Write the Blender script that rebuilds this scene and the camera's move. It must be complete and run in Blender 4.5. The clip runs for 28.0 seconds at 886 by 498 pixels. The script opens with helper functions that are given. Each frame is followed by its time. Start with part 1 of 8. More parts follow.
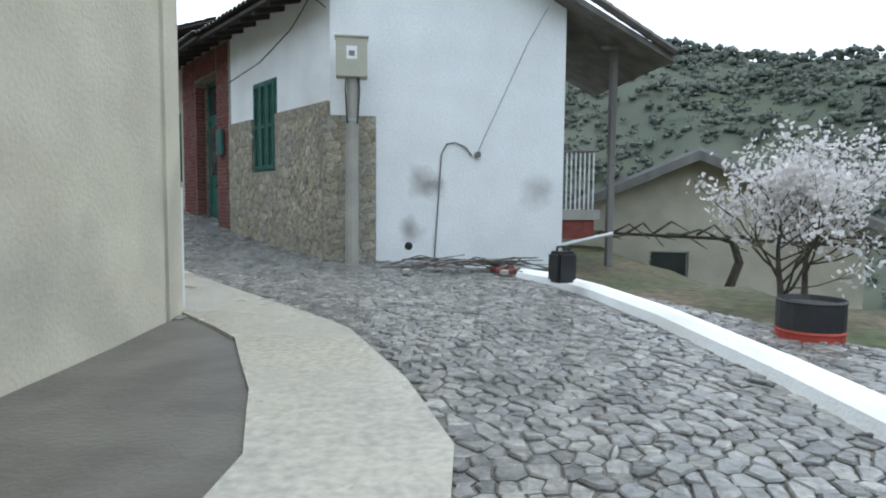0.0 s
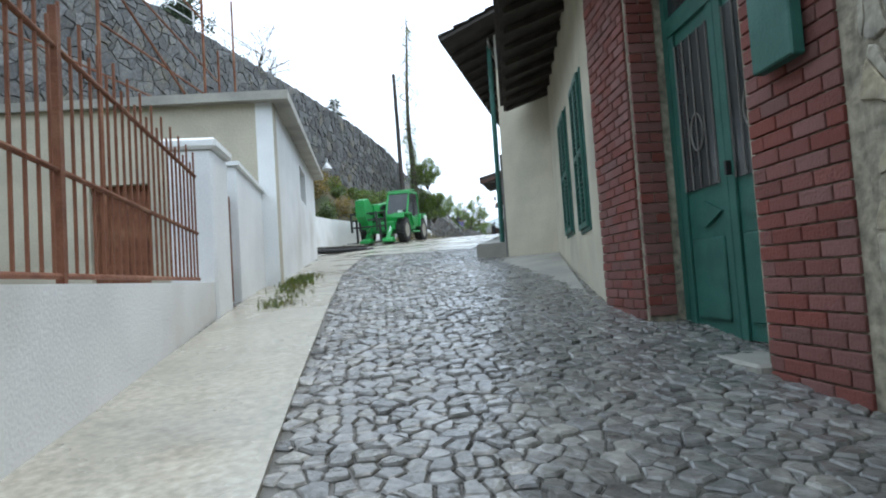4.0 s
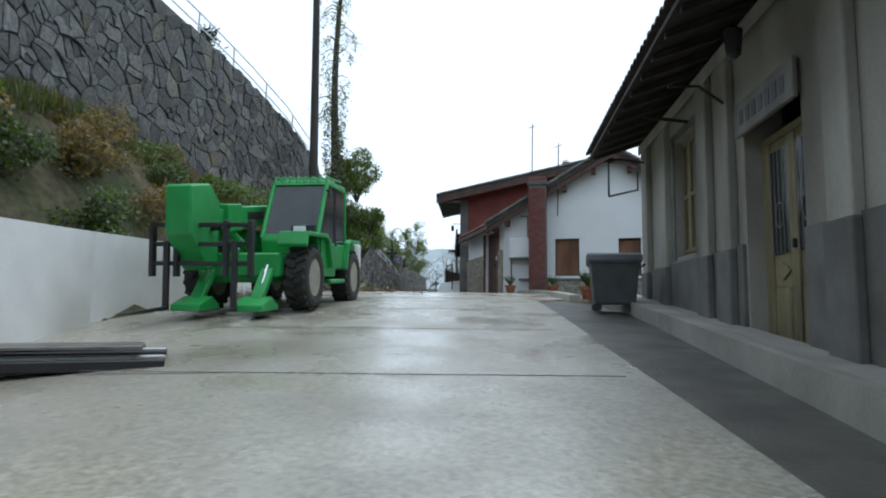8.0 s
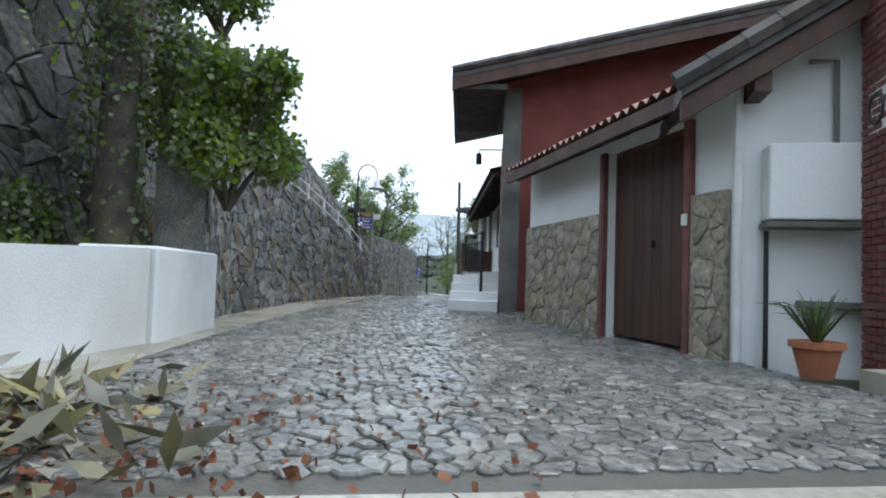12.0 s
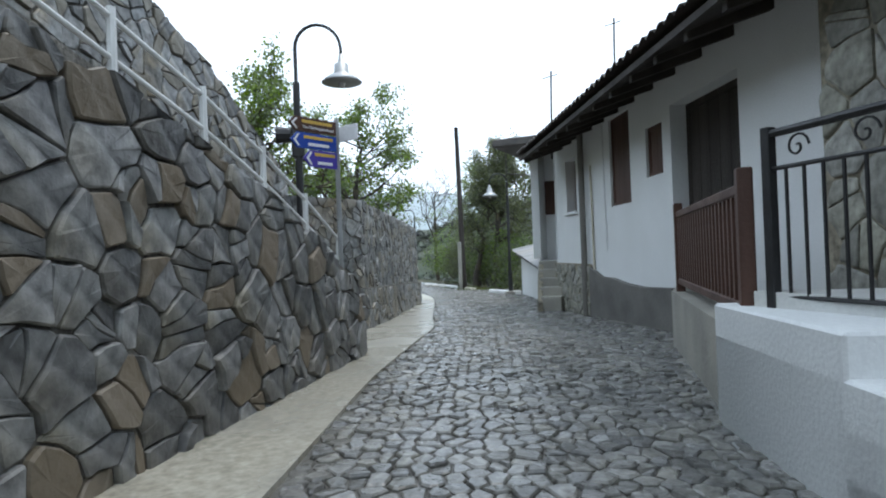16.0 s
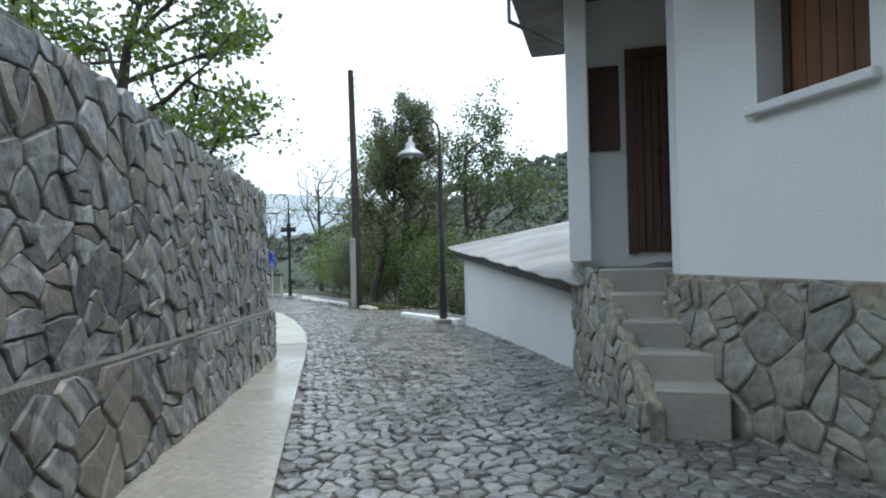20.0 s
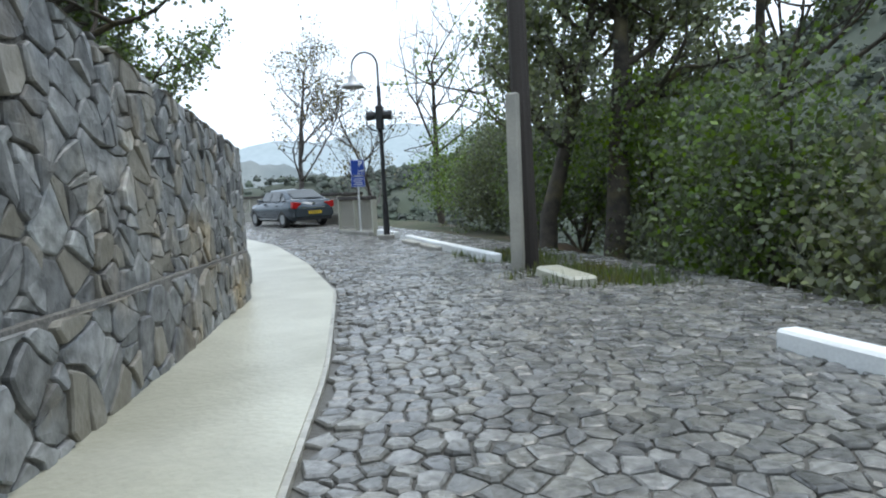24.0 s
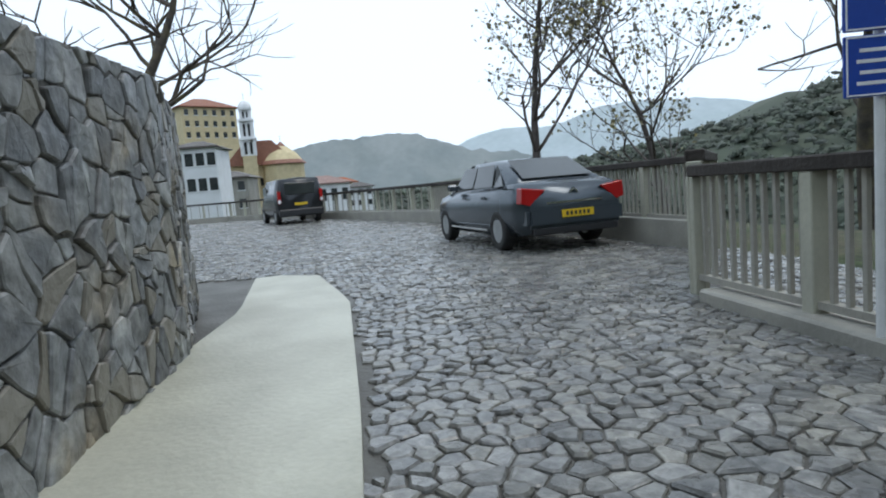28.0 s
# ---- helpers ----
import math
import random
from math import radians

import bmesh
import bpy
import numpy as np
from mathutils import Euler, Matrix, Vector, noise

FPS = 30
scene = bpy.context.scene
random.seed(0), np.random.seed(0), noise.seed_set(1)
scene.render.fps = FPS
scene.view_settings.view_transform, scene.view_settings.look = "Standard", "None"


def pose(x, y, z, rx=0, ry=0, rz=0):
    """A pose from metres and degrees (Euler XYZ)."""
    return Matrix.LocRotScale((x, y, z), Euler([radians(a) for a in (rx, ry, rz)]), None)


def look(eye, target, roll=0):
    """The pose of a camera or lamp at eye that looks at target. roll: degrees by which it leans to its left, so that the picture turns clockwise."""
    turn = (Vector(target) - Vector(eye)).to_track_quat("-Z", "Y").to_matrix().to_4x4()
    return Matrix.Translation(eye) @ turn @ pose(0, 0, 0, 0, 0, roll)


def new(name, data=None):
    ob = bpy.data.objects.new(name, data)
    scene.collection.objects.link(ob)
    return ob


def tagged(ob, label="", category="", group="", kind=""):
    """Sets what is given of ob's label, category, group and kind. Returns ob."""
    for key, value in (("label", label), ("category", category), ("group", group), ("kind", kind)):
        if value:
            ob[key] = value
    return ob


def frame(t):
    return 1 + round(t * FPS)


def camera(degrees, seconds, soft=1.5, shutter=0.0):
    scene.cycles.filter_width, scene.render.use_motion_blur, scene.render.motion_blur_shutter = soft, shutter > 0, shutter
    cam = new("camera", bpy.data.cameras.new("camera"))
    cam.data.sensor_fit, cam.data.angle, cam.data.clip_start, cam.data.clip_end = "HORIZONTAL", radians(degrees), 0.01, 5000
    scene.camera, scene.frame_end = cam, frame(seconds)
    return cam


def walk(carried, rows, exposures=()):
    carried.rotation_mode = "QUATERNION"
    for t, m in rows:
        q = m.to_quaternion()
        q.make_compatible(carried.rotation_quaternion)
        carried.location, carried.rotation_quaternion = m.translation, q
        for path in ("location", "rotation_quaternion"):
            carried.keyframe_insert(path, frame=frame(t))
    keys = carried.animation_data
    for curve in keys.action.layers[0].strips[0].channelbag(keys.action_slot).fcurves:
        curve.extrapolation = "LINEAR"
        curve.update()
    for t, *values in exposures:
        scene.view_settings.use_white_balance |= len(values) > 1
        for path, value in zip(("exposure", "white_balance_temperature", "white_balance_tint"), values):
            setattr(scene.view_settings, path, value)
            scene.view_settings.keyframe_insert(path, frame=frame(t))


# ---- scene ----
cam = camera(72.0, 28.0, soft=2.0)
PATH = [
    (0, (3.652, -0.159, -0.584), (3.530, 1.833, -0.727), 0.5),
    (0.5, (3.664, 1.264, -0.631), (3.540, 3.257, -0.741), 1.0),
    (1, (3.500, 2.806, -0.664), (3.132, 4.770, -0.732), -1.2),
    (1.5, (2.997, 4.309, -0.697), (2.349, 6.199, -0.798), -3.0),
    (2, (2.271, 5.737, -0.715), (1.460, 7.564, -0.763), -4.0),
    (2.5, (1.349, 7.020, -0.683), (0.466, 8.813, -0.615), -6.3),
    (3, (0.217, 8.165, -0.644), (-0.732, 9.920, -0.509), -4.6),
    (3.5, (-1.044, 9.474, -0.573), (-2.189, 11.114, -0.529), -2.2),
    (4, (-2.309, 10.945, -0.454), (-3.533, 12.523, -0.349), -3.8),
    (4.5, (-3.753, 12.481, -0.297), (-5.021, 14.021, -0.145), -3.7),
    (6.5, (-9.504, 18.815, 0.693), (-10.751, 20.368, 0.879), -2.2),
    (7, (-10.957, 20.575, 0.923), (-12.151, 22.170, 1.091), 1.9),
    (7.5, (-12.363, 22.318, 1.192), (-13.418, 24.008, 1.365), 4.0),
    (8, (-13.613, 23.989, 1.485), (-14.587, 25.724, 1.688), 0.7),
    (8.5, (-14.783, 25.856, 1.735), (-15.671, 27.636, 1.948), 0.6),
    (9, (-16.090, 27.723, 1.915), (-16.955, 29.510, 2.155), 0.7),
    (9.5, (-17.360, 29.617, 2.084), (-18.242, 31.394, 2.337), 2.7),
    (10, (-18.475, 31.528, 2.273), (-19.377, 33.301, 2.481), 1.8),
    (10.5, (-19.576, 33.524, 2.443), (-20.497, 35.291, 2.611), 1.9),
    (11, (-20.721, 35.424, 2.579), (-21.641, 37.198, 2.660), 1.7),
    (11.5, (-21.865, 37.304, 2.751), (-22.788, 39.077, 2.822), 1.8),
    (12, (-22.999, 39.118, 2.918), (-23.932, 40.885, 3.010), 1.9),
    (12.5, (-24.100, 40.776, 3.073), (-25.042, 42.537, 3.168), 1.3),
    (13, (-25.297, 42.333, 3.174), (-26.277, 44.076, 3.142), 1.4),
    (13.5, (-26.503, 43.778, 3.256), (-27.448, 45.532, 3.082), 1.0),
    (15.5, (-29.416, 48.233, 3.268), (-30.257, 50.047, 3.210), 0.3),
    (16, (-30.087, 49.395, 3.377), (-30.930, 51.209, 3.389), -2.2),
    (16.5, (-30.778, 50.587, 3.507), (-31.587, 52.416, 3.533), -1.4),
    (17, (-31.384, 51.811, 3.545), (-32.098, 53.677, 3.455), -1.6),
    (17.5, (-31.977, 53.045, 3.524), (-32.593, 54.941, 3.359), 0.4),
    (18, (-32.514, 54.156, 3.467), (-33.064, 56.051, 3.139), 2.7),
    (18.5, (-32.936, 55.264, 3.434), (-33.461, 57.167, 3.116), 2.8),
    (19, (-33.304, 56.289, 3.409), (-33.810, 58.216, 3.231), 0.4),
    (19.5, (-33.755, 57.296, 3.338), (-34.222, 59.240, 3.297), -0.4),
    (20, (-34.192, 58.332, 3.233), (-34.688, 60.270, 3.253), -1.3),
    (20.5, (-34.695, 59.490, 3.169), (-35.190, 61.427, 3.222), -3.6),
    (21, (-35.306, 60.820, 3.082), (-35.791, 62.760, 3.060), -4.3),
    (21.5, (-35.955, 62.301, 2.961), (-36.443, 64.233, 2.793), -3.4),
    (22, (-36.606, 63.874, 2.826), (-37.184, 65.779, 2.636), -0.9),
    (22.5, (-37.055, 65.280, 2.770), (-37.749, 67.150, 2.631), 1.0),
    (24.5, (-40.697, 71.370, 2.632), (-41.586, 73.149, 2.415), -3.2),
    (25, (-41.652, 72.821, 2.569), (-42.547, 74.603, 2.417), -2.0),
    (25.5, (-42.632, 74.297, 2.536), (-43.589, 76.047, 2.395), -2.2),
    (26, (-43.697, 75.732, 2.522), (-44.806, 77.387, 2.349), -2.6),
    (26.5, (-44.761, 76.971, 2.540), (-45.979, 78.546, 2.353), -1.3),
    (27, (-45.942, 78.242, 2.518), (-47.262, 79.730, 2.318), -2.4),
    (27.5, (-47.249, 79.533, 2.511), (-48.650, 80.945, 2.303), -4.5),
    (28, (-48.700, 80.846, 2.516), (-50.157, 82.200, 2.312), -4.8),
]
walk(cam, [(t, look(eye, target, roll)) for t, eye, target, roll in PATH],
     exposures=[(0, 1.0), (3, 1.0), (4.2, 1.15), (7, 0.6), (8, 0.45), (10, 0.5), (12, 0.92), (13, 0.8), (15.5, 0.9), (17, 1.0), (18, 1.15), (19, 1.15), (21, 0.75), (22, 0.85), (25, 0.78), (26, 0.6), (28, 0.4)])

# ---- light ----
world = bpy.data.worlds.new("overcast_sky")
scene.world = world
world.use_nodes = True
wn, wl = world.node_tree.nodes, world.node_tree.links
sky = wn.new("ShaderNodeTexSky")
sky.sky_type = "NISHITA"
sky.sun_disc = False
sky.sun_elevation, sky.sun_rotation = radians(72), radians(40)
sky.dust_density, sky.air_density = 5.0, 1.0
cloud = wn.new("ShaderNodeMixRGB")
cloud.inputs[0].default_value = 0.9
cloud.inputs[2].default_value = (8.05, 9.7, 11.6, 1)
wl.new(sky.outputs[0], cloud.inputs[1])
wl.new(cloud.outputs[0], wn["Background"].inputs[0])
wn["Background"].inputs[1].default_value = 0.1
sun = new("sun", bpy.data.lights.new("sun", "SUN"))
sun.data.energy, sun.data.angle, sun.data.color = 0.7, radians(25), (1.0, 0.97, 0.92)
sun.matrix_world = look((0, 0, 60), (-9, -13, 0))

# ---- materials ----


def mat(name, c1, c2, rough=0.8, scale=3.0, fine=30.0, bump=0.3, metal=0.0, c3=None, vary=0.0, streak=1.0, rough2=None, odd=None, share=0.25, grain=0.05):
    """Two tones mixed by a broad noise, broken up by a fine one; c3: stains; vary: tone that differs from piece to piece."""
    m = bpy.data.materials.new(name)
    m.use_nodes = True
    n, l = m.node_tree.nodes, m.node_tree.links
    b = n["Principled BSDF"]
    tc = n.new("ShaderNodeTexCoord")
    mp = n.new("ShaderNodeMapping")
    mp.inputs["Scale"].default_value = (1, 1, streak)
    l.new(tc.outputs["Object"], mp.inputs[0])
    big, small = n.new("ShaderNodeTexNoise"), n.new("ShaderNodeTexNoise")
    big.inputs["Scale"].default_value, big.inputs["Detail"].default_value = scale, 6
    small.inputs["Scale"].default_value, small.inputs["Detail"].default_value = fine, 4
    l.new(mp.outputs[0], big.inputs["Vector"])
    l.new(tc.outputs["Object"], small.inputs["Vector"])
    r1 = n.new("ShaderNodeMapRange")
    r1.inputs[1].default_value, r1.inputs[2].default_value = 0.35, 0.65
    l.new(big.outputs[0], r1.inputs[0])
    mx = n.new("ShaderNodeMixRGB")
    mx.inputs[1].default_value, mx.inputs[2].default_value = (*c1, 1), (*c2, 1)
    l.new(r1.outputs[0], mx.inputs[0])
    out = mx.outputs[0]
    if c3:
        st = n.new("ShaderNodeTexNoise")
        st.inputs["Scale"].default_value, st.inputs["Detail"].default_value = scale * 0.37, 8
        l.new(mp.outputs[0], st.inputs["Vector"])
        r3 = n.new("ShaderNodeMapRange")
        r3.inputs[1].default_value, r3.inputs[2].default_value = 0.52, 0.72
        l.new(st.outputs[0], r3.inputs[0])
        m3 = n.new("ShaderNodeMixRGB")
        m3.inputs[2].default_value = (*c3, 1)
        l.new(out, m3.inputs[1])
        l.new(r3.outputs[0], m3.inputs[0])
        out = m3.outputs[0]
    hs = n.new("ShaderNodeHueSaturation")
    rv = n.new("ShaderNodeMapRange")
    rv.inputs[1].default_value, rv.inputs[2].default_value = 0.3, 0.7
    rv.inputs[3].default_value, rv.inputs[4].default_value = 1 - grain, 1 + grain
    l.new(small.outputs[0], rv.inputs[0])
    l.new(out, hs.inputs["Color"])
    l.new(rv.outputs[0], hs.inputs["Value"])
    out = hs.outputs[0]
    if vary:
        oi, ge = n.new("ShaderNodeObjectInfo"), n.new("ShaderNodeNewGeometry")
        ad, fr = n.new("ShaderNodeMath"), n.new("ShaderNodeMath")
        ad.operation, fr.operation = "ADD", "FRACT"
        l.new(oi.outputs["Random"], ad.inputs[0])
        l.new(ge.outputs["Random Per Island"], ad.inputs[1])
        l.new(ad.outputs[0], fr.inputs[0])
        h2 = n.new("ShaderNodeHueSaturation")
        rr = n.new("ShaderNodeMapRange")
        rr.inputs[3].default_value, rr.inputs[4].default_value = 1 - vary, 1 + vary
        l.new(fr.outputs[0], rr.inputs[0])
        l.new(rr.outputs[0], h2.inputs["Value"])
        m5, f5 = n.new("ShaderNodeMath"), n.new("ShaderNodeMath")
        m5.operation, f5.operation = "MULTIPLY", "FRACT"
        m5.inputs[1].default_value = 7.3
        l.new(fr.outputs[0], m5.inputs[0])
        l.new(m5.outputs[0], f5.inputs[0])
        rs = n.new("ShaderNodeMapRange")
        rs.inputs[3].default_value, rs.inputs[4].default_value = max(0.3, 1 - 1.3 * vary), 1 + vary
        l.new(f5.outputs[0], rs.inputs[0])
        l.new(rs.outputs[0], h2.inputs["Saturation"])
        l.new(out, h2.inputs["Color"])
        out = h2.outputs[0]
        if odd:
            gt, mo = n.new("ShaderNodeMath"), n.new("ShaderNodeMixRGB")
            gt.operation, gt.inputs[1].default_value = "LESS_THAN", share
            l.new(f5.outputs[0], gt.inputs[0])
            mk_ = n.new("ShaderNodeMath")
            mk_.operation, mk_.inputs[1].default_value = "MULTIPLY", 0.75
            l.new(gt.outputs[0], mk_.inputs[0])
            l.new(mk_.outputs[0], mo.inputs[0])
            mo.inputs[2].default_value = (*odd, 1)
            l.new(out, mo.inputs[1])
            out = mo.outputs[0]
    l.new(out, b.inputs["Base Color"])
    b.inputs["Metallic"].default_value = metal
    ro = n.new("ShaderNodeMapRange")
    ro.inputs[3].default_value = rough
    ro.inputs[4].default_value = rough2 if rough2 is not None else min(1, rough + 0.1)
    l.new(r1.outputs[0], ro.inputs[0])
    l.new(ro.outputs[0], b.inputs["Roughness"])
    if bump:
        bp = n.new("ShaderNodeBump")
        bp.inputs["Strength"].default_value, bp.inputs["Distance"].default_value = bump, 0.02
        l.new(small.outputs[0], bp.inputs["Height"])
        l.new(bp.outputs[0], b.inputs["Normal"])
    return m


def glass(name, tint=(0.9, 0.95, 0.95), rough=0.02):
    m = bpy.data.materials.new(name)
    m.use_nodes = True
    b = m.node_tree.nodes["Principled BSDF"]
    b.inputs["Base Color"].default_value = (*tint, 1)
    b.inputs["Roughness"].default_value = rough
    b.inputs["Transmission Weight"].default_value = 1.0
    b.inputs["IOR"].default_value = 1.1
    return m


M = dict(
    white=mat("white_limewash", (0.78, 0.79, 0.78), (0.7, 0.71, 0.7), 0.75, 1.2, 40, 0.22, c3=(0.6, 0.59, 0.55)),
    white_clean=mat("white_render", (0.76, 0.77, 0.77), (0.7, 0.71, 0.7), 0.8, 0.8, 60, 0.2),
    cream=mat("cream_render", (0.52, 0.48, 0.37), (0.44, 0.4, 0.31), 0.8, 1.4, 25, 0.35, c3=(0.33, 0.31, 0.25)),
    dirty=mat("weathered_plaster", (0.36, 0.345, 0.3), (0.27, 0.255, 0.22), 0.85, 1.2, 20, 0.4, c3=(0.14, 0.125, 0.1), streak=0.35),
    plinth=mat("grey_cement_plinth", (0.17, 0.163, 0.148), (0.115, 0.11, 0.1), 0.75, 1.5, 20, 0.4, c3=(0.075, 0.073, 0.066)),
    grey_stone=mat("grey_rubble_stone", (0.135, 0.14, 0.142), (0.23, 0.231, 0.22), 0.42, 3.5, 11, 1.0, c3=(0.24, 0.2, 0.14), vary=0.42, rough2=0.75, odd=(0.2, 0.18, 0.138), share=0.18, grain=0.45),
    dark_stone=mat("dark_wet_stone", (0.075, 0.077, 0.077), (0.12, 0.12, 0.113), 0.42, 3.5, 11, 1.0, c3=(0.14, 0.125, 0.09), vary=0.45, rough2=0.75, grain=0.45),
    boulder=mat("dark_river_boulder", (0.12, 0.123, 0.124), (0.19, 0.19, 0.182), 0.4, 3.0, 10, 1.0, c3=(0.17, 0.15, 0.11), vary=0.45, rough2=0.7, odd=(0.18, 0.14, 0.09), share=0.13, grain=0.45),
    tan_stone=mat("tan_rubble_stone", (0.345, 0.305, 0.225), (0.26, 0.23, 0.172), 0.7, 5.0, 13, 1.0, c3=(0.16, 0.155, 0.14), vary=0.2, grain=0.45),
    pale_stone=mat("pale_clad_stone", (0.3, 0.29, 0.245), (0.22, 0.215, 0.18), 0.6, 4, 12, 1.0, c3=(0.17, 0.16, 0.13), vary=0.25, grain=0.4),
    mortar=mat("grey_mortar", (0.17, 0.16, 0.14), (0.11, 0.105, 0.095), 0.85, 4, 40, 0.5, grain=0.4),
    mortar_tan=mat("tan_mortar", (0.28, 0.248, 0.185), (0.205, 0.183, 0.14), 0.85, 5, 14, 1.0, grain=0.45),
    brick=mat("red_brick", (0.19, 0.062, 0.05), (0.14, 0.045, 0.036), 0.75, 6, 50, 0.5, vary=0.14),
    red_paint=mat("red_ochre_render", (0.2, 0.048, 0.036), (0.16, 0.038, 0.03), 0.75, 1.5, 30, 0.3),
    green_paint=mat("dark_green_paint", (0.02, 0.11, 0.085), (0.015, 0.085, 0.065), 0.5, 4, 50, 0.2),
    wood=mat("brown_stained_wood", (0.088, 0.04, 0.026), (0.058, 0.027, 0.018), 0.6, 3, 30, 0.3, streak=0.15),
    wood_warm=mat("warm_stained_boards", (0.24, 0.11, 0.05), (0.13, 0.055, 0.028), 0.6, 3, 30, 0.3, streak=0.15),
    dark_wood=mat("dark_weathered_wood", (0.045, 0.036, 0.03), (0.028, 0.022, 0.018), 0.75, 3, 30, 0.5, streak=0.1),
    grey_wood=mat("grey_weathered_wood", (0.2, 0.19, 0.17), (0.13, 0.12, 0.11), 0.8, 3, 30, 0.5, streak=0.1),
    old_door=mat("peeling_olive_door", (0.26, 0.22, 0.12), (0.18, 0.15, 0.08), 0.7, 5, 30, 0.4, c3=(0.12, 0.1, 0.06), streak=0.3),
    tile=mat("dark_clay_tile", (0.1, 0.085, 0.075), (0.065, 0.06, 0.055), 0.6, 4, 30, 0.4, vary=0.35),
    tile_red=mat("red_clay_tile", (0.3, 0.13, 0.08), (0.2, 0.08, 0.05), 0.6, 4, 30, 0.4, vary=0.35),
    cobble=mat("wet_cobble", (0.125, 0.123, 0.114), (0.19, 0.184, 0.165), 0.08, 3, 20, 0.6, vary=0.35, rough2=0.36, grain=0.35),
    earth=mat("packed_earth_joint", (0.1, 0.095, 0.08), (0.07, 0.065, 0.055), 0.5, 2, 25, 0.5),
    concrete=mat("wet_concrete", (0.38, 0.36, 0.3), (0.28, 0.27, 0.23), 0.14, 0.9, 18, 0.25, c3=(0.19, 0.17, 0.13), rough2=0.45, grain=0.22),
    conc_dry=mat("grey_concrete", (0.36, 0.34, 0.29), (0.27, 0.26, 0.23), 0.6, 1.5, 25, 0.4, c3=(0.2, 0.19, 0.16)),
    conc_pale=mat("pale_concrete_slab", (0.46, 0.45, 0.36), (0.38, 0.37, 0.3), 0.35, 1.5, 25, 0.3, c3=(0.3, 0.29, 0.22)),
    soil=mat("hillside_soil", (0.075, 0.064, 0.035), (0.04, 0.055, 0.018), 0.9, 0.9, 6, 1.0, c3=(0.11, 0.07, 0.042), grain=0.5),
    hill=mat("scrub_hillside", (0.045, 0.058, 0.04), (0.07, 0.078, 0.055), 0.95, 0.03, 0.25, 0.8, c3=(0.04, 0.055, 0.028)),
    grass=mat("wet_grass", (0.085, 0.13, 0.025), (0.13, 0.13, 0.04), 0.7, 2, 20, 0.2, vary=0.4),
    drygrass=mat("dry_grass", (0.3, 0.22, 0.09), (0.2, 0.16, 0.06), 0.8, 2, 20, 0.2, vary=0.4),
    leaf=mat("broad_leaf", (0.095, 0.14, 0.045), (0.13, 0.175, 0.06), 0.5, 2, 12, 0.1, vary=0.5),
    leaf_light=mat("spring_leaf", (0.13, 0.21, 0.045), (0.18, 0.24, 0.06), 0.5, 2, 12, 0.1, vary=0.4),
    leaf_olive=mat("grey_green_leaf", (0.14, 0.165, 0.08), (0.18, 0.2, 0.105), 0.5, 2, 12, 0.1, vary=0.4),
    # Greyed green: the valley haze is put into the leaf colour.
    far_wood=mat("far_foliage_painted_haze", (0.06, 0.074, 0.056), (0.085, 0.096, 0.074), 0.9, 0.05, 0.6, 0.1, vary=0.3),
    pine=mat("pine_needles", (0.03, 0.055, 0.025), (0.05, 0.075, 0.03), 0.7, 2, 12, 0.1, vary=0.4),
    blossom=mat("white_blossom", (0.72, 0.68, 0.68), (0.6, 0.58, 0.55), 0.7, 4, 20, 0.1, vary=0.15),
    deadleaf=mat("wilted_leaf", (0.16, 0.15, 0.075), (0.25, 0.22, 0.13), 0.7, 4, 20, 0.2, vary=0.5),
    bark=mat("dark_wet_bark", (0.075, 0.06, 0.045), (0.035, 0.03, 0.024), 0.8, 6, 30, 0.8, c3=(0.13, 0.11, 0.05)),
    twig=mat("bare_twig", (0.1, 0.085, 0.075), (0.06, 0.05, 0.045), 0.8, 6, 30, 0.3),
    metal=mat("galvanised_steel", (0.42, 0.43, 0.43), (0.33, 0.34, 0.34), 0.4, 4, 40, 0.1, metal=0.7),
    rail_paint=mat("white_rail_paint", (0.7, 0.71, 0.7), (0.6, 0.61, 0.6), 0.45, 5, 40, 0.1),
    iron=mat("dark_iron", (0.035, 0.035, 0.037), (0.025, 0.024, 0.024), 0.45, 5, 40, 0.2, metal=0.3),
    rust=mat("rusted_steel", (0.2, 0.075, 0.035), (0.13, 0.045, 0.022), 0.8, 6, 40, 0.5, c3=(0.27, 0.13, 0.07)),
    machine=mat("green_machine_paint", (0.015, 0.32, 0.07), (0.012, 0.26, 0.055), 0.35, 2, 30, 0.06, c3=(0.03, 0.2, 0.06)),
    rubber=mat("black_rubber", (0.022, 0.022, 0.022), (0.035, 0.033, 0.03), 0.75, 5, 30, 0.3),
    rimgrey=mat("dusty_rim", (0.34, 0.32, 0.26), (0.25, 0.235, 0.19), 0.6, 4, 30, 0.2),
    black=mat("black_plastic", (0.018, 0.018, 0.02), (0.026, 0.026, 0.028), 0.45, 4, 40, 0.1),
    blue=mat("blue_sign_face", (0.012, 0.06, 0.36), (0.012, 0.055, 0.32), 0.4, 2, 30, 0.0),
    violet=mat("violet_sign_face", (0.07, 0.05, 0.36), (0.06, 0.045, 0.32), 0.4, 2, 30, 0.0),
    brown_sign=mat("brown_sign_face", (0.07, 0.028, 0.015), (0.06, 0.024, 0.013), 0.4, 2, 30, 0.0),
    ink=mat("white_lettering", (0.78, 0.78, 0.78), (0.74, 0.74, 0.74), 0.5, 2, 30, 0.0),
    ink_gold=mat("ochre_lettering", (0.62, 0.4, 0.08), (0.55, 0.36, 0.07), 0.5, 2, 30, 0.0),
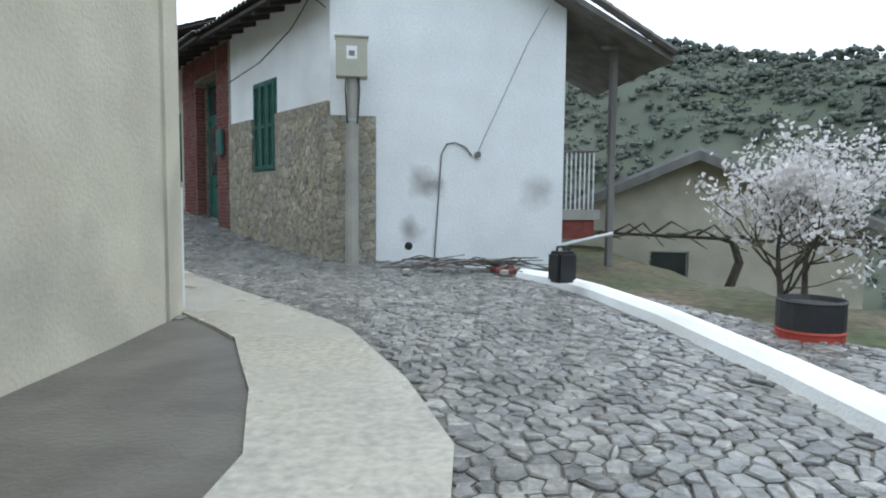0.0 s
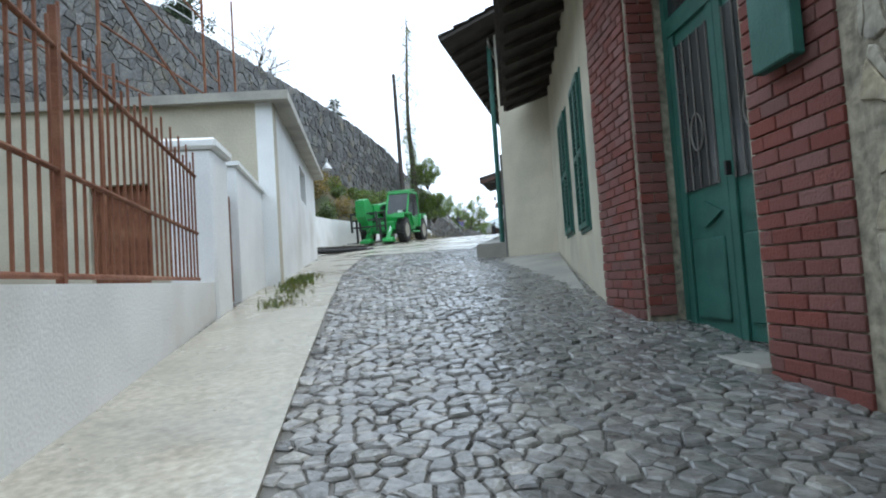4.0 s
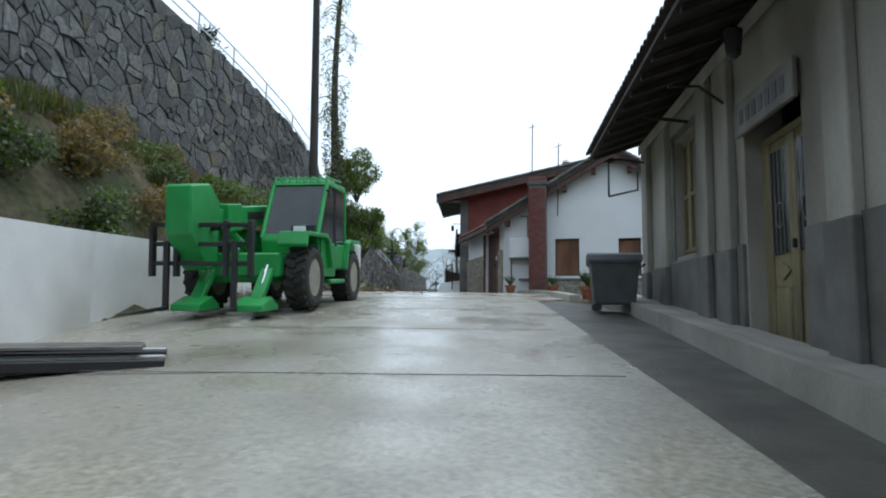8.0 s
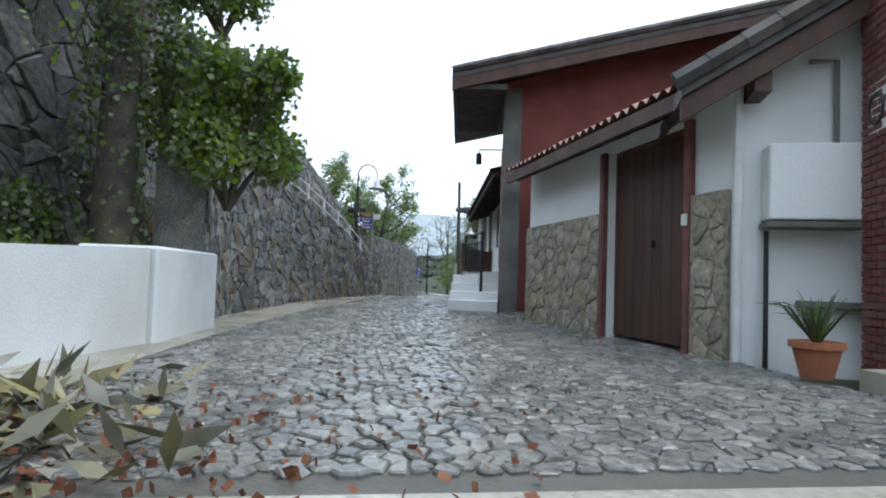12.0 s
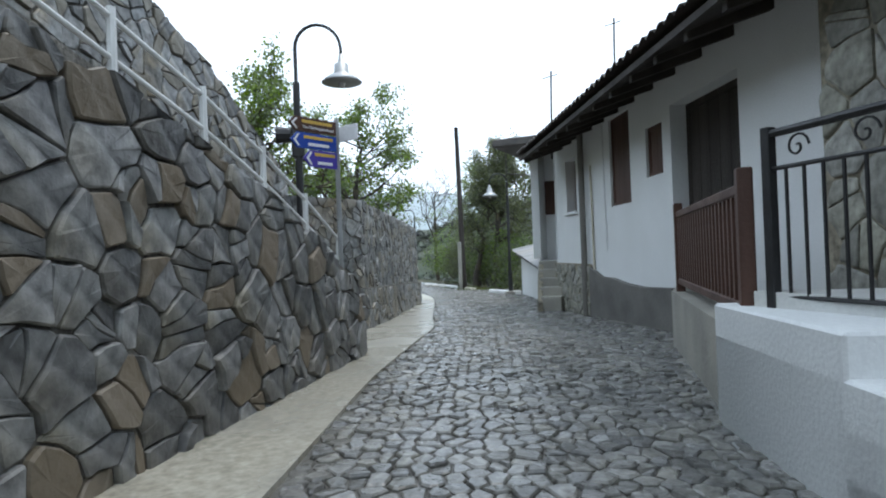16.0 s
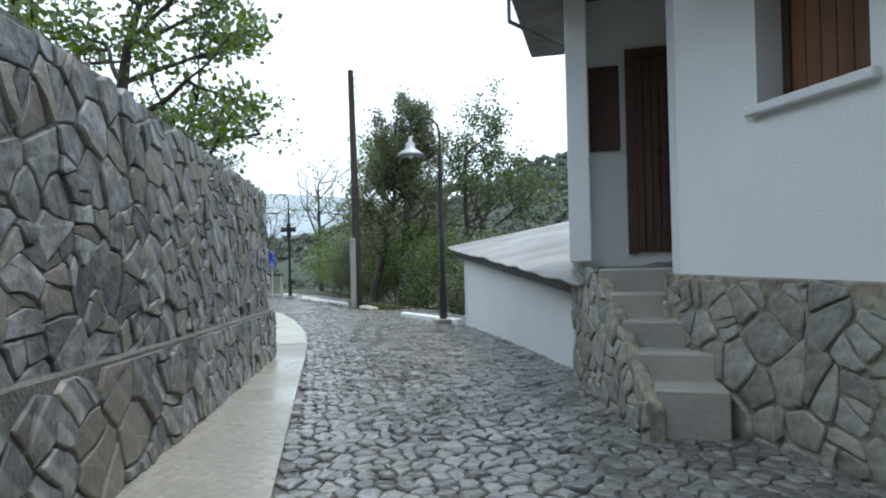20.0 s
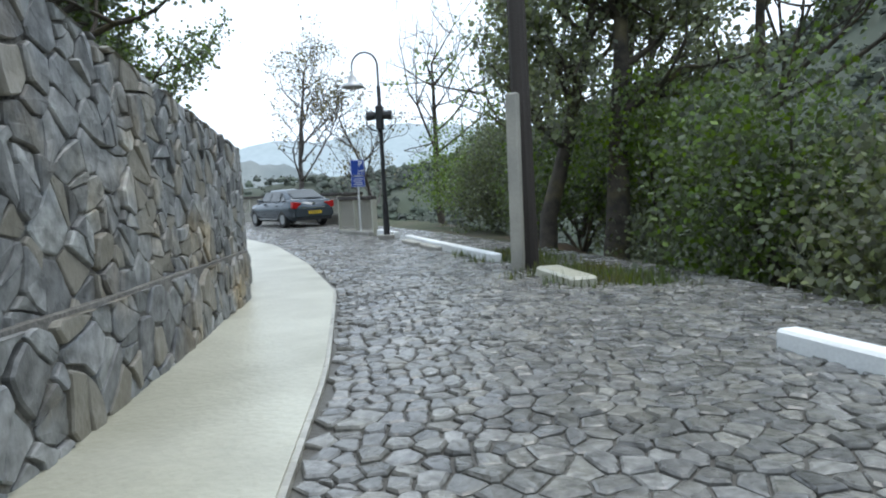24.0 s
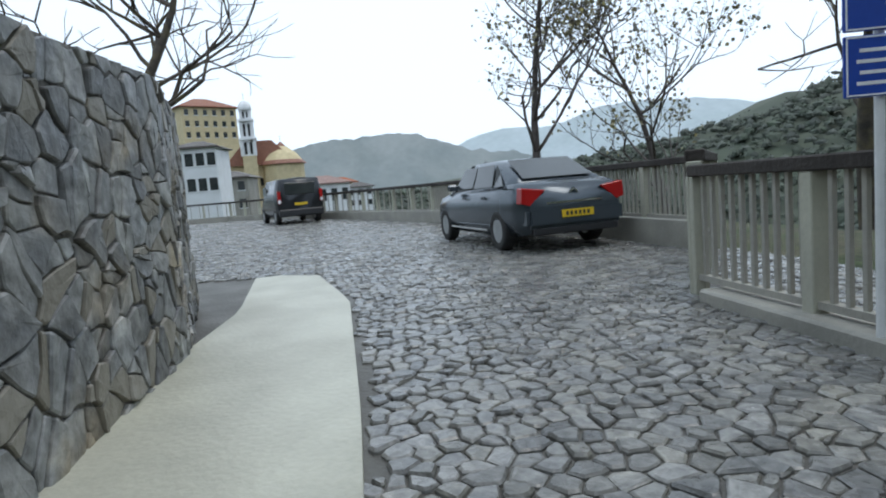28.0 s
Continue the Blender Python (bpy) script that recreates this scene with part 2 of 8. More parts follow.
    car=mat("dark_grey_car_paint", (0.075, 0.09, 0.105), (0.065, 0.08, 0.095), 0.15, 1, 60, 0.0, metal=0.4),
    van=mat("black_van_paint", (0.03, 0.032, 0.036), (0.025, 0.027, 0.03), 0.15, 1, 60, 0.0, metal=0.3),
    tail=mat("red_tail_lamp", (0.45, 0.012, 0.012), (0.38, 0.01, 0.01), 0.15, 2, 30, 0.0),
    plate=mat("yellow_plate", (0.75, 0.5, 0.02), (0.7, 0.46, 0.02), 0.4, 2, 30, 0.0),
    chrome=mat("chrome", (0.7, 0.71, 0.72), (0.66, 0.67, 0.68), 0.12, 2, 30, 0.0, metal=1.0),
    bin=mat("grey_green_bin", (0.07, 0.08, 0.08), (0.05, 0.06, 0.06), 0.5, 2, 30, 0.1),
    bin_green=mat("green_bin", (0.04, 0.11, 0.045), (0.03, 0.09, 0.038), 0.45, 2, 30, 0.1),
    terracotta=mat("terracotta", (0.34, 0.12, 0.06), (0.28, 0.1, 0.05), 0.7, 4, 30, 0.2),
    tin=mat("wet_corrugated_tin", (0.3, 0.3, 0.295), (0.2, 0.2, 0.195), 0.5, 1, 20, 0.15, metal=0.2, c3=(0.22, 0.18, 0.13), streak=1.0),
    drum_red=mat("faded_red_drum", (0.42, 0.05, 0.03), (0.32, 0.04, 0.025), 0.55, 4, 30, 0.2),
    box_paint=mat("beige_box_paint", (0.42, 0.4, 0.32), (0.37, 0.35, 0.28), 0.5, 3, 30, 0.1),
    # Near-black, painted in for the shade inside openings and the porch.
    painted_shade=mat("painted_interior_shade", (0.03, 0.028, 0.026), (0.02, 0.019, 0.018), 0.9, 2, 20, 0.0),
    # Haze is painted into both ridge colours, paler and greyer than near woods.
    far_hill=mat("far_hill_painted_haze", (0.36, 0.41, 0.43), (0.3, 0.35, 0.36), 1.0, 0.006, 0.05, 0.0),
    mid_hill=mat("ridge_painted_haze", (0.16, 0.185, 0.185), (0.21, 0.23, 0.225), 1.0, 0.02, 0.12, 0.4, c3=(0.13, 0.155, 0.15)),
    ochre=mat("ochre_church_stone", (0.6, 0.5, 0.3), (0.52, 0.43, 0.26), 0.8, 1, 10, 0.2),
    pane=glass("window_glass"),
    darkpane=mat("dark_window_pane", (0.03, 0.035, 0.036), (0.05, 0.055, 0.055), 0.08, 1, 10, 0.0),
)



def stained(m, spots, colour):
    """Adds soft soot stains, (x, z, radius, strength) in the wall's own plane, to a material."""
    n, l = m.node_tree.nodes, m.node_tree.links
    b = n["Principled BSDF"]
    tc, dn, sp = n.new("ShaderNodeTexCoord"), n.new("ShaderNodeTexNoise"), n.new("ShaderNodeSeparateXYZ")
    dn.inputs["Scale"].default_value, dn.inputs["Detail"].default_value = 2.2, 6
    l.new(tc.outputs["Object"], dn.inputs["Vector"])
    wv = n.new("ShaderNodeVectorMath")
    wv.operation = "MULTIPLY_ADD"
    wv.inputs[1].default_value = (0.5, 0.0, 0.5)
    l.new(dn.outputs["Color"], wv.inputs[0])
    l.new(tc.outputs["Object"], wv.inputs[2])
    out = b.inputs["Base Color"].links[0].from_socket
    for x, z, r, amount in spots:
        ds, mr, mx = n.new("ShaderNodeVectorMath"), n.new("ShaderNodeMapRange"), n.new("ShaderNodeMixRGB")
        ds.operation = "DISTANCE"
        ml = n.new("ShaderNodeVectorMath")
        ml.operation = "MULTIPLY"
        ml.inputs[1].default_value = (1, 0, 1)
        l.new(wv.outputs[0], ml.inputs[0])
        l.new(ml.outputs[0], ds.inputs[0])
        ds.inputs[1].default_value = (x + 0.25, 0, z + 0.25)
        mr.inputs[1].default_value, mr.inputs[2].default_value, mr.inputs[3].default_value, mr.inputs[4].default_value = r, r * 0.15, 0.0, amount
        l.new(ds.outputs["Value"], mr.inputs[0])
        mx.inputs[2].default_value = (*colour, 1)
        l.new(mr.outputs[0], mx.inputs[0])
        l.new(out, mx.inputs[1])
        out = mx.outputs[0]
    l.new(out, b.inputs["Base Color"])
    return m


def translucent(m, share):
    """Lets part of the light through thin leaves and petals."""
    n, l = m.node_tree.nodes, m.node_tree.links
    b, o = n["Principled BSDF"], n["Material Output"]
    tr, mx = n.new("ShaderNodeBsdfTranslucent"), n.new("ShaderNodeMixShader")
    mx.inputs[0].default_value = share
    l.new(b.inputs["Base Color"].links[0].from_socket, tr.inputs["Color"])
    l.new(b.outputs[0], mx.inputs[1])
    l.new(tr.outputs[0], mx.inputs[2])
    l.new(mx.outputs[0], o.inputs["Surface"])


for k in ("leaf", "leaf_light", "leaf_olive", "blossom", "grass", "drygrass"):
    translucent(M[k], 0.4)
M["white_soot"] = stained(mat("sooty_limewash", (0.78, 0.79, 0.78), (0.72, 0.73, 0.72), 0.75, 1.2, 22, 0.35), [(1.75, -0.15, 0.36, 0.75), (1.95, -0.3, 0.28, 0.6), (1.5, -1.05, 0.3, 0.7), (3.95, -0.3, 0.4, 0.45)], (0.2, 0.18, 0.15))

# ---- building helpers ----


def mesh(name, verts, faces, material, smooth=False):
    me = bpy.data.meshes.new(name)
    me.from_pydata([tuple(v) for v in verts], [], faces)
    if material:
        me.materials.append(material)
    if smooth:
        me.polygons.foreach_set("use_smooth", [True] * len(me.polygons))
    me.update()
    return me


def frm(bm, name, material, smooth=False):
    me = bpy.data.meshes.new(name)
    bmesh.ops.recalc_face_normals(bm, faces=bm.faces)
    bm.to_mesh(me)
    bm.free()
    me.materials.append(material)
    if smooth:
        me.polygons.foreach_set("use_smooth", [True] * len(me.polygons))
    return me


def part(name, data, material, parent, label="", m=None, smooth=False):
    """One mesh under a thing. data: a bmesh or a mesh."""
    me = data if isinstance(data, bpy.types.Mesh) else frm(data, name, material, smooth)
    ob = new(name, me)
    ob.parent = parent
    if m is not None:
        ob.matrix_basis = m
    return tagged(ob, label)


def thing(name, m, label, category, group="", kind=""):
    ob = new(name)
    ob.empty_display_size = 0.3
    ob.matrix_basis = m
    return tagged(ob, label, category, group, kind)


def solo(name, data, material, m, label, category, group="", kind="", smooth=False):
    me = data if isinstance(data, bpy.types.Mesh) else frm(data, name, material, smooth)
    ob = new(name, me)
    ob.matrix_basis = m
    return tagged(ob, label, category, group, kind)


def box(x0, x1, y0, y1, z0, z1, bevel=0.0, bm=None, seg=1):
    b = bmesh.new()
    bmesh.ops.create_cube(b, size=1)
    for v in b.verts:
        v.co = Vector((x0 + (v.co.x + 0.5) * (x1 - x0), y0 + (v.co.y + 0.5) * (y1 - y0), z0 + (v.co.z + 0.5) * (z1 - z0)))
    if bevel:
        bmesh.ops.bevel(b, geom=b.edges[:], offset=bevel, segments=seg, affect="EDGES")
    return join(bm, b)


def join(bm, b):
    if bm is None:
        return b
    me = bpy.data.meshes.new("tmp")
    b.to_mesh(me)
    b.free()
    bm.from_mesh(me)
    bpy.data.meshes.remove(me)
    return bm


def tube(points, r0, r1=None, n=8, bm=None, cap=True):
    """A round bar along points, with a radius that runs from r0 to r1."""
    b = bmesh.new() if bm is None else bm
    r1 = r0 if r1 is None else r1
    pts = [Vector(p) for p in points]
    rings = []
    side = None
    for i, p in enumerate(pts):
        d = (pts[min(i + 1, len(pts) - 1)] - pts[max(i - 1, 0)]).normalized()
        if side is None:
            side = d.cross(Vector((0, 0, 1)) if abs(d.z) < 0.9 else Vector((1, 0, 0))).normalized()
        side = (side - d * side.dot(d)).normalized()
        up = d.cross(side)
        r = r0 + (r1 - r0) * i / max(1, len(pts) - 1)
        rings.append([b.verts.new(p + r * (math.cos(a) * side + math.sin(a) * up)) for a in [2 * math.pi * k / n for k in range(n)]])
    for a, c in zip(rings, rings[1:]):
        for k in range(n):
            b.faces.new((a[k], a[(k + 1) % n], c[(k + 1) % n], c[k]))
    if cap:
        b.faces.new(rings[0][::-1])
        b.faces.new(rings[-1])
    return b


def lathe(profile, n=20, bm=None, cap=True):
    """A body of revolution about z from (radius, height) pairs."""
    b = bmesh.new() if bm is None else bm
    rings = [[b.verts.new((r * math.cos(2 * math.pi * k / n), r * math.sin(2 * math.pi * k / n), z)) for k in range(n)] for r, z in profile]
    for a, c in zip(rings, rings[1:]):
        for k in range(n):
            b.faces.new((a[k], a[(k + 1) % n], c[(k + 1) % n], c[k]))
    if cap:
        b.faces.new(rings[0][::-1])
        b.faces.new(rings[-1])
    return b


def prism(poly, y0, y1, bm=None, bevel=0.0):
    """A polygon in x, z pushed through from y0 to y1."""
    b = bmesh.new()
    f = [b.verts.new((x, y0, z)) for x, z in poly]
    k = [b.verts.new((x, y1, z)) for x, z in poly]
    n = len(poly)
    b.faces.new(f)
    b.faces.new(k[::-1])
    for i in range(n):
        b.faces.new((f[i], k[i], k[(i + 1) % n], f[(i + 1) % n]))
    bmesh.ops.recalc_face_normals(b, faces=b.faces)
    if bevel:
        bmesh.ops.bevel(b, geom=b.edges[:], offset=bevel, segments=1, affect="EDGES")
    return join(bm, b)


def facing(p, q, z=0.0):
    """The frame of a wall seen from outside: x runs from its left end p to its right end q, y goes into the wall."""
    a = math.atan2(q[1] - p[1], q[0] - p[0])
    return Matrix.Translation((p[0], p[1], z)) @ Matrix.Rotation(a, 4, "Z"), math.hypot(q[0] - p[0], q[1] - p[1])


def wall_bm(width, z0, z1, thick, holes=(), top=None):
    """A wall of that width with through openings (u0, u1, v0, v1); top: a function that lifts or lowers its upper edge."""
    us = sorted({0.0, width, *[h for o in holes for h in o[:2]], *([width * k / 12 for k in range(13)] if top else [])})
    vs = sorted({z0, z1, *[h for o in holes for h in o[2:]]})
    b = bmesh.new()
    grid = {}

    def v(i, j, y):
        if (i, j, y) not in grid:
            z = vs[j]
            if top and j == len(vs) - 1:
                z = top(us[i])
            grid[i, j, y] = b.verts.new((us[i], y, z))
        return grid[i, j, y]

    def solid(i, j):
        if not (0 <= i < len(us) - 1 and 0 <= j < len(vs) - 1):
            return False
        u, w = (us[i] + us[i + 1]) / 2, (vs[j] + vs[j + 1]) / 2
        return not any(o[0] < u < o[1] and o[2] < w < o[3] for o in holes)

    for i in range(len(us) - 1):
        for j in range(len(vs) - 1):
            if not solid(i, j):
                continue
            b.faces.new((v(i, j, 0), v(i + 1, j, 0), v(i + 1, j + 1, 0), v(i, j + 1, 0)))
            b.faces.new((v(i, j, thick), v(i, j + 1, thick), v(i + 1, j + 1, thick), v(i + 1, j, thick)))
            for di, dj, a, c in ((-1, 0, (i, j), (i, j + 1)), (1, 0, (i + 1, j + 1), (i + 1, j)), (0, -1, (i + 1, j), (i, j)), (0, 1, (i, j + 1), (i + 1, j + 1))):
                if not solid(i + di, j + dj):
                    b.faces.new((v(*a, 0), v(*c, 0), v(*c, thick), v(*a, thick)))
    return b


def clip(poly, a, c):
    """The part of a polygon on the side of point a, of the line halfway between a and c."""
    mx, my, nx, ny = (a[0] + c[0]) / 2, (a[1] + c[1]) / 2, c[0] - a[0], c[1] - a[1]
    out = []
    for i, p in enumerate(poly):
        q = poly[(i + 1) % len(poly)]
        dp, dq = (p[0] - mx) * nx + (p[1] - my) * ny, (q[0] - mx) * nx + (q[1] - my) * ny
        if dp <= 0:
            out.append(p)
        if (dp < 0) != (dq < 0) and dp != dq:
            f = dp / (dp - dq)
            out.append((p[0] + f * (q[0] - p[0]), p[1] + f * (q[1] - p[1])))
    return out


def cells(width, height, su, sv, rng, jitter=0.8, merge=0.15, keep=None, split=0.0):
    """Irregular stones that fill a rectangle: polygons of a jittered pattern."""
    nu, nv = max(1, round(width / su)), max(1, round(height / sv))
    du, dv = width / nu, height / nv
    seeds = {}
    for j in range(-1, nv + 1):
        for i in range(-1, nu + 1):
            if rng.random() < merge and 0 <= i < nu and 0 <= j < nv:
                continue
            seeds[i, j] = ((i + 0.5 + (0.5 if j % 2 else 0) * 0.6 + (rng.random() - 0.5) * jitter) * du, (j + 0.5 + (rng.random() - 0.5) * jitter) * dv)
    out = []
    for (i, j), s in seeds.items():
        if not (0 <= i < nu and 0 <= j < nv) or (keep and not keep(*s)):
            continue
        poly = [(max(0, s[0] - 2 * du), max(0, s[1] - 2 * dv)), (min(width, s[0] + 2 * du), max(0, s[1] - 2 * dv)),
                (min(width, s[0] + 2 * du), min(height, s[1] + 2 * dv)), (max(0, s[0] - 2 * du), min(height, s[1] + 2 * dv))]
        for a in (0, -1, 1, -2, 2):
            for c in (0, -1, 1, -2, 2):
                o = seeds.get((i + a, j + c))
                if o and (a or c):
                    poly = clip(poly, s, o)
                    if len(poly) < 3:
                        break
            if len(poly) < 3:
                break
        if len(poly) >= 3:
            out.append(poly)
    for chance in (split, split * 0.6):
        more = []
        for poly in out:
            if rng.random() < chance:
                cx, cy = sum(p[0] for p in poly) / len(poly), sum(p[1] for p in poly) / len(poly)
                a = rng.uniform(0, math.pi)
                n1, n2 = (cx + math.cos(a), cy + math.sin(a)), (cx - math.cos(a) * 0.94, cy - math.sin(a) * 0.94)
                more += [q for q in (clip(poly, n1, n2), clip(poly, n2, n1)) if len(q) >= 3]
            else:
                more.append(poly)
        out = more
    return out


def ragged(poly, amp, freq, least=0.1):
    """A polygon with its long sides broken and all corners shifted by a noise that neighbours share."""
    out = []
    for i, p in enumerate(poly):
        q = poly[(i + 1) % len(poly)]
        ln = math.hypot(q[0] - p[0], q[1] - p[1])
        if ln < 0.015:
            continue
        out.append(p)
        if ln > least:
            out.append(((p[0] + q[0]) / 2, (p[1] + q[1]) / 2))
    if len(out) < 3:
        out = poly
    return [(x + amp * noise.noise((x * freq, y * freq, 0.3)), y + amp * noise.noise((x * freq, y * freq, 7.7))) for x, y in out]


def rounded(poly, cut=0.24):
    """A polygon with its corners cut off."""
    out = []
    for i, p in enumerate(poly):
        a, c = poly[i - 1], poly[(i + 1) % len(poly)]
        out.append((p[0] + (a[0] - p[0]) * cut, p[1] + (a[1] - p[1]) * cut))
        out.append((p[0] + (c[0] - p[0]) * cut, p[1] + (c[1] - p[1]) * cut))
    return out


def stone(poly, joint, height, rng, crown=0.4, rough=0.0, freq=9.0, edge=0.87, cut=0.0):
    """One stone over a cell: cut back by the joint, with a worn shoulder and an uneven, tilted face. Points are (u, v, h)."""
    if rough:
        poly = ragged(poly, rough, freq, 0.16)
    cx, cy = sum(p[0] for p in poly) / len(poly), sum(p[1] for p in poly) / len(poly)
    size = max(1e-3, sum(math.hypot(p[0] - cx, p[1] - cy) for p in poly) / len(poly))
    k = max(0.6, 1 - joint * (0.6 + 0.8 * rng.random()) / size)
    h = height * (0.55 + 0.9 * rng.random())
    tx, ty = (rng.random() - 0.5) * 0.8 * height / size, (rng.random() - 0.5) * 0.8 * height / size
    face = lambda x, y: max(0.25 * height, h + tx * (x - cx) + ty * (y - cy) + height * 0.16 * (rng.random() - 0.5))
    pts = [(cx + (x - cx) * k, cy + (y - cy) * k) for x, y in poly]
    if cut:
        pts = rounded(pts, cut)
    n = len(pts)
    v = [(x, y, -0.01) for x, y in pts]
    top = [(cx + (x - cx) * edge, cy + (y - cy) * edge) for x, y in pts]
    hs = [face(x, y) for x, y in top]
    v += [(x, y, hs[i] * (1 - crown)) for i, (x, y) in enumerate(pts)]
    v += [(x, y, hs[i]) for i, (x, y) in enumerate(top)]
    f = [(i, (i + 1) % n, n + (i + 1) % n, n + i) for i in range(n)]
    f += [(n + i, n + (i + 1) % n, 2 * n + (i + 1) % n, 2 * n + i) for i in range(n)]
    v.append((cx + (rng.random() - 0.5) * size * 0.4, cy + (rng.random() - 0.5) * size * 0.4, sum(hs) / n + height * 0.12 * rng.random()))
    f += [(2 * n + i, 2 * n + (i + 1) % n, 3 * n) for i in range(n)]
    return v, f


def lay(name, stones, place, material, parent, near=None, limit=300, rest="joined_stones", smooth=False):
    """Lays stones by place(u, v, h). The ones for which near(point) is least become parts, the others one joined part."""
    done = []
    for v, f in stones:
        done.append(([Vector(place(*p)) for p in v], f))
    if near:
        done.sort(key=lambda s: near(s[0][0]))
    for v, f in done[:limit]:
        c = sum(v, Vector()) / len(v)
        ob = new(name, mesh(name, [p - c for p in v], f, material, smooth))
        ob.location = c
        ob.parent = parent
    allv, allf = [], []
    for v, f in done[limit:]:
        k = len(allv)
        allv += v
        allf += [tuple(i + k for i in q) for q in f]
    if allv:
        tagged(part(rest, mesh(rest, allv, allf, material, smooth), None, parent), kind="stuff")

# ---- the road and the ground ----
ROAD = [(3.9, -14, -1.8), (3.7, -5, -1.78), (3.66, 0, -1.77), (3.5, 2.8, -1.77), (2.4, 5.7, -1.77), (0.26, 8.2, -1.69), (-2.4, 11, -1.46), (-5.2, 13.85, -1.09), (-8, 16.8, -0.64),
        (-11, 20, -0.17), (-13.9, 23.55, 0.34), (-16.3, 27.65, 0.83), (-18.55, 31.5, 1.28), (-20.85, 35.35, 1.69), (-23, 38.7, 2.0), (-25.25, 41.75, 2.16),
        (-26.85, 43.95, 2.15), (-28.4, 46.1, 2.12), (-30.05, 48.65, 2.13), (-31.4, 51.9, 2.24), (-32.4, 54.3, 2.28), (-33.2, 56.4, 2.25), (-34.15, 58.7, 2.14),
        (-35.3, 60.8, 2.03), (-36.6, 63.4, 1.97), (-38.2, 66.6, 1.88), (-39.9, 69.8, 1.73), (-41.8, 72.9, 1.6), (-43.9, 75.9, 1.5), (-46.35, 78.65, 1.44),
        (-49.5, 81.7, 1.42), (-53.5, 85, 1.42), (-58, 87.6, 1.42), (-64, 90, 1.44), (-72, 92.5, 1.5), (-82, 94, 1.55), (-95, 94, 1.6)]
RD = np.array(ROAD)
SEG = np.diff(RD[:, :2], axis=0)
SEGL = np.hypot(*SEG.T)
CUM = np.concatenate([[0], np.cumsum(SEGL)])


def _along(s):
    i = int(np.clip(np.searchsorted(CUM, s) - 1, 0, len(SEGL) - 1))
    f = (s - CUM[i]) / SEGL[i]
    p = RD[i] + f * (RD[i + 1] - RD[i])
    a, c = SEG[max(0, i - 1)] / SEGL[max(0, i - 1)], SEG[min(len(SEG) - 1, i + 1)] / SEGL[min(len(SEG) - 1, i + 1)]
    d = a * (1 - f) + c * f + SEG[i] / SEGL[i]
    d /= np.hypot(*d)
    return (float(p[0]), float(p[1]), float(p[2]), float(-d[1]), float(d[0]))


STEP = 0.1
TABLE = [_along(k * STEP) for k in range(int(CUM[-1] / STEP) + 1)]


def along(s):
    """The road's middle line at a run of s metres: place and left normal."""
    k = min(len(TABLE) - 2, max(0, int(s / STEP)))
    f = s / STEP - k
    a, c = TABLE[k], TABLE[k + 1]
    m = [u + (w - u) * f for u, w in zip(a, c)]
    return m[:3], m[3:]


def nearest(x, y):
    """Run along the road, distance to its left, and its height there."""
    t = ((x - RD[:-1, 0]) * SEG[:, 0] + (y - RD[:-1, 1]) * SEG[:, 1]) / SEGL**2
    t = np.clip(t, 0, 1)
    px, py = RD[:-1, 0] + t * SEG[:, 0], RD[:-1, 1] + t * SEG[:, 1]
    d = np.hypot(x - px, y - py)
    w = np.exp(-((d - d.min()) / 1.5) ** 2)
    z = (RD[:-1, 2] + t * np.diff(RD[:, 2]))
    i = int(d.argmin())
    side = SEG[i, 0] * (y - py[i]) - SEG[i, 1] * (x - px[i])
    return CUM[i] + t[i] * SEGL[i], math.copysign(d[i], side), float((z * w).sum() / w.sum())


def rz(x, y):
    return nearest(x, y)[2]


def smooth(a, b, x):
    t = min(1, max(0, (x - a) / (b - a)))
    return t * t * (3 - 2 * t)


def s_of(y):
    return float(np.interp(y, RD[:, 1], CUM))


S_LEFT = [0, 12, 24, 36, 46, 52, 58, 64, 74, 90, 130]  # runs, and how far left of the middle line the level ground ends
D_LEFT = [4.0, 4.0, 6.0, 6.6, 6.3, 5.0, 3.6, 2.9, 2.4, 2.6, 4.5]
S_RIGHT = [0, 8, 14, 22, 30, 60, 84, 92, 100, 115, 125, 150]
D_RIGHT = [2.6, 2.4, 2.2, 9.0, 16.0, 16.0, 5.0, 3.0, 4.0, 6.6, 8.6, 9.0]


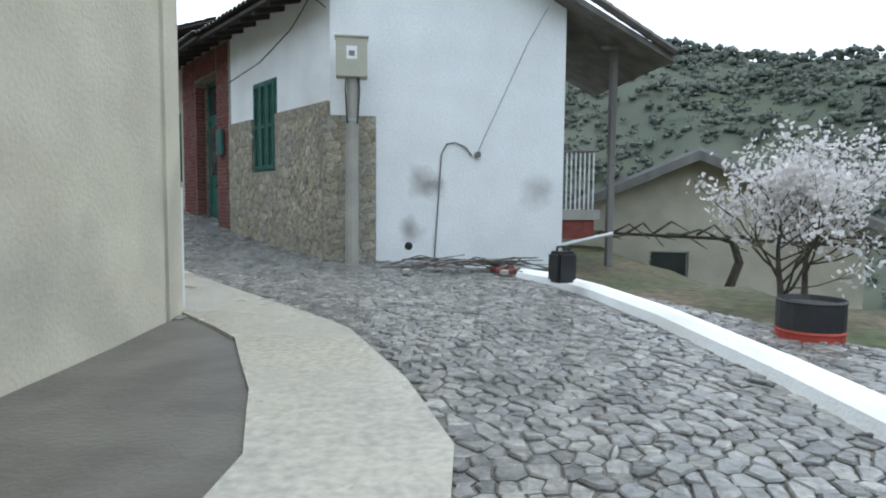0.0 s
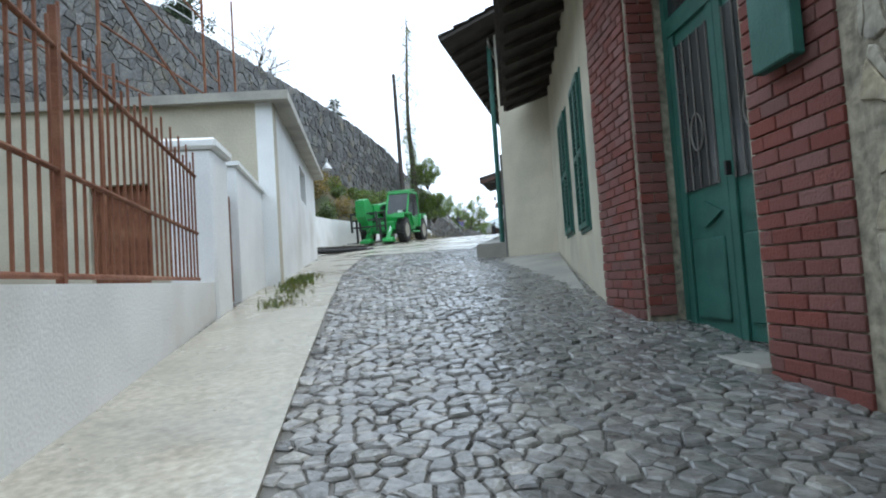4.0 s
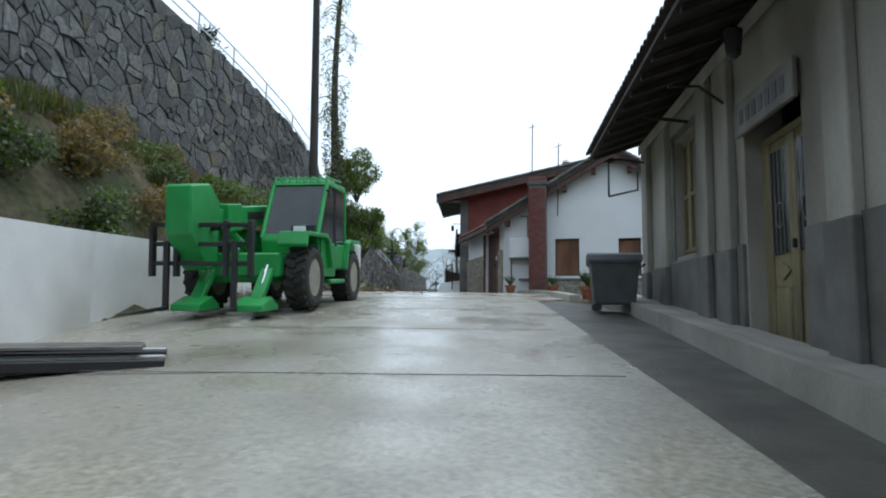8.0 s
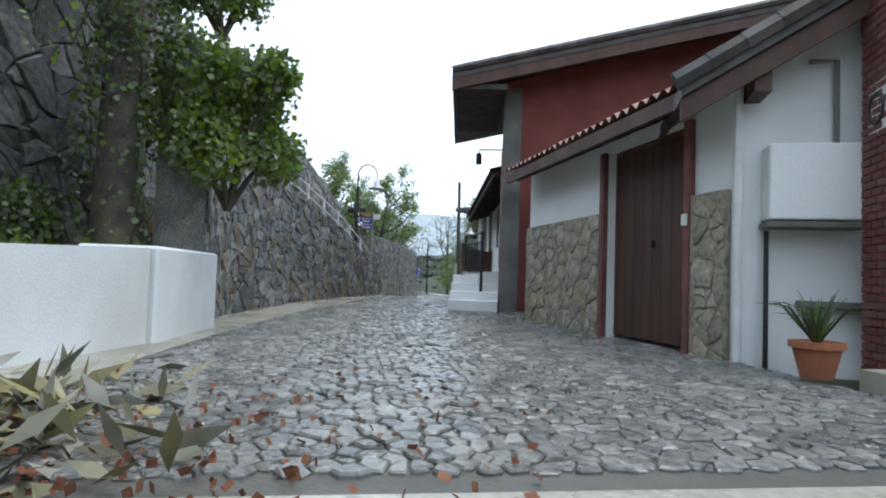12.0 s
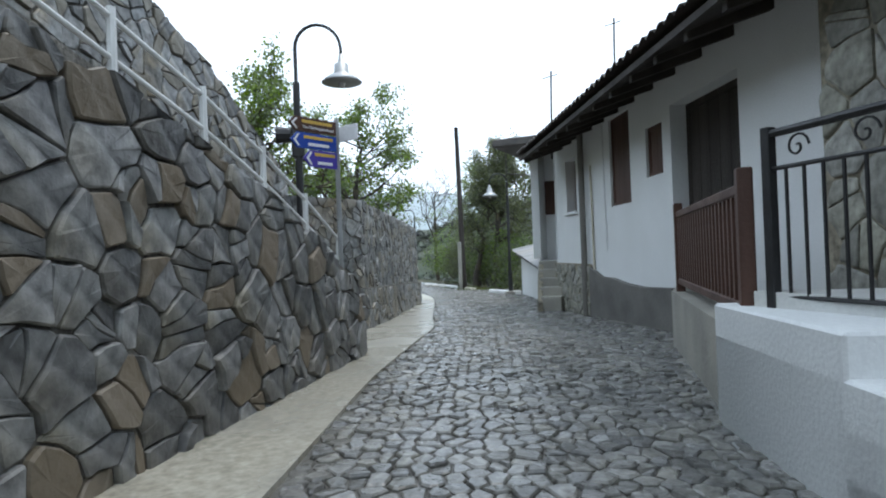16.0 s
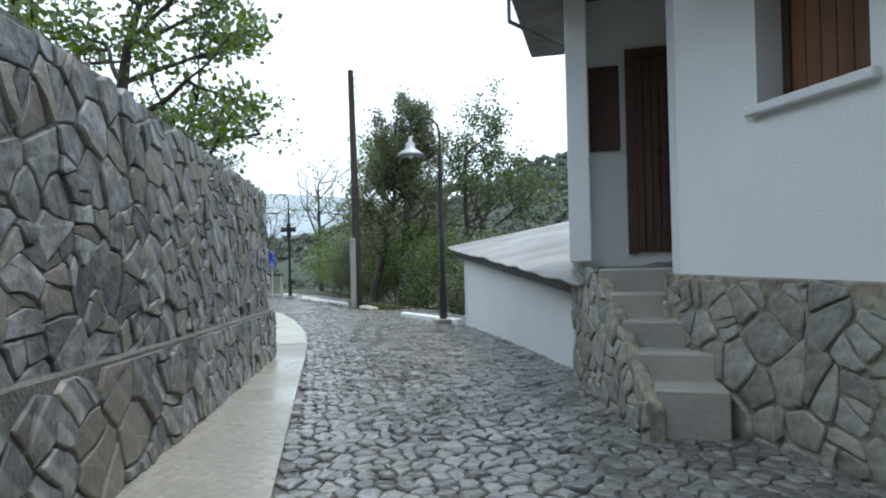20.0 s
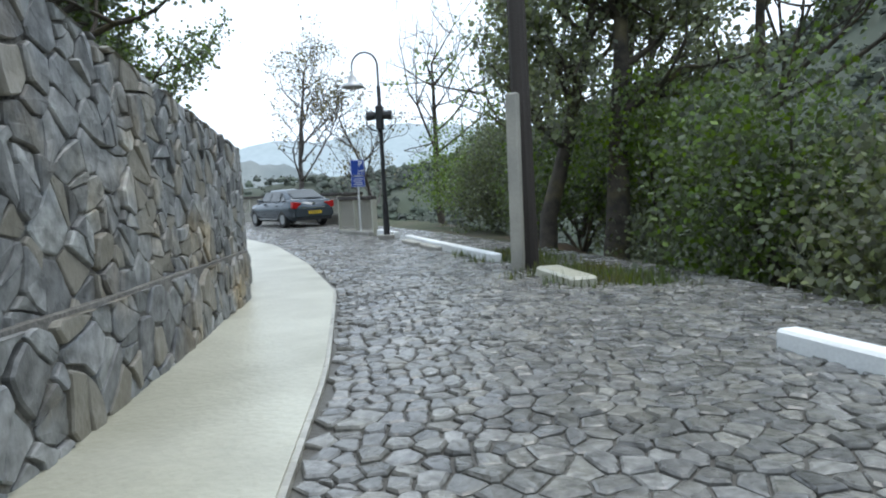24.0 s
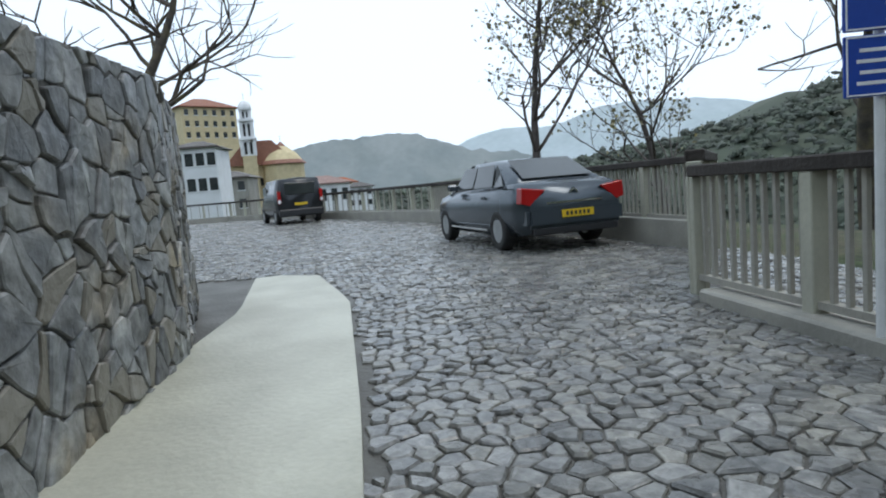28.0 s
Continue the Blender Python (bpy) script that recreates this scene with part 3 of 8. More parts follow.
def ground_z(x, y):
    s, d, z = nearest(x, y)
    n = noise.noise((x * 0.03, y * 0.03, 0)) + 0.5 * noise.noise((x * 0.11, y * 0.11, 3))
    if d > 0:
        edge = float(np.interp(s, S_LEFT, D_LEFT)) + 0.7 * smooth(26, 32, s) * (1 - smooth(88, 94, s))
        if d > edge:
            k = d - edge
            steep = smooth(18, 26, s) * (1 - smooth(57, 63, s))
            gentle = min(k, 1.2) * 1.6 * smooth(56, 62, s) + min(k, 70) * 0.5 + max(0, k - 70) * 0.3
            terrace = min(k, 2.4) * 1.6 + max(0, min(k, 5.2) - 2.4) * 0.3 + smooth(5.2, 6.2, k) * 3.4 + max(0, k - 6) * 0.42
            rise = gentle * (1 - steep) + terrace * steep
            end = smooth(118, 150, s)
            rise = rise * (1 - end) + end * min(rise, k * 0.02)
            far = smooth(60, 200, k)
            return z - 0.12 - 0.06 * (edge - 2) * smooth(28, 34, s) * (1 - smooth(52, 57, s)) + rise * (1 - 0.6 * far) + n * min(2.0, k * 0.12)
    else:
        edge = float(np.interp(s, S_RIGHT, D_RIGHT))
        if -d > edge:
            k = -d - edge
            ang = math.degrees(math.atan2(y - 40, x + 20))
            amp = float(np.interp(ang, [-60, 0, 51, 60, 72, 84, 88, 92, 101, 108, 116, 140], [70, 70, 72, 84, 100, 98, 76, 66, 50, 34, 18, 0]))
            w = smooth(60, 360, k)
            return (z - 0.25 - min(k, 60) * 0.58) * (1 - w) + amp * w + n * min(8.0, k * 0.08)
    return z - 0.12 - 0.06 * max(0, d - 2) * smooth(28, 34, s) * (1 - smooth(52, 57, s))


def yard_fall(x, y):
    """How far the forecourt falls away to its left below the lane."""
    s, d, _ = nearest(x, y)
    return 0.06 * max(0, d - 2) * smooth(28, 34, s) * (1 - smooth(52, 57, s))


def axis(lo, hi, fine0, fine1, step, grow):
    a = list(np.arange(fine0, fine1 + 1e-6, step))
    k = step
    while a[-1] < hi:
        k *= grow
        a.append(a[-1] + k)
    k = step
    while a[0] > lo:
        k *= grow
        a.insert(0, a[0] - k)
    return a


gx, gy = axis(-900, 700, -80, 16, 1.0, 1.16), axis(-500, 900, -10, 112, 1.0, 1.16)
gv = [(x, y, ground_z(x, y)) for y in gy for x in gx]
gf = [(j * len(gx) + i, j * len(gx) + i + 1, (j + 1) * len(gx) + i + 1, (j + 1) * len(gx) + i) for j in range(len(gy) - 1) for i in range(len(gx) - 1)]
ground_mesh = mesh("ground", gv, gf, M["soil"], True)
ground_mesh.materials.append(M["hill"])
for f in ground_mesh.polygons:
    if not (-82 < f.center.x < 20 and -12 < f.center.y < 112) or abs(nearest(f.center.x, f.center.y)[1]) > 42:
        f.material_index = 1
ground = new("ground", ground_mesh)
tagged(ground, "steep grassy and stony hillside falling away to a valley", "ground", kind="structure")


def ribbon(s0, s1, left, right, up, thick, step=0.8):
    """A strip that follows the road between two offsets (numbers or functions of the run), with a thickness."""
    b = bmesh.new()
    rows = []
    for s in np.arange(s0, s1 + step / 2, step):
        p, nrm = along(s)
        l, r = (left(s) if callable(left) else left), (right(s) if callable(right) else right)
        row = []
        for k in range(9):
            o = l + (r - l) * k / 8
            x, y = p[0] + nrm[0] * o, p[1] + nrm[1] * o
            row.append((x, y, p[2] + up - (yard_fall(x, y) if o > 2 else 0)))
        rows.append([b.verts.new(q) for q in row] + [b.verts.new((row[-1][0], row[-1][1], row[-1][2] - thick)), b.verts.new((row[0][0], row[0][1], row[0][2] - thick))])
    for a, c in zip(rows, rows[1:]):
        for k in range(11):
            b.faces.new((a[k], a[(k + 1) % 11], c[(k + 1) % 11], c[k]))
    return b


road = solo("road", ribbon(0, s_of(94) + 18, 4.2, -4.2, -0.03, 0.2), M["earth"], Matrix(), "narrow village lane paved with wet dark cobbles", "road", kind="structure")


def plinth_line(pts, z0, z1, thick, material, name, label, category="wall", kind="structure"):
    """A wall along plan points, its face towards the right-hand side of the line, with lists of foot and top heights."""
    b = bmesh.new()
    rows = []
    for i, p in enumerate(pts):
        a, c = Vector(pts[max(0, i - 1)][:2]), Vector(pts[min(len(pts) - 1, i + 1)][:2])
        d = (c - a).normalized()
        nrm = Vector((-d.y, d.x)) * thick
        rows.append([b.verts.new((p[0], p[1], z0[i])), b.verts.new((p[0], p[1], z1[i])), b.verts.new((p[0] + nrm.x, p[1] + nrm.y, z1[i])), b.verts.new((p[0] + nrm.x, p[1] + nrm.y, z0[i]))])
    for a, c in zip(rows, rows[1:]):
        for k in range(4):
            b.faces.new((a[k], c[k], c[(k + 1) % 4], a[(k + 1) % 4]))
    b.faces.new(rows[0])
    b.faces.new(rows[-1][::-1])
    return solo(name, b, material, Matrix(), label, category, kind=kind)


# The retaining walls up the left side: plan line, foot, top.
STONE_A = [(-29.5, 44.7), (-30.6, 45.7), (-31.6, 47.13), (-32.7, 50.0), (-33.3, 53.0), (-33.6, 54.2), (-33.85, 55.25)]
STONE_A_TOP = [5.9, 5.75, 5.4, 4.85, 3.95, 3.5, 3.02]
STONE_B = [(-37.3, 54.2), (-36.3, 56.6), (-35.85, 58.4), (-37.3, 62.3), (-38.68, 65.92), (-40.3, 68.2), (-42.6, 71.8), (-44.95, 75.33), (-47.3, 77.8), (-50.2, 80.2), (-53.25, 82.4), (-55.6, 83.4)]
STONE_B_TOP = [4.35, 4.35, 4.35, 4.25, 4.15, 3.95, 3.6, 3.25, 3.15, 3.25, 3.45, 3.55]
STONE_C = [(-33.3, 46.5), (-34.6, 49.5), (-35.6, 53.0), (-36.2, 55.5), (-36.75, 57.6)]
STONE_C_TOP = [8.2, 7.6, 6.9, 5.9, 4.7]
wall_a = plinth_line(STONE_A, [rz(*p) - 0.3 for p in STONE_A], STONE_A_TOP, 0.6, M["mortar"], "wall_ramp", "tall dry grey rubble stone retaining wall")
wall_b = plinth_line(STONE_B, [rz(*p) - 0.3 for p in STONE_B], STONE_B_TOP, 0.6, M["mortar"], "wall_terrace", "grey rubble stone retaining wall with a stepped ledge")
wall_c = plinth_line(STONE_C, [2.0] * 5, STONE_C_TOP, 0.6, M["mortar"], "wall_upper", "upper rubble stone wall above the ramp")
STONE_U = [(-21.0, 15.0), (-24.0, 22.0), (-26.4, 28.0), (-28.5, 33.3), (-30.2, 38.5), (-31.0, 42.0), (-31.9, 44.9)]
STONE_U_TOP = [10.6, 10.6, 10.5, 10.4, 9.9, 9.0, 8.0]
wall_u = plinth_line(STONE_U, [1.8, 3.0, 3.4, 3.0, 2.4, 2.2, 1.2], STONE_U_TOP, 0.6, M["mortar"], "wall_hillside", "high dark rubble stone terrace wall on the slope")

# ---- houses ----


def wall_part(house, name, p, q, z0, z1, thick, material, holes=(), top=None, label=""):
    m, w = facing(p, q)
    return part(name, wall_bm(w, z0, z1, thick, holes, top), material, house, label, m), w


def house_of(name, label, category="house"):
    return thing(name, Matrix(), label, category)


def tile_roof(house, p, q, z, over, depth, rise, material, side=0.25, pitch=0.22, course=0.38, name="roof", label=""):
    """A roof slope of half-round tiles over the wall p-q: eave at height z, over: its overhang, rising inwards."""
    m, w = facing(p, q)
    nu, nv = max(2, round((w + 2 * side) / pitch)), max(2, round((depth + over) / course))
    prof = [(0.0, 0.0), (0.25, 0.055), (0.5, 0.075), (0.75, 0.055)]
    us = [(-side + (i + a) * (w + 2 * side) / nu, h) for i in range(nu) for a, h in prof]
    verts, faces, n = [], [], len(us)
    slope = rise / (depth + over)
    rng = random.Random(int(abs(p[0] * 37 + p[1] * 11)))
    rows = 0
    for j in range(nv):
        for back in (0, 1):
            y = -over + (j + back * 1.0) * (depth + over) / nv
            sag = rng.uniform(-0.012, 0.012)
            for i, (u, h) in enumerate(us):
                wob = noise.noise((u * 9 // 1 * 0.7, j * 1.7, p[0])) * 0.02
                verts.append((u, y - (0 if back else 0.03), z + (y + over) * slope + h + (0.0 if back else 0.035) + sag + wob))
            rows += 1
    for r in range(rows - 1):
        for i in range(n - 1):
            faces.append((r * n + i, r * n + i + 1, (r + 1) * n + i + 1, (r + 1) * n + i))
    part(name, mesh(name, verts, faces, material), None, house, label, m)
    b = prism([(-over + 0.04, z - 0.03), (depth, z + (depth + over) * slope - 0.03), (depth, z + (depth + over) * slope - 0.1), (-over + 0.04, z - 0.1)], 0, w + 2 * side)
    for v in b.verts:
        v.co = Vector((v.co.y - side, v.co.x, v.co.z))
    part("eave_boarding", b, M["dark_wood"], house, "dark eave boarding", m)
    for k in range(int((w + 2 * side) / 0.7)):
        u = -side + 0.3 + k * 0.7
        r = prism([(-over + 0.1, z - 0.1), (0.1, z + over * slope - 0.1), (0.1, z + over * slope - 0.22), (-over + 0.1, z - 0.18)], u, u + 0.08)
        for v in r.verts:
            v.co = Vector((v.co.y, v.co.x, v.co.z))
        part("rafter", r, M["dark_wood"], house, m=m)


def shutter(house, m, u0, u1, z0, z1, material, leaves=2, name="shutter", proud=0.06, slats=True):
    """Closed louvred shutters: a frame with stiles and rails, and slats."""
    sh = part(name, box(u0 - 0.05, u1 + 0.05, -0.02, 0.04, z0 - 0.05, z1 + 0.05, 0.01), material, house, "painted shutter in its frame", m)
    lw = (u1 - u0) / leaves
    for k in range(leaves):
        a, c = u0 + k * lw + 0.01, u0 + (k + 1) * lw - 0.01
        b = box(a, a + 0.06, -proud, -0.02, z0, z1, 0.006)
        box(c - 0.06, c, -proud, -0.02, z0, z1, 0.006, b)
        for zz in (z0, (z0 + z1) / 2 - 0.04, z1 - 0.08):
            box(a + 0.06, c - 0.06, -proud, -0.02, zz, zz + 0.08, 0.006, b)
        part("leaf", b, material, sh)
        if slats:
            n = int((z1 - z0) / 0.075)
            sm = None
            for i in range(n):
                z = z0 + 0.1 + i * (z1 - z0 - 0.2) / n
                if sm is None:
                    sm = frm(box(0, c - a - 0.12, -0.018, 0.018, -0.004, 0.004), "slat", material)
                part("slat", sm, None, sh, m=Matrix.Translation((a + 0.06, -0.035, z + 0.03)) @ Matrix.Rotation(radians(35), 4, "X"))
    return sh


def window(house, m, u0, u1, z0, z1, frame_mat, pane_mat, depth=0.12, boards=False, sill=None):
    """A window or boarded opening set back in a wall."""
    win = part("window", wall_bm(u1 - u0, 0, z1 - z0, 0.05, [(0.06, u1 - u0 - 0.06, 0.06, z1 - z0 - 0.06)]), frame_mat, house, "", m @ Matrix.Translation((u0, depth, z0)))
    if boards:
        n = max(3, round((u1 - u0) / 0.14))
        for k in range(n):
            w = (u1 - u0 - 0.12) / n
            part("board", box(0.06 + k * w + 0.004, 0.06 + (k + 1) * w - 0.004, 0.015, 0.04, 0.06, z1 - z0 - 0.06), pane_mat, win)
    else:
        mid = (u1 - u0) / 2
        part("mullion", box(mid - 0.03, mid + 0.03, 0.0, 0.05, 0.06, z1 - z0 - 0.06), frame_mat, win)
        part("pane", box(0.06, mid - 0.03, 0.02, 0.03, 0.06, z1 - z0 - 0.06), pane_mat, win)
        part("pane", box(mid + 0.03, u1 - u0 - 0.06, 0.02, 0.03, 0.06, z1 - z0 - 0.06), pane_mat, win)
    if sill:
        part("sill", box(-0.06, u1 - u0 + 0.06, -depth - 0.06, 0.0, -0.06, 0.0, 0.008), sill, win)
    return win


def panel_door(house, m, u0, u1, z0, z1, material, depth=0.2, glazed=False, boards=0, name="door"):
    w, h = u1 - u0, z1 - z0
    door = part(name, wall_bm(w, 0, h, 0.1, [(0.09, w - 0.09, 0, h - 0.09)]), material, house, "", m @ Matrix.Translation((u0, depth, z0)))
    part("panel", box(0.09, w - 0.09, 0.03, 0.08, 0.02, h - 0.09), material, door)
    if boards:
        for k in range(boards):
            a = 0.09 + k * (w - 0.18) / boards
            part("board", box(a + 0.004, a + (w - 0.18) / boards - 0.004, 0.005, 0.03, 0.02, h - 0.1, 0.003), material, door)
    else:
        half = (w - 0.18) / 2
        for k in range(2):
            a = 0.09 + k * half
            part("stile", box(a + 0.005, a + 0.1, 0.0, 0.03, 0.02, h - 0.1, 0.005), material, door)
            part("stile", box(a + half - 0.1, a + half - 0.005, 0.0, 0.03, 0.02, h - 0.1, 0.005), material, door)
            part("moulding", box(a + 0.14, a + half - 0.14, 0.0, 0.03, 0.15, h * 0.3, 0.02), material, door)
            d = prism([(a + half / 2, h * 0.33), (a + half - 0.13, h * 0.37), (a + half / 2, h * 0.41), (a + 0.13, h * 0.37)], 0.0, 0.03)
            part("moulding", d, material, door)
            if glazed:
                part("pane", box(a + 0.12, a + half - 0.12, 0.012, 0.028, h * 0.45, h - 0.22), M["darkpane"], door)
                g = bmesh.new()
                for i in range(5):
                    x = a + 0.13 + i * (half - 0.26) / 4
                    tube([(x, 0.0, h * 0.45), (x, 0.0, h - 0.22)], 0.008, n=6, bm=g)
                tube([(a + half / 2 + 0.1 * math.cos(k2), 0.0, h * 0.62 + 0.16 * math.sin(k2)) for k2 in np.linspace(0, 6.28, 17)], 0.01, n=6, bm=g)
                part("grille", g, M["grey_wood"], door, "pale iron grille")
    part("handle", box(w / 2 + 0.05, w / 2 + 0.08, -0.05, 0.0, h * 0.46, h * 0.5, 0.006), M["iron"], door)
    return door


# House on the corner, with the stone base, the brick portal and the cream wing.
A1, A2_, A3, A4 = (0.88, 11.0), (-2.4, 14.42), (-5.05, 17.4), (-8.34, 22.76)
GA = (5.25, 11.95)
house_a = house_of("corner_house", "white limewashed house with rubble stone base and brick portal")
ma, wa = facing(A2_, A1)
wall_a1, _ = wall_part(house_a, "wall", A2_, A1, -2.3, 3.6, 0.45, M["white"], [(1.43, 2.48, 0.17, 2.02)])
shutter(house_a, ma @ Matrix.Translation((0, 0.0, 0)), 1.43, 2.48, 0.17, 2.02, M["green_paint"], 3)
base_a, _ = wall_part(house_a, "stone_base", A2_, A1, -2.3, 1.09, 0.06, M["mortar_tan"], [(1.36, 2.55, 0.1, 1.3)], label="tan rubble stone base")
base_a.matrix_basis = base_a.matrix_basis @ Matrix.Translation((0, -0.07, 0))
mbk, wbk = facing(A3, A2_)
wall_part(house_a, "portal_wall", A3, A2_, -2.0, 3.6, 0.5, M["brick"], [(1.13, 2.95, -1.15, 2.75)], label="red brick entrance wall")
panel_door(house_a, mbk, 1.13, 2.95, -1.08, 1.75, M["green_paint"], 0.34, glazed=True)
part("transom", wall_bm(1.82, 1.75, 2.7, 0.06, [(0.08, 1.74, 1.83, 2.62)]), M["green_paint"], house_a, "green transom frame", mbk @ Matrix.Translation((1.13, 0.34, 0)))
part("transom_pane", box(1.2, 2.88, 0.38, 0.4, 1.8, 2.65), M["darkpane"], house_a, "", mbk)
part("doorstep", box(1.1, 2.98, -0.1, 0.4, -1.7, -1.1, 0.02), M["conc_dry"], house_a, "worn cement doorstep", mbk)
part("meter_box", box(3.25, 3.62, -0.13, -0.05, 0.62, 1.25, 0.01), M["green_paint"], house_a, "green metal meter box", mbk)
mac, wac = facing(A4, A3)
wall_part(house_a, "wing_wall", A4, A3, -1.8, 3.6, 0.45, M["cream"], [(2.3, 3.4, 0.2, 2.15), (4.45, 5.4, 0.12, 2.1)], label="cream rendered wing")
shutter(house_a, mac, 2.3, 3.4, 0.2, 2.15, M["green_paint"])
shutter(house_a, mac, 4.45, 5.4, 0.12, 2.1, M["green_paint"])
wall_part(house_a, "wing_end", (-9.75, 23.0), A4, -1.2, 4.4, 0.4, M["cream"])
GW = math.hypot(GA[0] - A1[0], GA[1] - A1[1])
gable_a, _ = wall_part(house_a, "gable_wall", A1, GA, -3.6, 3.4, 0.4, M["white_soot"], top=lambda u: 3.55 + 1.3 * (1 - abs(u - 2.0) / 2.5))
mg, _ = facing(A1, GA)
stone_end = part("stone_end", box(-0.14, 0.83, -0.06, 0.0, -2.3, 1.04), M["mortar_tan"], house_a, "tan stone quoin strip", mg)
tile_roof(house_a, A2_, A1, 3.3, 0.75, 2.6, 1.25, M["tile"])
tile_roof(house_a, A3, A2_, 3.3, 0.85, 2.6, 1.25, M["tile"], side=0.0)
tile_roof(house_a, A4, A3, 3.3, 1.0, 2.6, 1.25, M["tile"])
# valley side: verge, porch roof, post, balcony
b = prism([(1.9, 4.85), (4.3, 3.4), (6.45, 2.3), (6.45, 2.18), (4.3, 3.28), (1.9, 4.73)], -0.45, 3.4)
part("porch_roof", b, M["grey_wood"], house_a, "tiled porch roof with pale boarding below", mg)
nt = []
for k in range(17):
    f = k / 17
    nt.append(tube([(1.9 + 4.5 * (k + 0.0) / 17, -0.5, 4.88 - 2.5 * f), (1.9 + 4.5 * (k + 1.25) / 17, -0.5, 4.88 - 2.5 * (k + 1.25) / 17)], 0.07, 0.085, 6))
for t_ in nt:
    part("verge_tile", t_, M["tile"], house_a, m=mg)
part("porch_post", box(5.55, 5.68, 0.3, 0.43, -3.6, 2.7, 0.01), M["grey_wood"], house_a, "grey wooden porch post", mg)
part("gutter", tube([(5.3, 0.25, 2.55), (6.1, 0.2, 2.62), (6.2, 0.2, 2.62), (6.22, 0.2, 2.85)], 0.045), M["grey_wood"], house_a, "", mg)
part("balcony_floor", box(4.0, 5.4, 0.35, 3.2, -0.85, -0.65), M["conc_dry"], house_a, "", mg)
part("balcony_beam", box(4.43, 5.3, 0.4, 0.55, -1.25, -0.86, 0.01), M["brick"], house_a, "", mg)
b = tube([(4.43, 0.4, 0.5), (5.35, 0.4, 0.55)], 0.03)
part("balcony_rail", b, M["grey_wood"], house_a, "", mg)
bal = frm(box(-0.012, 0.012, -0.012, 0.012, -0.65, 0.5), "baluster", M["rail_paint"])
for k in range(9):
    part("baluster", bal, None, house_a, m=mg @ Matrix.Translation((4.5 + k * 0.095, 0.4, 0)))
part("downpipe", tube([(4.4, -0.06, -1.35), (5.4, -0.3, -1.1)], 0.035), M["rail_paint"], house_a, "", mg)

# Shop house with pilasters.
BL, BR = (-16.23, 37.85), (-9.75, 23.0)
house_b = house_of("shop_house", "old grey plastered shop house with pilasters and peeling walls")
mb, wb = facing(BL, BR)
bu = lambda u: 11.25 - u
holes_b = [(bu(8.95), bu(7.7), 2.5, 4.65), (bu(5.7), bu(4.15), 1.0, 4.25), (bu(0.75), bu(0.0), 2.35, 4.15)]
wall_part(house_b, "wall", BL, BR, -1.0, 5.25, 0.5, M["dirty"], holes_b)
wall_part(house_b, "wall", (-8.0, 41.45), BL, 0.0, 5.4, 0.5, M["dirty"])
part("plinth", wall_bm(wb, -1.0, 2.35, 0.05, [(bu(5.75), bu(4.1), 0.9, 2.4)]), M["plinth"], house_b, "dark grey cement plinth", mb @ Matrix.Translation((0, -0.05, 0)))
for k, uu in enumerate((10.95, 9.45, 7.1, 6.2, 3.3, 1.45, -0.9, -3.6)):
    part("pilaster", box(bu(uu) - 0.22, bu(uu) + 0.22, -0.12, 0.0, 2.352, 5.1, 0.015), M["dirty"], house_b, "", mb)
    part("pilaster_base", box(bu(uu) - 0.25, bu(uu) + 0.25, -0.15, -0.05, -0.8, 2.36, 0.015), M["plinth"], house_b, "", mb)
for a, c, z0, z1 in (holes_b[0], holes_b[2]):
    shutter(house_b, mb @ Matrix.Translation((0, 0.18, 0)), a + 0.06, c - 0.06, z0 + 0.06, z1 - 0.06, M["old_door"], 3 if c - a > 1 else 2)
    part("reveal", box(a - 0.12, a, -0.03, 0.0, z0 - 0.05, z1 + 0.12), M["plinth"], house_b, "", mb)
    part("reveal", box(c, c + 0.12, -0.03, 0.0, z0 - 0.05, z1 + 0.12), M["plinth"], house_b, "", mb)
    part("lintel", box(a, c, -0.03, 0.0, z1, z1 + 0.12), M["plinth"], house_b, "", mb)
da, dc = bu(5.7), bu(4.15)
panel_door(house_b, mb, da, dc, 1.0, 3.75, M["old_door"], 0.22, glazed=True)
part("sign_board", box(da - 0.05, dc + 0.05, -0.1, -0.04, 3.8, 4.25, 0.01), M["grey_wood"], house_b, "faded lettered sign board over the door", mb)
for k in range(7):
    part("faded_letter", box(da + 0.15 + k * 0.19, da + 0.27 + k * 0.19, -0.106, -0.098, 3.92, 4.12), M["iron"], house_b, "", mb)
part("wall_bracket", tube([(bu(6.1), -0.02, 4.35), (bu(5.9), -0.5, 4.6), (bu(5.9), -0.9, 4.6)], 0.02), M["iron"], house_b, "", mb)
lamp = lathe([(0.02, 0.3), (0.05, 0.25), (0.12, 0.2), (0.09, -0.1), (0.03, -0.15)], 8)
part("wall_lantern", lamp, M["iron"], house_b, "", mb @ Matrix.Translation((bu(5.0), -0.35, 4.75)))
part("cornice", box(0, wb, -0.16, -0.122, 5.0, 5.2, 0.01), M["dirty"], house_b, "", mb)
part("downpipe", tube([(wb - 0.25, -0.16, 5.1), (wb - 0.25, -0.16, -0.3)], 0.06), M["green_paint"], house_b, "green painted downpipe", mb)
for uu in (3.0, 8.0, 10.9):
    part("eave_strut", tube([(bu(uu), 0, 4.75), (bu(uu), -0.75, 4.85)], 0.03), M["iron"], house_b, "", mb)
tile_roof(house_b, BL, BR, 5.15, 1.2, 3.0, 1.5, M["tile"], side=0.6)
b = tube([(-0.35, -0.75, 4.15), (-0.35, -0.75, 4.95), (-0.35, -0.1, 4.9), (-0.35, -0.1, 4.3), (-0.35, -0.75, 4.15)], 0.025)
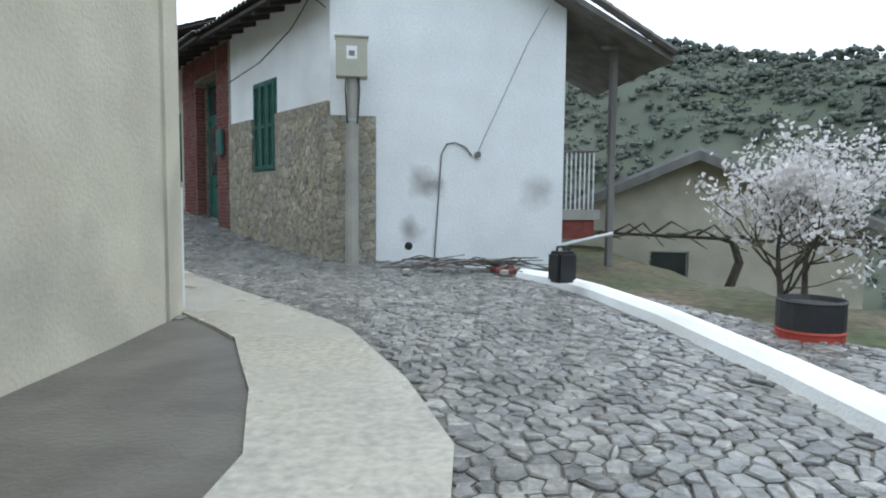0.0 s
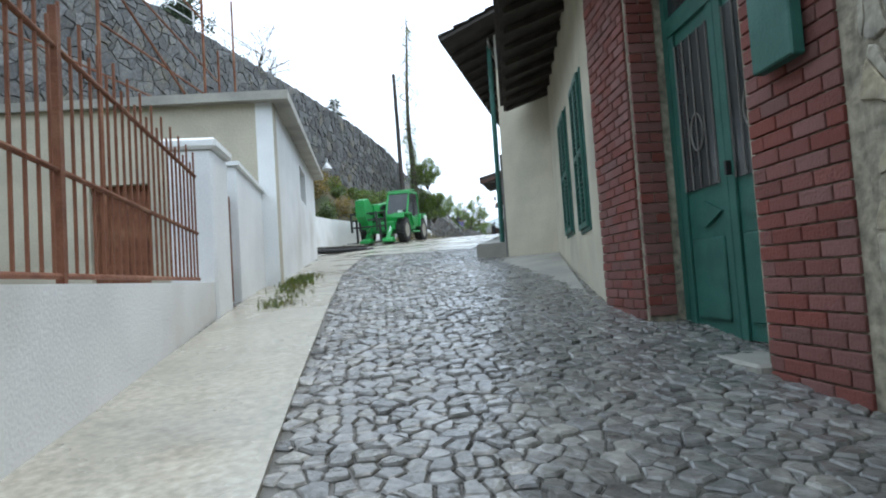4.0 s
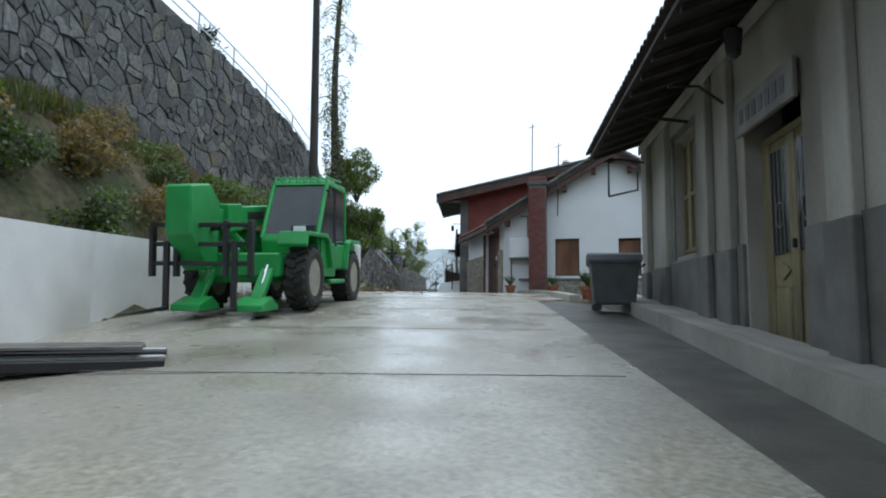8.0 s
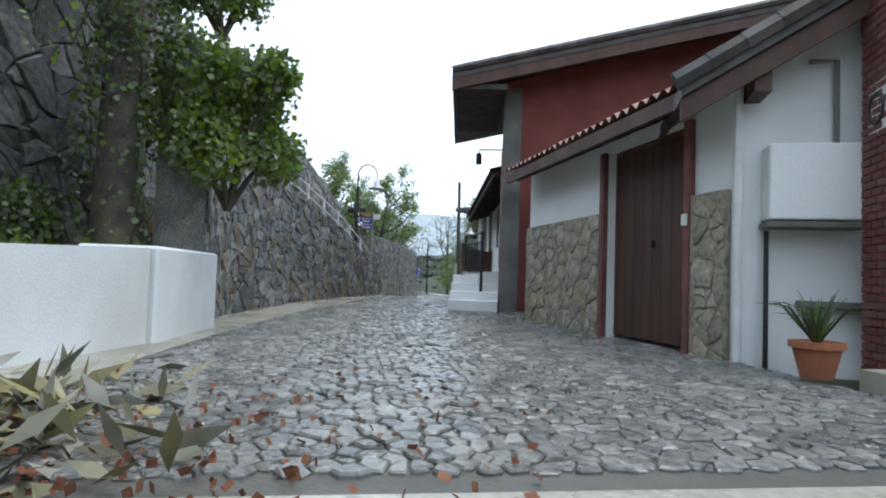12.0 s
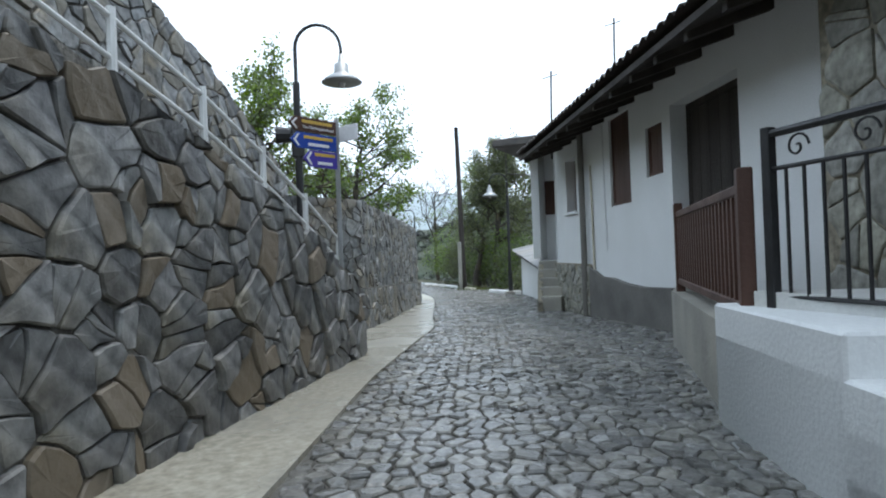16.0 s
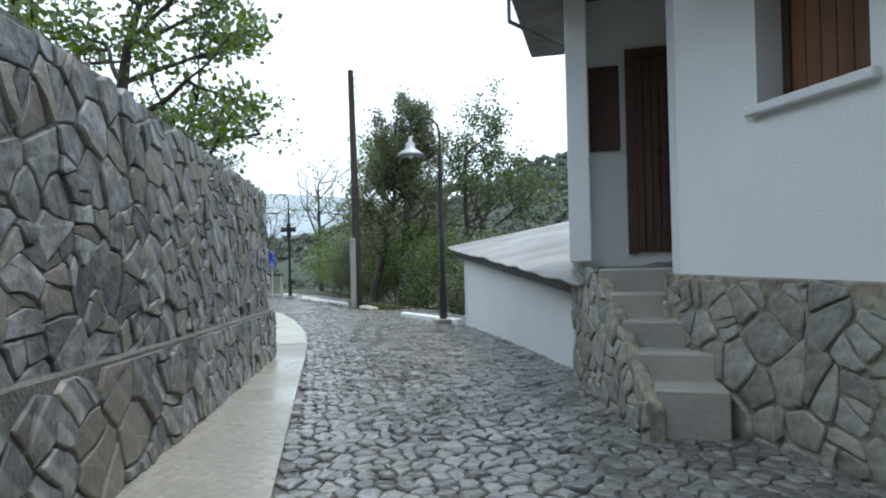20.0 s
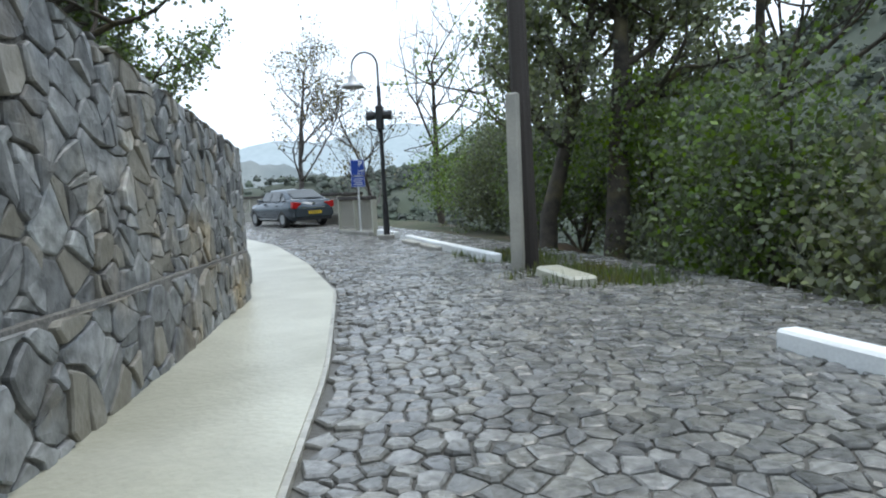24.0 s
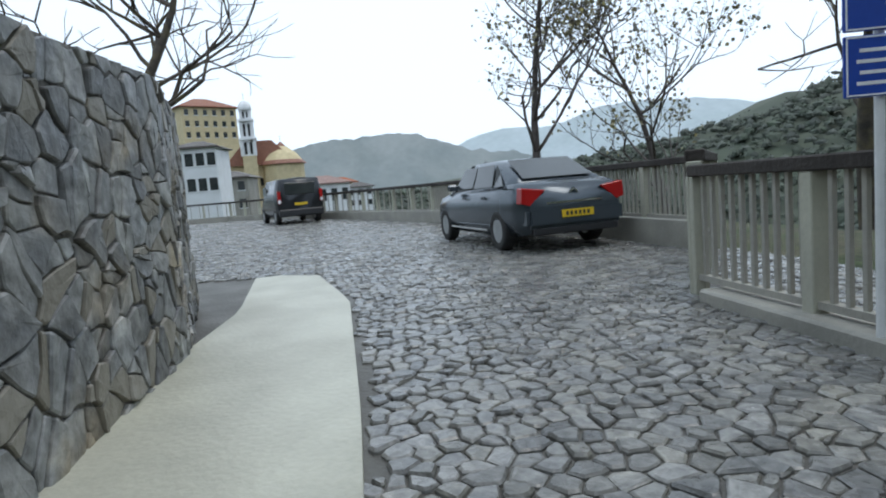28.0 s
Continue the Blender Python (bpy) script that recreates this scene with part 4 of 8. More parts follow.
part("bracket_frame", b, M["iron"], house_b, "bent iron bracket frame", mb)


def sloped(poly, thick):
    """A slab over plan corners that each have their own height."""
    b = bmesh.new()
    hi, lo = [b.verts.new(p) for p in poly], [b.verts.new((p[0], p[1], p[2] - thick)) for p in poly]
    b.faces.new(hi)
    b.faces.new(lo[::-1])
    for i in range(len(poly)):
        j = (i + 1) % len(poly)
        b.faces.new((lo[i], lo[j], hi[j], hi[i]))
    bmesh.ops.recalc_face_normals(b, faces=b.faces)
    return b


solo("pavement_wing", sloped([(-5.2, 17.4, -0.84), (-6.0, 17.25, -0.9), (-9.0, 21.1, -0.3), (-9.9, 22.9, 0.0), (-9.7, 23.0, 0.0), (-8.35, 22.75, 0.0)], 1.2), M["conc_dry"], Matrix(),
     "raised cement pavement with a white painted edge", "pavement", kind="structure")
solo("pavement_shop", sloped([(-9.75, 23.0, 0.35), (-10.5, 22.8, 0.35), (-13.2, 28.8, 1.05), (-17.3, 38.3, 1.95), (-16.95, 39.5, 2.0)], 1.2), M["conc_dry"], Matrix(),
     "raised cement pavement with chipped white edge", "pavement", kind="structure")

# White gabled house.
C0, C1, C2 = (-23.3, 46.2), (-27.15, 50.68), (-15.9, 48.15)
house_c = house_of("gable_house", "white gabled house with stone base and clay tile roof")
mc, wc = facing(C1, C0)
wall_part(house_c, "wall", C1, C0, 1.8, 5.1, 0.4, M["white_clean"], [(wc - 2.7, wc - 0.75, 2.1, 4.85)])
panel_door(house_c, mc, wc - 2.7, wc - 0.75, 2.15, 4.85, M["wood"], 0.12, boards=8, name="garage_door")
base_c1 = part("stone_base", box(wc - 0.75 + 0.12, wc - 0.02, -0.07, 0.0, 1.8, 3.95, 0.01), M["mortar_tan"], house_c, "tan stone base", mc)
base_c2 = part("stone_base", box(0, wc - 2.82, -0.07, 0.0, 1.8, 3.95, 0.01), M["mortar_tan"], house_c, "tan stone base", mc)
part("brick_jamb", box(wc - 0.75, wc - 0.63, -0.09, 0.0, 1.8, 4.85, 0.01), M["brick"], house_c, "", mc)
part("brick_jamb", box(wc - 2.82, wc - 2.7, -0.09, 0.0, 1.8, 4.85, 0.01), M["brick"], house_c, "", mc)
part("switch_box", box(wc - 0.72, wc - 0.64, -0.13, -0.09, 3.6, 3.74, 0.008), M["rail_paint"], house_c, "", mc)
mcg, wcg = facing(C0, C2)
wall_part(house_c, "gable_wall", C0, C2, 1.6, 5.2, 0.4, M["white_clean"], [(2.0, 2.92, 2.9, 4.35), (4.38, 5.2, 2.9, 4.33)], top=lambda u: 5.2 + 2.25 * (1 - abs(u - 4.15) / 4.15))
window(house_c, mcg, 2.0, 2.92, 2.9, 4.35, M["wood"], M["wood_warm"], 0.15, boards=True)
window(house_c, mcg, 4.38, 5.2, 2.9, 4.33, M["wood"], M["wood_warm"], 0.15, boards=True)
base_c3 = part("stone_base", box(1.7, wcg, -0.1, 0.0, 1.4, 2.72, 0.01), M["mortar_tan"], house_c, "cream stone base", mcg)
part("base_ledge", box(0.6, wcg, -0.14, -0.0, 2.722, 2.8, 0.01), M["plinth"], house_c, "", mcg)
b = box(0.27, 1.12, -0.32, -0.0, 3.6, 4.36, 0.015)
part("gas_cabinet", b, M["white_clean"], house_c, "white metal wall cabinet", mcg)
part("gas_shelf", box(0.25, 1.16, -0.34, -0.0, 3.52, 3.58, 0.008), M["plinth"], house_c, "", mcg)
part("wall_pipe", tube([(0.95, -0.08, 4.4), (0.95, -0.08, 5.25), (0.7, -0.08, 5.25)], 0.03), M["grey_wood"], house_c, "", mcg)
part("wall_pipe", tube([(0.3, -0.1, 1.9), (0.3, -0.1, 3.5)], 0.025), M["iron"], house_c, "", mcg)
part("downpipe", tube([(0.03, -0.09, 5.1), (0.03, -0.09, 1.9)], 0.045), M["rail_paint"], house_c, "", mcg)
rise = 2.45
for sgn in (-1, 1):
    b = bmesh.new()
    x1 = 4.15 + sgn * 4.75
    xs = [4.15 + (x1 - 4.15) * k / 14 for k in range(15)]
    prism([(4.15, 7.75), (x1, 7.75 - 2.45 * 4.75 / 4.15), (x1, 7.6 - 2.45 * 4.75 / 4.15), (4.15, 7.6)], -0.55, 7.5, b)
    part("roof", b, M["tile"], house_c, "dark wet tiled roof slope", mcg)
    for k in range(15):
        f0, f1 = k / 15, (k + 1.2) / 15
        part("verge_tile", tube([(4.15 + (x1 - 4.15) * f0, -0.55, 7.78 - 2.8 * f0), (4.15 + (x1 - 4.15) * f1, -0.55, 7.78 - 2.8 * f1)], 0.09, 0.1, 6), M["tile"], house_c, m=mcg)
    b = prism([(4.15, 7.58), (x1, 7.58 - 2.8), (x1, 7.36 - 2.8), (4.15, 7.36)], -0.5, -0.44)
    part("barge_board", b, M["wood"], house_c, "", mcg)
    for k in range(4):
        f = (k + 0.6) / 4.3
        part("purlin_end", box(4.15 + (x1 - 4.15) * f - 0.08, 4.15 + (x1 - 4.15) * f + 0.08, -0.44, 0.0, 7.2 - 2.8 * f, 7.42 - 2.8 * f), M["wood"], house_c, m=mcg)
tile_roof(house_c, C1, C0, 5.0, 0.5, 3.2, 1.95, M["tile_red"], side=0.05)
part("eave_fascia", box(-0.05, wc + 0.3, -0.52, -0.46, 4.82, 5.0), M["wood"], house_c, "brown wooden eave fascia", mc)
# side porch to the right of the gable
part("porch_roof", prism([(7.6, 5.5), (12.5, 4.6), (12.5, 4.45), (7.6, 5.3)], -1.2, 5), M["tile"], house_c, "low dark tiled porch roof", mcg)
# Dark sheet at the back: the porch's shade is put into its colour.
part("porch_back", box(7.6, 12.5, 1.2, 1.4, 1.4, 4.9), M["painted_shade"], house_c, "porch back wall with shade painted near-black", mcg)
part("porch_front", box(7.62, 12.5, -0.3, -0.1, 1.4, 2.9), M["conc_dry"], house_c, "", mcg)
chimney = thing("brick_chimney", mcg @ Matrix.Translation((1.1, -0.95, 1.8)), "tall square red brick chimney with a stepped cap", "chimney")
part("shaft", box(0, 0.62, 0, 0.62, -0.2, 4.5), M["brick"], chimney)
part("cap", box(-0.06, 0.68, -0.06, 0.68, 4.5, 4.67, 0.02), M["tile"], chimney)
part("cap", box(-0.02, 0.64, -0.02, 0.64, 4.67, 4.82, 0.02), M["brick"], chimney)
part("sign", box(-0.02, 0.0, 0.12, 0.5, 2.55, 3.05, 0.005), M["ink"], chimney, "white no-parking sign on a metal plate")
rg = tube([(-0.026, 0.31 + 0.14 * math.cos(a), 2.8 + 0.14 * math.sin(a)) for a in np.linspace(0, 6.283, 25)], 0.018, n=6)
part("sign_ring", rg, M["iron"], chimney)

# Red house with the front steps.
house_r = house_of("red_house", "tall red ochre house with clay tile roof and front steps")
R0, R1 = (-28.3, 51.95), (-29.1, 54.05)
wall_part(house_r, "gable_wall", R0, (-17.0, 57.5), 1.7, 7.0, 0.4, M["red_paint"], top=lambda u: 7.42 + 1.75 * min(1, u / 7.0) - max(0, u - 7) * 0.25)
mr, wr = facing(R1, R0)
wall_part(house_r, "front_wall", R1, R0, 1.7, 7.3, 0.4, M["plinth"], [(0.5, 1.45, 3.3, 5.7)])
panel_door(house_r, mr, 0.5, 1.45, 3.3, 5.7, M["dark_wood"], 0.2, boards=5)
part("door_case", wall_bm(1.35, 3.2, 5.95, 0.1, [(0.2, 1.15, 3.3, 5.7)]), M["conc_dry"], house_r, "", mr @ Matrix.Translation((0.3, -0.06, 0)))
mrg, wrg = facing(R0, (-17.0, 57.5))
for k, (x0, z0, x1, z1) in enumerate(((-1.2, 7.38, 7.0, 9.32), (7.0, 9.32, 13.5, 7.75))):
    part("roof", prism([(x0, z0), (x1, z1), (x1, z1 - 0.2), (x0, z0 - 0.2)], -0.9, 5.5), M["tile"], house_r, "tiled roof slope", mrg)
    part("barge_board", prism([(x0, z0 - 0.16), (x1, z1 - 0.16), (x1, z1 - 0.42), (x0, z0 - 0.42)], -0.9, -0.84), M["wood"], house_r, "", mrg)
    n = int(abs(x1 - x0) / 0.4)
    for i in range(n):
        f0, f1 = i / n, (i + 1.25) / n
        part("verge_tile", tube([(x0 + (x1 - x0) * f0, -0.9, z0 + 0.02 + (z1 - z0) * f0), (x0 + (x1 - x0) * f1, -0.9, z0 + 0.02 + (z1 - z0) * f1)], 0.075, 0.085, 6), M["tile"], house_r, m=mrg)
part("eave_soffit", box(-1.1, 0.0, -0.85, 3.0, 7.0, 7.12), M["dark_wood"], house_r, "", mrg)
part("roof_vent", lathe([(0.09, 0), (0.09, 0.35), (0.2, 0.38), (0.22, 0.5), (0.12, 0.62), (0.03, 0.66)], 12), M["metal"], house_r, "round metal roof cowl", mrg @ Matrix.Translation((5.6, 0.6, 8.95)))
for k in range(4):
    part("step", box(0.0, wr + 0.25 - 0.36 * k, -1.15, -0.03, 1.8, 2.42 + 0.19 * k, 0.015), M["white"], house_r, "white painted step", mr)
part("lantern", box(-0.35, -0.2, -0.8, -0.65, 6.0, 6.3, 0.02), M["iron"], house_r, "", mr)
part("lantern_arm", tube([(-0.27, 0.0, 6.4), (-0.27, -0.72, 6.4), (-0.27, -0.72, 6.3)], 0.02), M["iron"], house_r, "", mr)

# White terrace house.
D_ = lambda u: (-31.35 - 0.477 * u, 59.15 + 0.879 * u)
house_d = house_of("terrace_house", "white rendered house with dark wooden shutters and stone base")
md, wd = facing(D_(4.8), D_(-6.8))
du = lambda u: 4.8 - u
holes_d = [(du(3.88), du(3.1), 4.13, 5.25), (du(1.03), du(0.1), 4.05, 5.52), (du(-0.53), du(-1.1), 4.35, 5.06), (du(-1.36), du(-3.0), 2.75, 5.2), (du(-5.95), du(-6.75), 2.9, 5.2)]
wall_part(house_d, "wall", D_(4.8), D_(-6.8), 1.6, 5.75, 0.4, M["white_clean"], holes_d)
window(house_d, md, *holes_d[0], M["wood"], M["wood_warm"], 0.2, boards=True, sill=M["white_clean"])
for h in (holes_d[1], holes_d[2]):
    window(house_d, md, *h, M["wood"], M["wood"], 0.04, boards=True)
panel_door(house_d, md, *holes_d[3], M["dark_wood"], 0.22, boards=6)
panel_door(house_d, md, *holes_d[4], M["dark_wood"], 0.22, boards=4)
base_d = part("stone_base", box(0.0, du(2.2), -0.06, 0.0, 1.6, 3.05, 0.01), M["mortar_tan"], house_d, "pale crazy-paved stone base", md)
part("cement_plinth", prism([(du(2.2), 1.6), (du(-1.4), 1.6), (du(-1.4), 2.8), (du(-0.4), 2.76), (du(0.3), 2.78), (du(0.9), 2.84), (du(1.5), 2.84), (du(2.2), 3.0)], -0.08, 0.0, bevel=0.01), M["plinth"], house_d, "grey cement plinth with an uneven top", md)
col_d = part("stone_column", box(du(-4.6), du(-5.85), -0.25, 0.0, 1.8, 5.75, 0.015), M["mortar_tan"], house_d, "pale stone clad column", md)
part("downpipe", tube([(du(2.4), -0.1, 5.6), (du(2.4), -0.1, 1.9)], 0.06), M["grey_wood"], house_d, "", md)
part("downpipe", tube([(du(-4.55), -0.12, 5.6), (du(-4.55), -0.12, 2.9)], 0.045), M["grey_wood"], house_d, "", md)
part("conduit", tube([(du(2.05), -0.03, 4.9), (du(2.02), -0.03, 4.1), (du(2.0), -0.03, 2.0)], 0.02), M["cream"], house_d, "", md)
part("conduit", tube([(du(1.3), -0.03, 5.5), (du(1.25), -0.03, 3.3)], 0.012), M["rail_paint"], house_d, "", md)
part("number_plate", box(du(-6.0) - 0.4, du(-6.0) - 0.2, -0.02, 0.0, 4.7, 4.95), M["blue"], house_d, "small blue enamel plate", md)
tile_roof(house_d, D_(4.0), D_(-6.8), 5.45, 0.95, 3.6, 1.7, M["tile"], side=0.4)
# bent end with a porch and steps
K0, K1, K2 = (-33.65, 63.3), (-33.4, 64.75), (-34.46, 64.75)
wall_part(house_d, "bent_wall", K1, K0, 1.5, 5.8, 0.25, M["white_clean"])
mk, wk = facing(K1, K0)
bent_base = part("stone_base", box(0, wk, -0.05, 0.0, 1.6, 3.05, 0.01), M["mortar_tan"], house_d, "pale stone base", mk)
mp, wp = facing(K2, K1)
wall_part(house_d, "porch_wall", K2, K1, 1.5, 5.8, 0.25, M["white_clean"])
panel_door(house_d, mp, 0.56, wp - 0.02, 3.2, 5.25, M["wood"], -0.06, boards=4, name="front_door")
part("porch_shutter", box(0.1, 0.5, -0.06, 0.0, 4.25, 5.1, 0.01), M["wood"], house_d, "brown wooden shutter", mp)
part("porch_column", box(-34.46, -34.26, 64.15, 64.74, 3.14, 5.8, 0.01), M["white_clean"], house_d)
for k in range(5):
    part("step", box(-33.86 - 0.085 * k, -33.4, 62.55 + 0.29 * k, 64.9, 1.5, 2.32 + 0.19 * k, 0.012), M["conc_dry"], house_d, "cement step with stone cheek")
mch, wch = facing((-34.47, 64.85), (-33.9, 62.45))
cheek = part("step_cheek", prism([(0, 1.5), (wch, 1.5), (wch, 2.2), (1.2, 3.0), (0, 3.06)], 0.0, 0.1, bevel=0.01), M["mortar_tan"], house_d, "stone clad cheek wall of the steps", mch)
part("porch_roof", box(-35.0, -32.6, 62.9, 66.4, 5.8, 5.98, 0.02), M["tile"], house_d, "dark tiled porch roof")
part("eave_frame", tube([(-34.9, 63.6, 5.75), (-34.9, 63.6, 5.25), (-34.5, 64.4, 5.25)], 0.02), M["grey_wood"], house_d)
part("number_plate", box(wk - 0.62, wk - 0.5, -0.02, 0.0, 4.2, 4.35), M["blue"], house_d, "small blue enamel plate", mk)
solo("terrace_base", sloped([(*D_(-6.1), 3.08), (-29.95, 53.43, 3.08), (-28.95, 52.35, 3.08), (-28.6, 52.6, 3.08), (*D_(-6.6), 3.08)], 1.4), M["white"], Matrix(), "low white terrace wall", "terrace", kind="structure")
solo("landing_base", sloped([(*D_(-1.45), 2.85), (-30.66, 57.4, 2.85), (-30.66, 56.6, 2.85), (-30.08, 53.45, 2.85), (*D_(-6.2), 2.85)], 1.2), M["conc_dry"], Matrix(), "grey cement door landing", "landing", kind="structure")


def closed(house, p, q, depth, z0, ze, top, material, roof, sides=True):
    """Back and side walls and the rear roof slope of a house behind its front p-q."""
    m, w = facing(p, q)
    part("back_wall", box(0, w, 2 * depth - 0.3, 2 * depth, z0, ze), material, house, "", m)
    turn = m @ Matrix.Rotation(radians(90), 4, "Z")
    if sides:
        for x in (0.02, w - 0.32):
            part("side_wall", prism([(0.52, z0), (2 * depth - 0.3, z0), (2 * depth - 0.3, ze), (depth, top - 0.25), (0.52, ze + 0.1)], -x - 0.3, -x), material, house, "", turn)
    part("rear_roof", prism([(depth, top), (2 * depth + 0.5, ze), (2 * depth + 0.5, ze - 0.12), (depth, top - 0.14)], -w - 0.25, 0.25), roof, house, "rear roof slope", turn)


closed(house_a, A2_, A1, 2.6, -2.0, 3.5, 4.5, M["white"], M["tile"], False)
closed(house_a, A4, A3, 2.6, -1.8, 3.5, 4.5, M["cream"], M["tile"], False)
closed(house_b, BL, BR, 3.0, -1.0, 5.2, 6.6, M["dirty"], M["tile"])
closed(house_d, D_(4.0), D_(-6.8), 3.6, 0.5, 5.6, 7.1, M["white_clean"], M["tile"])

# Shed with a tin roof.
shed = house_of("tin_roof_shed", "low white rendered shed with a corrugated tin roof", "shed")
S0, S1 = (-37.0, 71.1), (-34.2, 64.55)
ms, ws = facing(S0, S1)
wall_part(shed, "wall", S0, S1, 0.8, 3.15, 0.25, M["white_clean"], top=lambda u: 3.3 - 0.06 * u)
wall_part(shed, "wall", (-32.5, 72.6), S0, 0.0, 3.3, 0.25, M["white_clean"])
vs_, fs_ = [], []
nn = 330
for j, y in enumerate((-0.3, 2.2, 4.6)):
    for i in range(nn):
        u = -0.35 + i * (ws + 0.6) / (nn - 1)
        vs_.append((u, y, 3.36 - 0.06 * u + 0.009 * math.cos(i * math.pi / 2) + (y + 0.3) * 0.2 + 0.05 * noise.noise((u * 1.7, y, 1))))
fs_ = [(j * nn + i, j * nn + i + 1, (j + 1) * nn + i + 1, (j + 1) * nn + i) for j in range(2) for i in range(nn - 1)]
tin = part("roof", mesh("roof", vs_, fs_, M["tin"]), None, shed, "wet corrugated tin roof", ms)
so = tin.modifiers.new("thickness", "SOLIDIFY")
so.thickness = 0.012
part("eave_strip", prism([(-0.3, 3.3), (ws + 0.2, 3.3 - 0.06 * ws), (ws + 0.2, 3.2 - 0.06 * ws), (-0.3, 3.2)], -0.16, -0.1), M["iron"], shed, "", ms)

# Small flat-roofed house, pillar, gate and garden wall.
Wp = lambda u: (-10 - 0.711 * u, 16.5 + 0.703 * u)
GATE = (-8.92, 15.0)
house_w = house_of("flat_roof_house", "small white flat roofed house with cream side wall")
mw, ww_ = facing(Wp(1.7), Wp(10.85))
wall_part(house_w, "wall", Wp(1.7), Wp(10.85), -1.2, 3.15, 0.3, M["white"], [(4.5, 6.0, 1.85, 2.7)])
window(house_w, mw, 4.5, 6.0, 1.85, 2.7, M["iron"], M["darkpane"], 0.24)
W2 = (-15.3, 14.0)
wall_part(house_w, "side_wall", W2, Wp(1.7), -1.2, 2.95, 0.3, M["cream"], [(2.3, 3.3, -0.4, 1.6)])
mws, wws = facing(W2, Wp(1.7))
panel_door(house_w, mws, 2.3, 3.3, -0.4, 1.6, M["rust"], 0.15, boards=5)
b = sloped([(*Wp(1.45), 3.1), (*Wp(11.1), 3.32), (Wp(11.1)[0] - 5, Wp(11.1)[1] - 5, 3.32), (W2[0] - 0.2, W2[1] - 0.3, 3.1)], 0.16)
for v in b.verts:
    v.co += Vector((0.22, 0.22, 0))
part("roof", b, M["conc_dry"], house_w, "flat concrete roof slab")
roof_lamp = lathe([(0.03, 0.35), (0.035, 0.2), (0.1, 0.12), (0.17, 0.0), (0.16, -0.02)], 12)
part("roof_lamp", roof_lamp, M["metal"], house_w, "galvanised lamp shade under the roof edge", pose(*Wp(10.2), 3.35) @ Matrix.Translation((0.35, 0.35, 0)))
garden = house_of("garden_wall", "white limewashed garden wall with pillar and coping", "wall")
mgw, wgw = facing((0.42, 6.3), GATE)
wall_part(garden, "wall", (0.42, 6.3), GATE, -2.3, -0.3, 0.32, M["white"], top=lambda u: -0.42 + 0.13 * u / wgw)
mpl, _ = facing(GATE, (Wp(10)[0] - 0.1, Wp(10)[1] - 0.1))
part("pillar", box(0, 0.75, -0.04, 0.5, -1.4, 1.32, 0.03), M["white"], garden, "square white pillar", mpl)
part("pillar_cap", box(-0.06, 0.81, -0.1, 0.56, 1.32, 1.45, 0.03), M["white"], garden, "", mpl)
part("gate_wall", wall_bm(2.6, -1.2, 1.3, 0.3, top=lambda u: 1.4 if u < 0.9 else 1.4 - 0.08 * (u - 0.9)), M["white"], garden, "", mpl @ Matrix.Translation((1.5, 0, 0)))
part("coping", sloped([(1.45, -0.05, 1.47), (4.1, -0.05, 1.35), (4.1, 0.35, 1.35), (1.45, 0.35, 1.47)], 0.06), M["white"], garden, "", mpl)
gate = thing("garden_gate", mpl @ Matrix.Translation((0.8, 0.1, 0)), "rusted iron picket garden gate between white pillars", "gate")
part("gate_frame", wall_bm(0.66, -0.55, 0.95, 0.03, [(0.04, 0.62, -0.5, 0.9)]), M["rust"], gate)
for k in range(6):
    part("bar", box(0.07 + k * 0.1, 0.085 + k * 0.1, 0.005, 0.02, -0.5, 0.9), M["rust"], gate)
railing = thing("railing", Matrix(), "rusted iron picket railing on the white garden wall", "railing")
bar = frm(box(-0.009, 0.009, -0.009, 0.009, 0, 1.0), "picket", M["rust"])
for k in range(58):
    u = wgw * 0.3 + k * (wgw * 0.7 - 0.1) / 57
    z0 = -0.42 + 0.13 * u / wgw + 0.05
    z1 = 1.55 - (k / 57) * 0.55 + (0.16 if k % 2 else 0.0)
    part("picket", bar, None, railing, m=mgw @ Matrix.Translation((u, 0.16, z0)) @ Matrix.Diagonal((1, 1, z1 - z0 + 0.1, 1)))
for a, c in ((1.42, 0.98), (0.5, 0.3), (-0.32, -0.24)):
    part("rail", tube([(wgw * 0.3, 0.16, a), (wgw - 0.05, 0.16, c)], 0.02), M["rust"], railing, m=mgw)
for f in (0.35, 0.72):
    u = wgw * f
    part("post", box(u - 0.025, u + 0.025, 0.135, 0.185, -0.6, 1.7 - f * 0.4), M["rust"], railing, m=mgw)

# Rendered house wall at the start, yard wall by the machine.
beige = house_of("beige_house", "beige rendered house wall with water stains")
wall_part(beige, "wall", (1.45, -8), (0.5, 6.1), -2.4, 5, 0.4, M["cream"])
wall_part(beige, "wall", (0.5, 6.1), (-3.5, 5.5), -2.4, 5, 0.4, M["cream"])
wall_part(beige, "plinth", (1.26, -6), (0.46, 6.12), -2.4, -1.2, 0.05, M["cream"])
yard = house_of("yard_wall", "white rendered yard wall with a square end pier", "wall")
Y0, Y1, Y2 = (-18.4, 23.2), (-23.0, 29.6), (-28.5, 43.2)
wall_part(yard, "wall", Y0, Y1, 0, 2.4, 0.25, M["white"], top=lambda u: 2.2 + 0.058 * u)
wall_part(yard, "wall", Y1, Y2, 0.6, 2.4, 0.25, M["white"], top=lambda u: 2.66 + u * 0.031)
myp, _ = facing((-28.52, 43.24), (-29.9, 45.3))
part("pier", box(0, 2.3, -0.06, 0.75, 1.6, 3.14, 0.03), M["white"], yard, "square white end pier", myp)
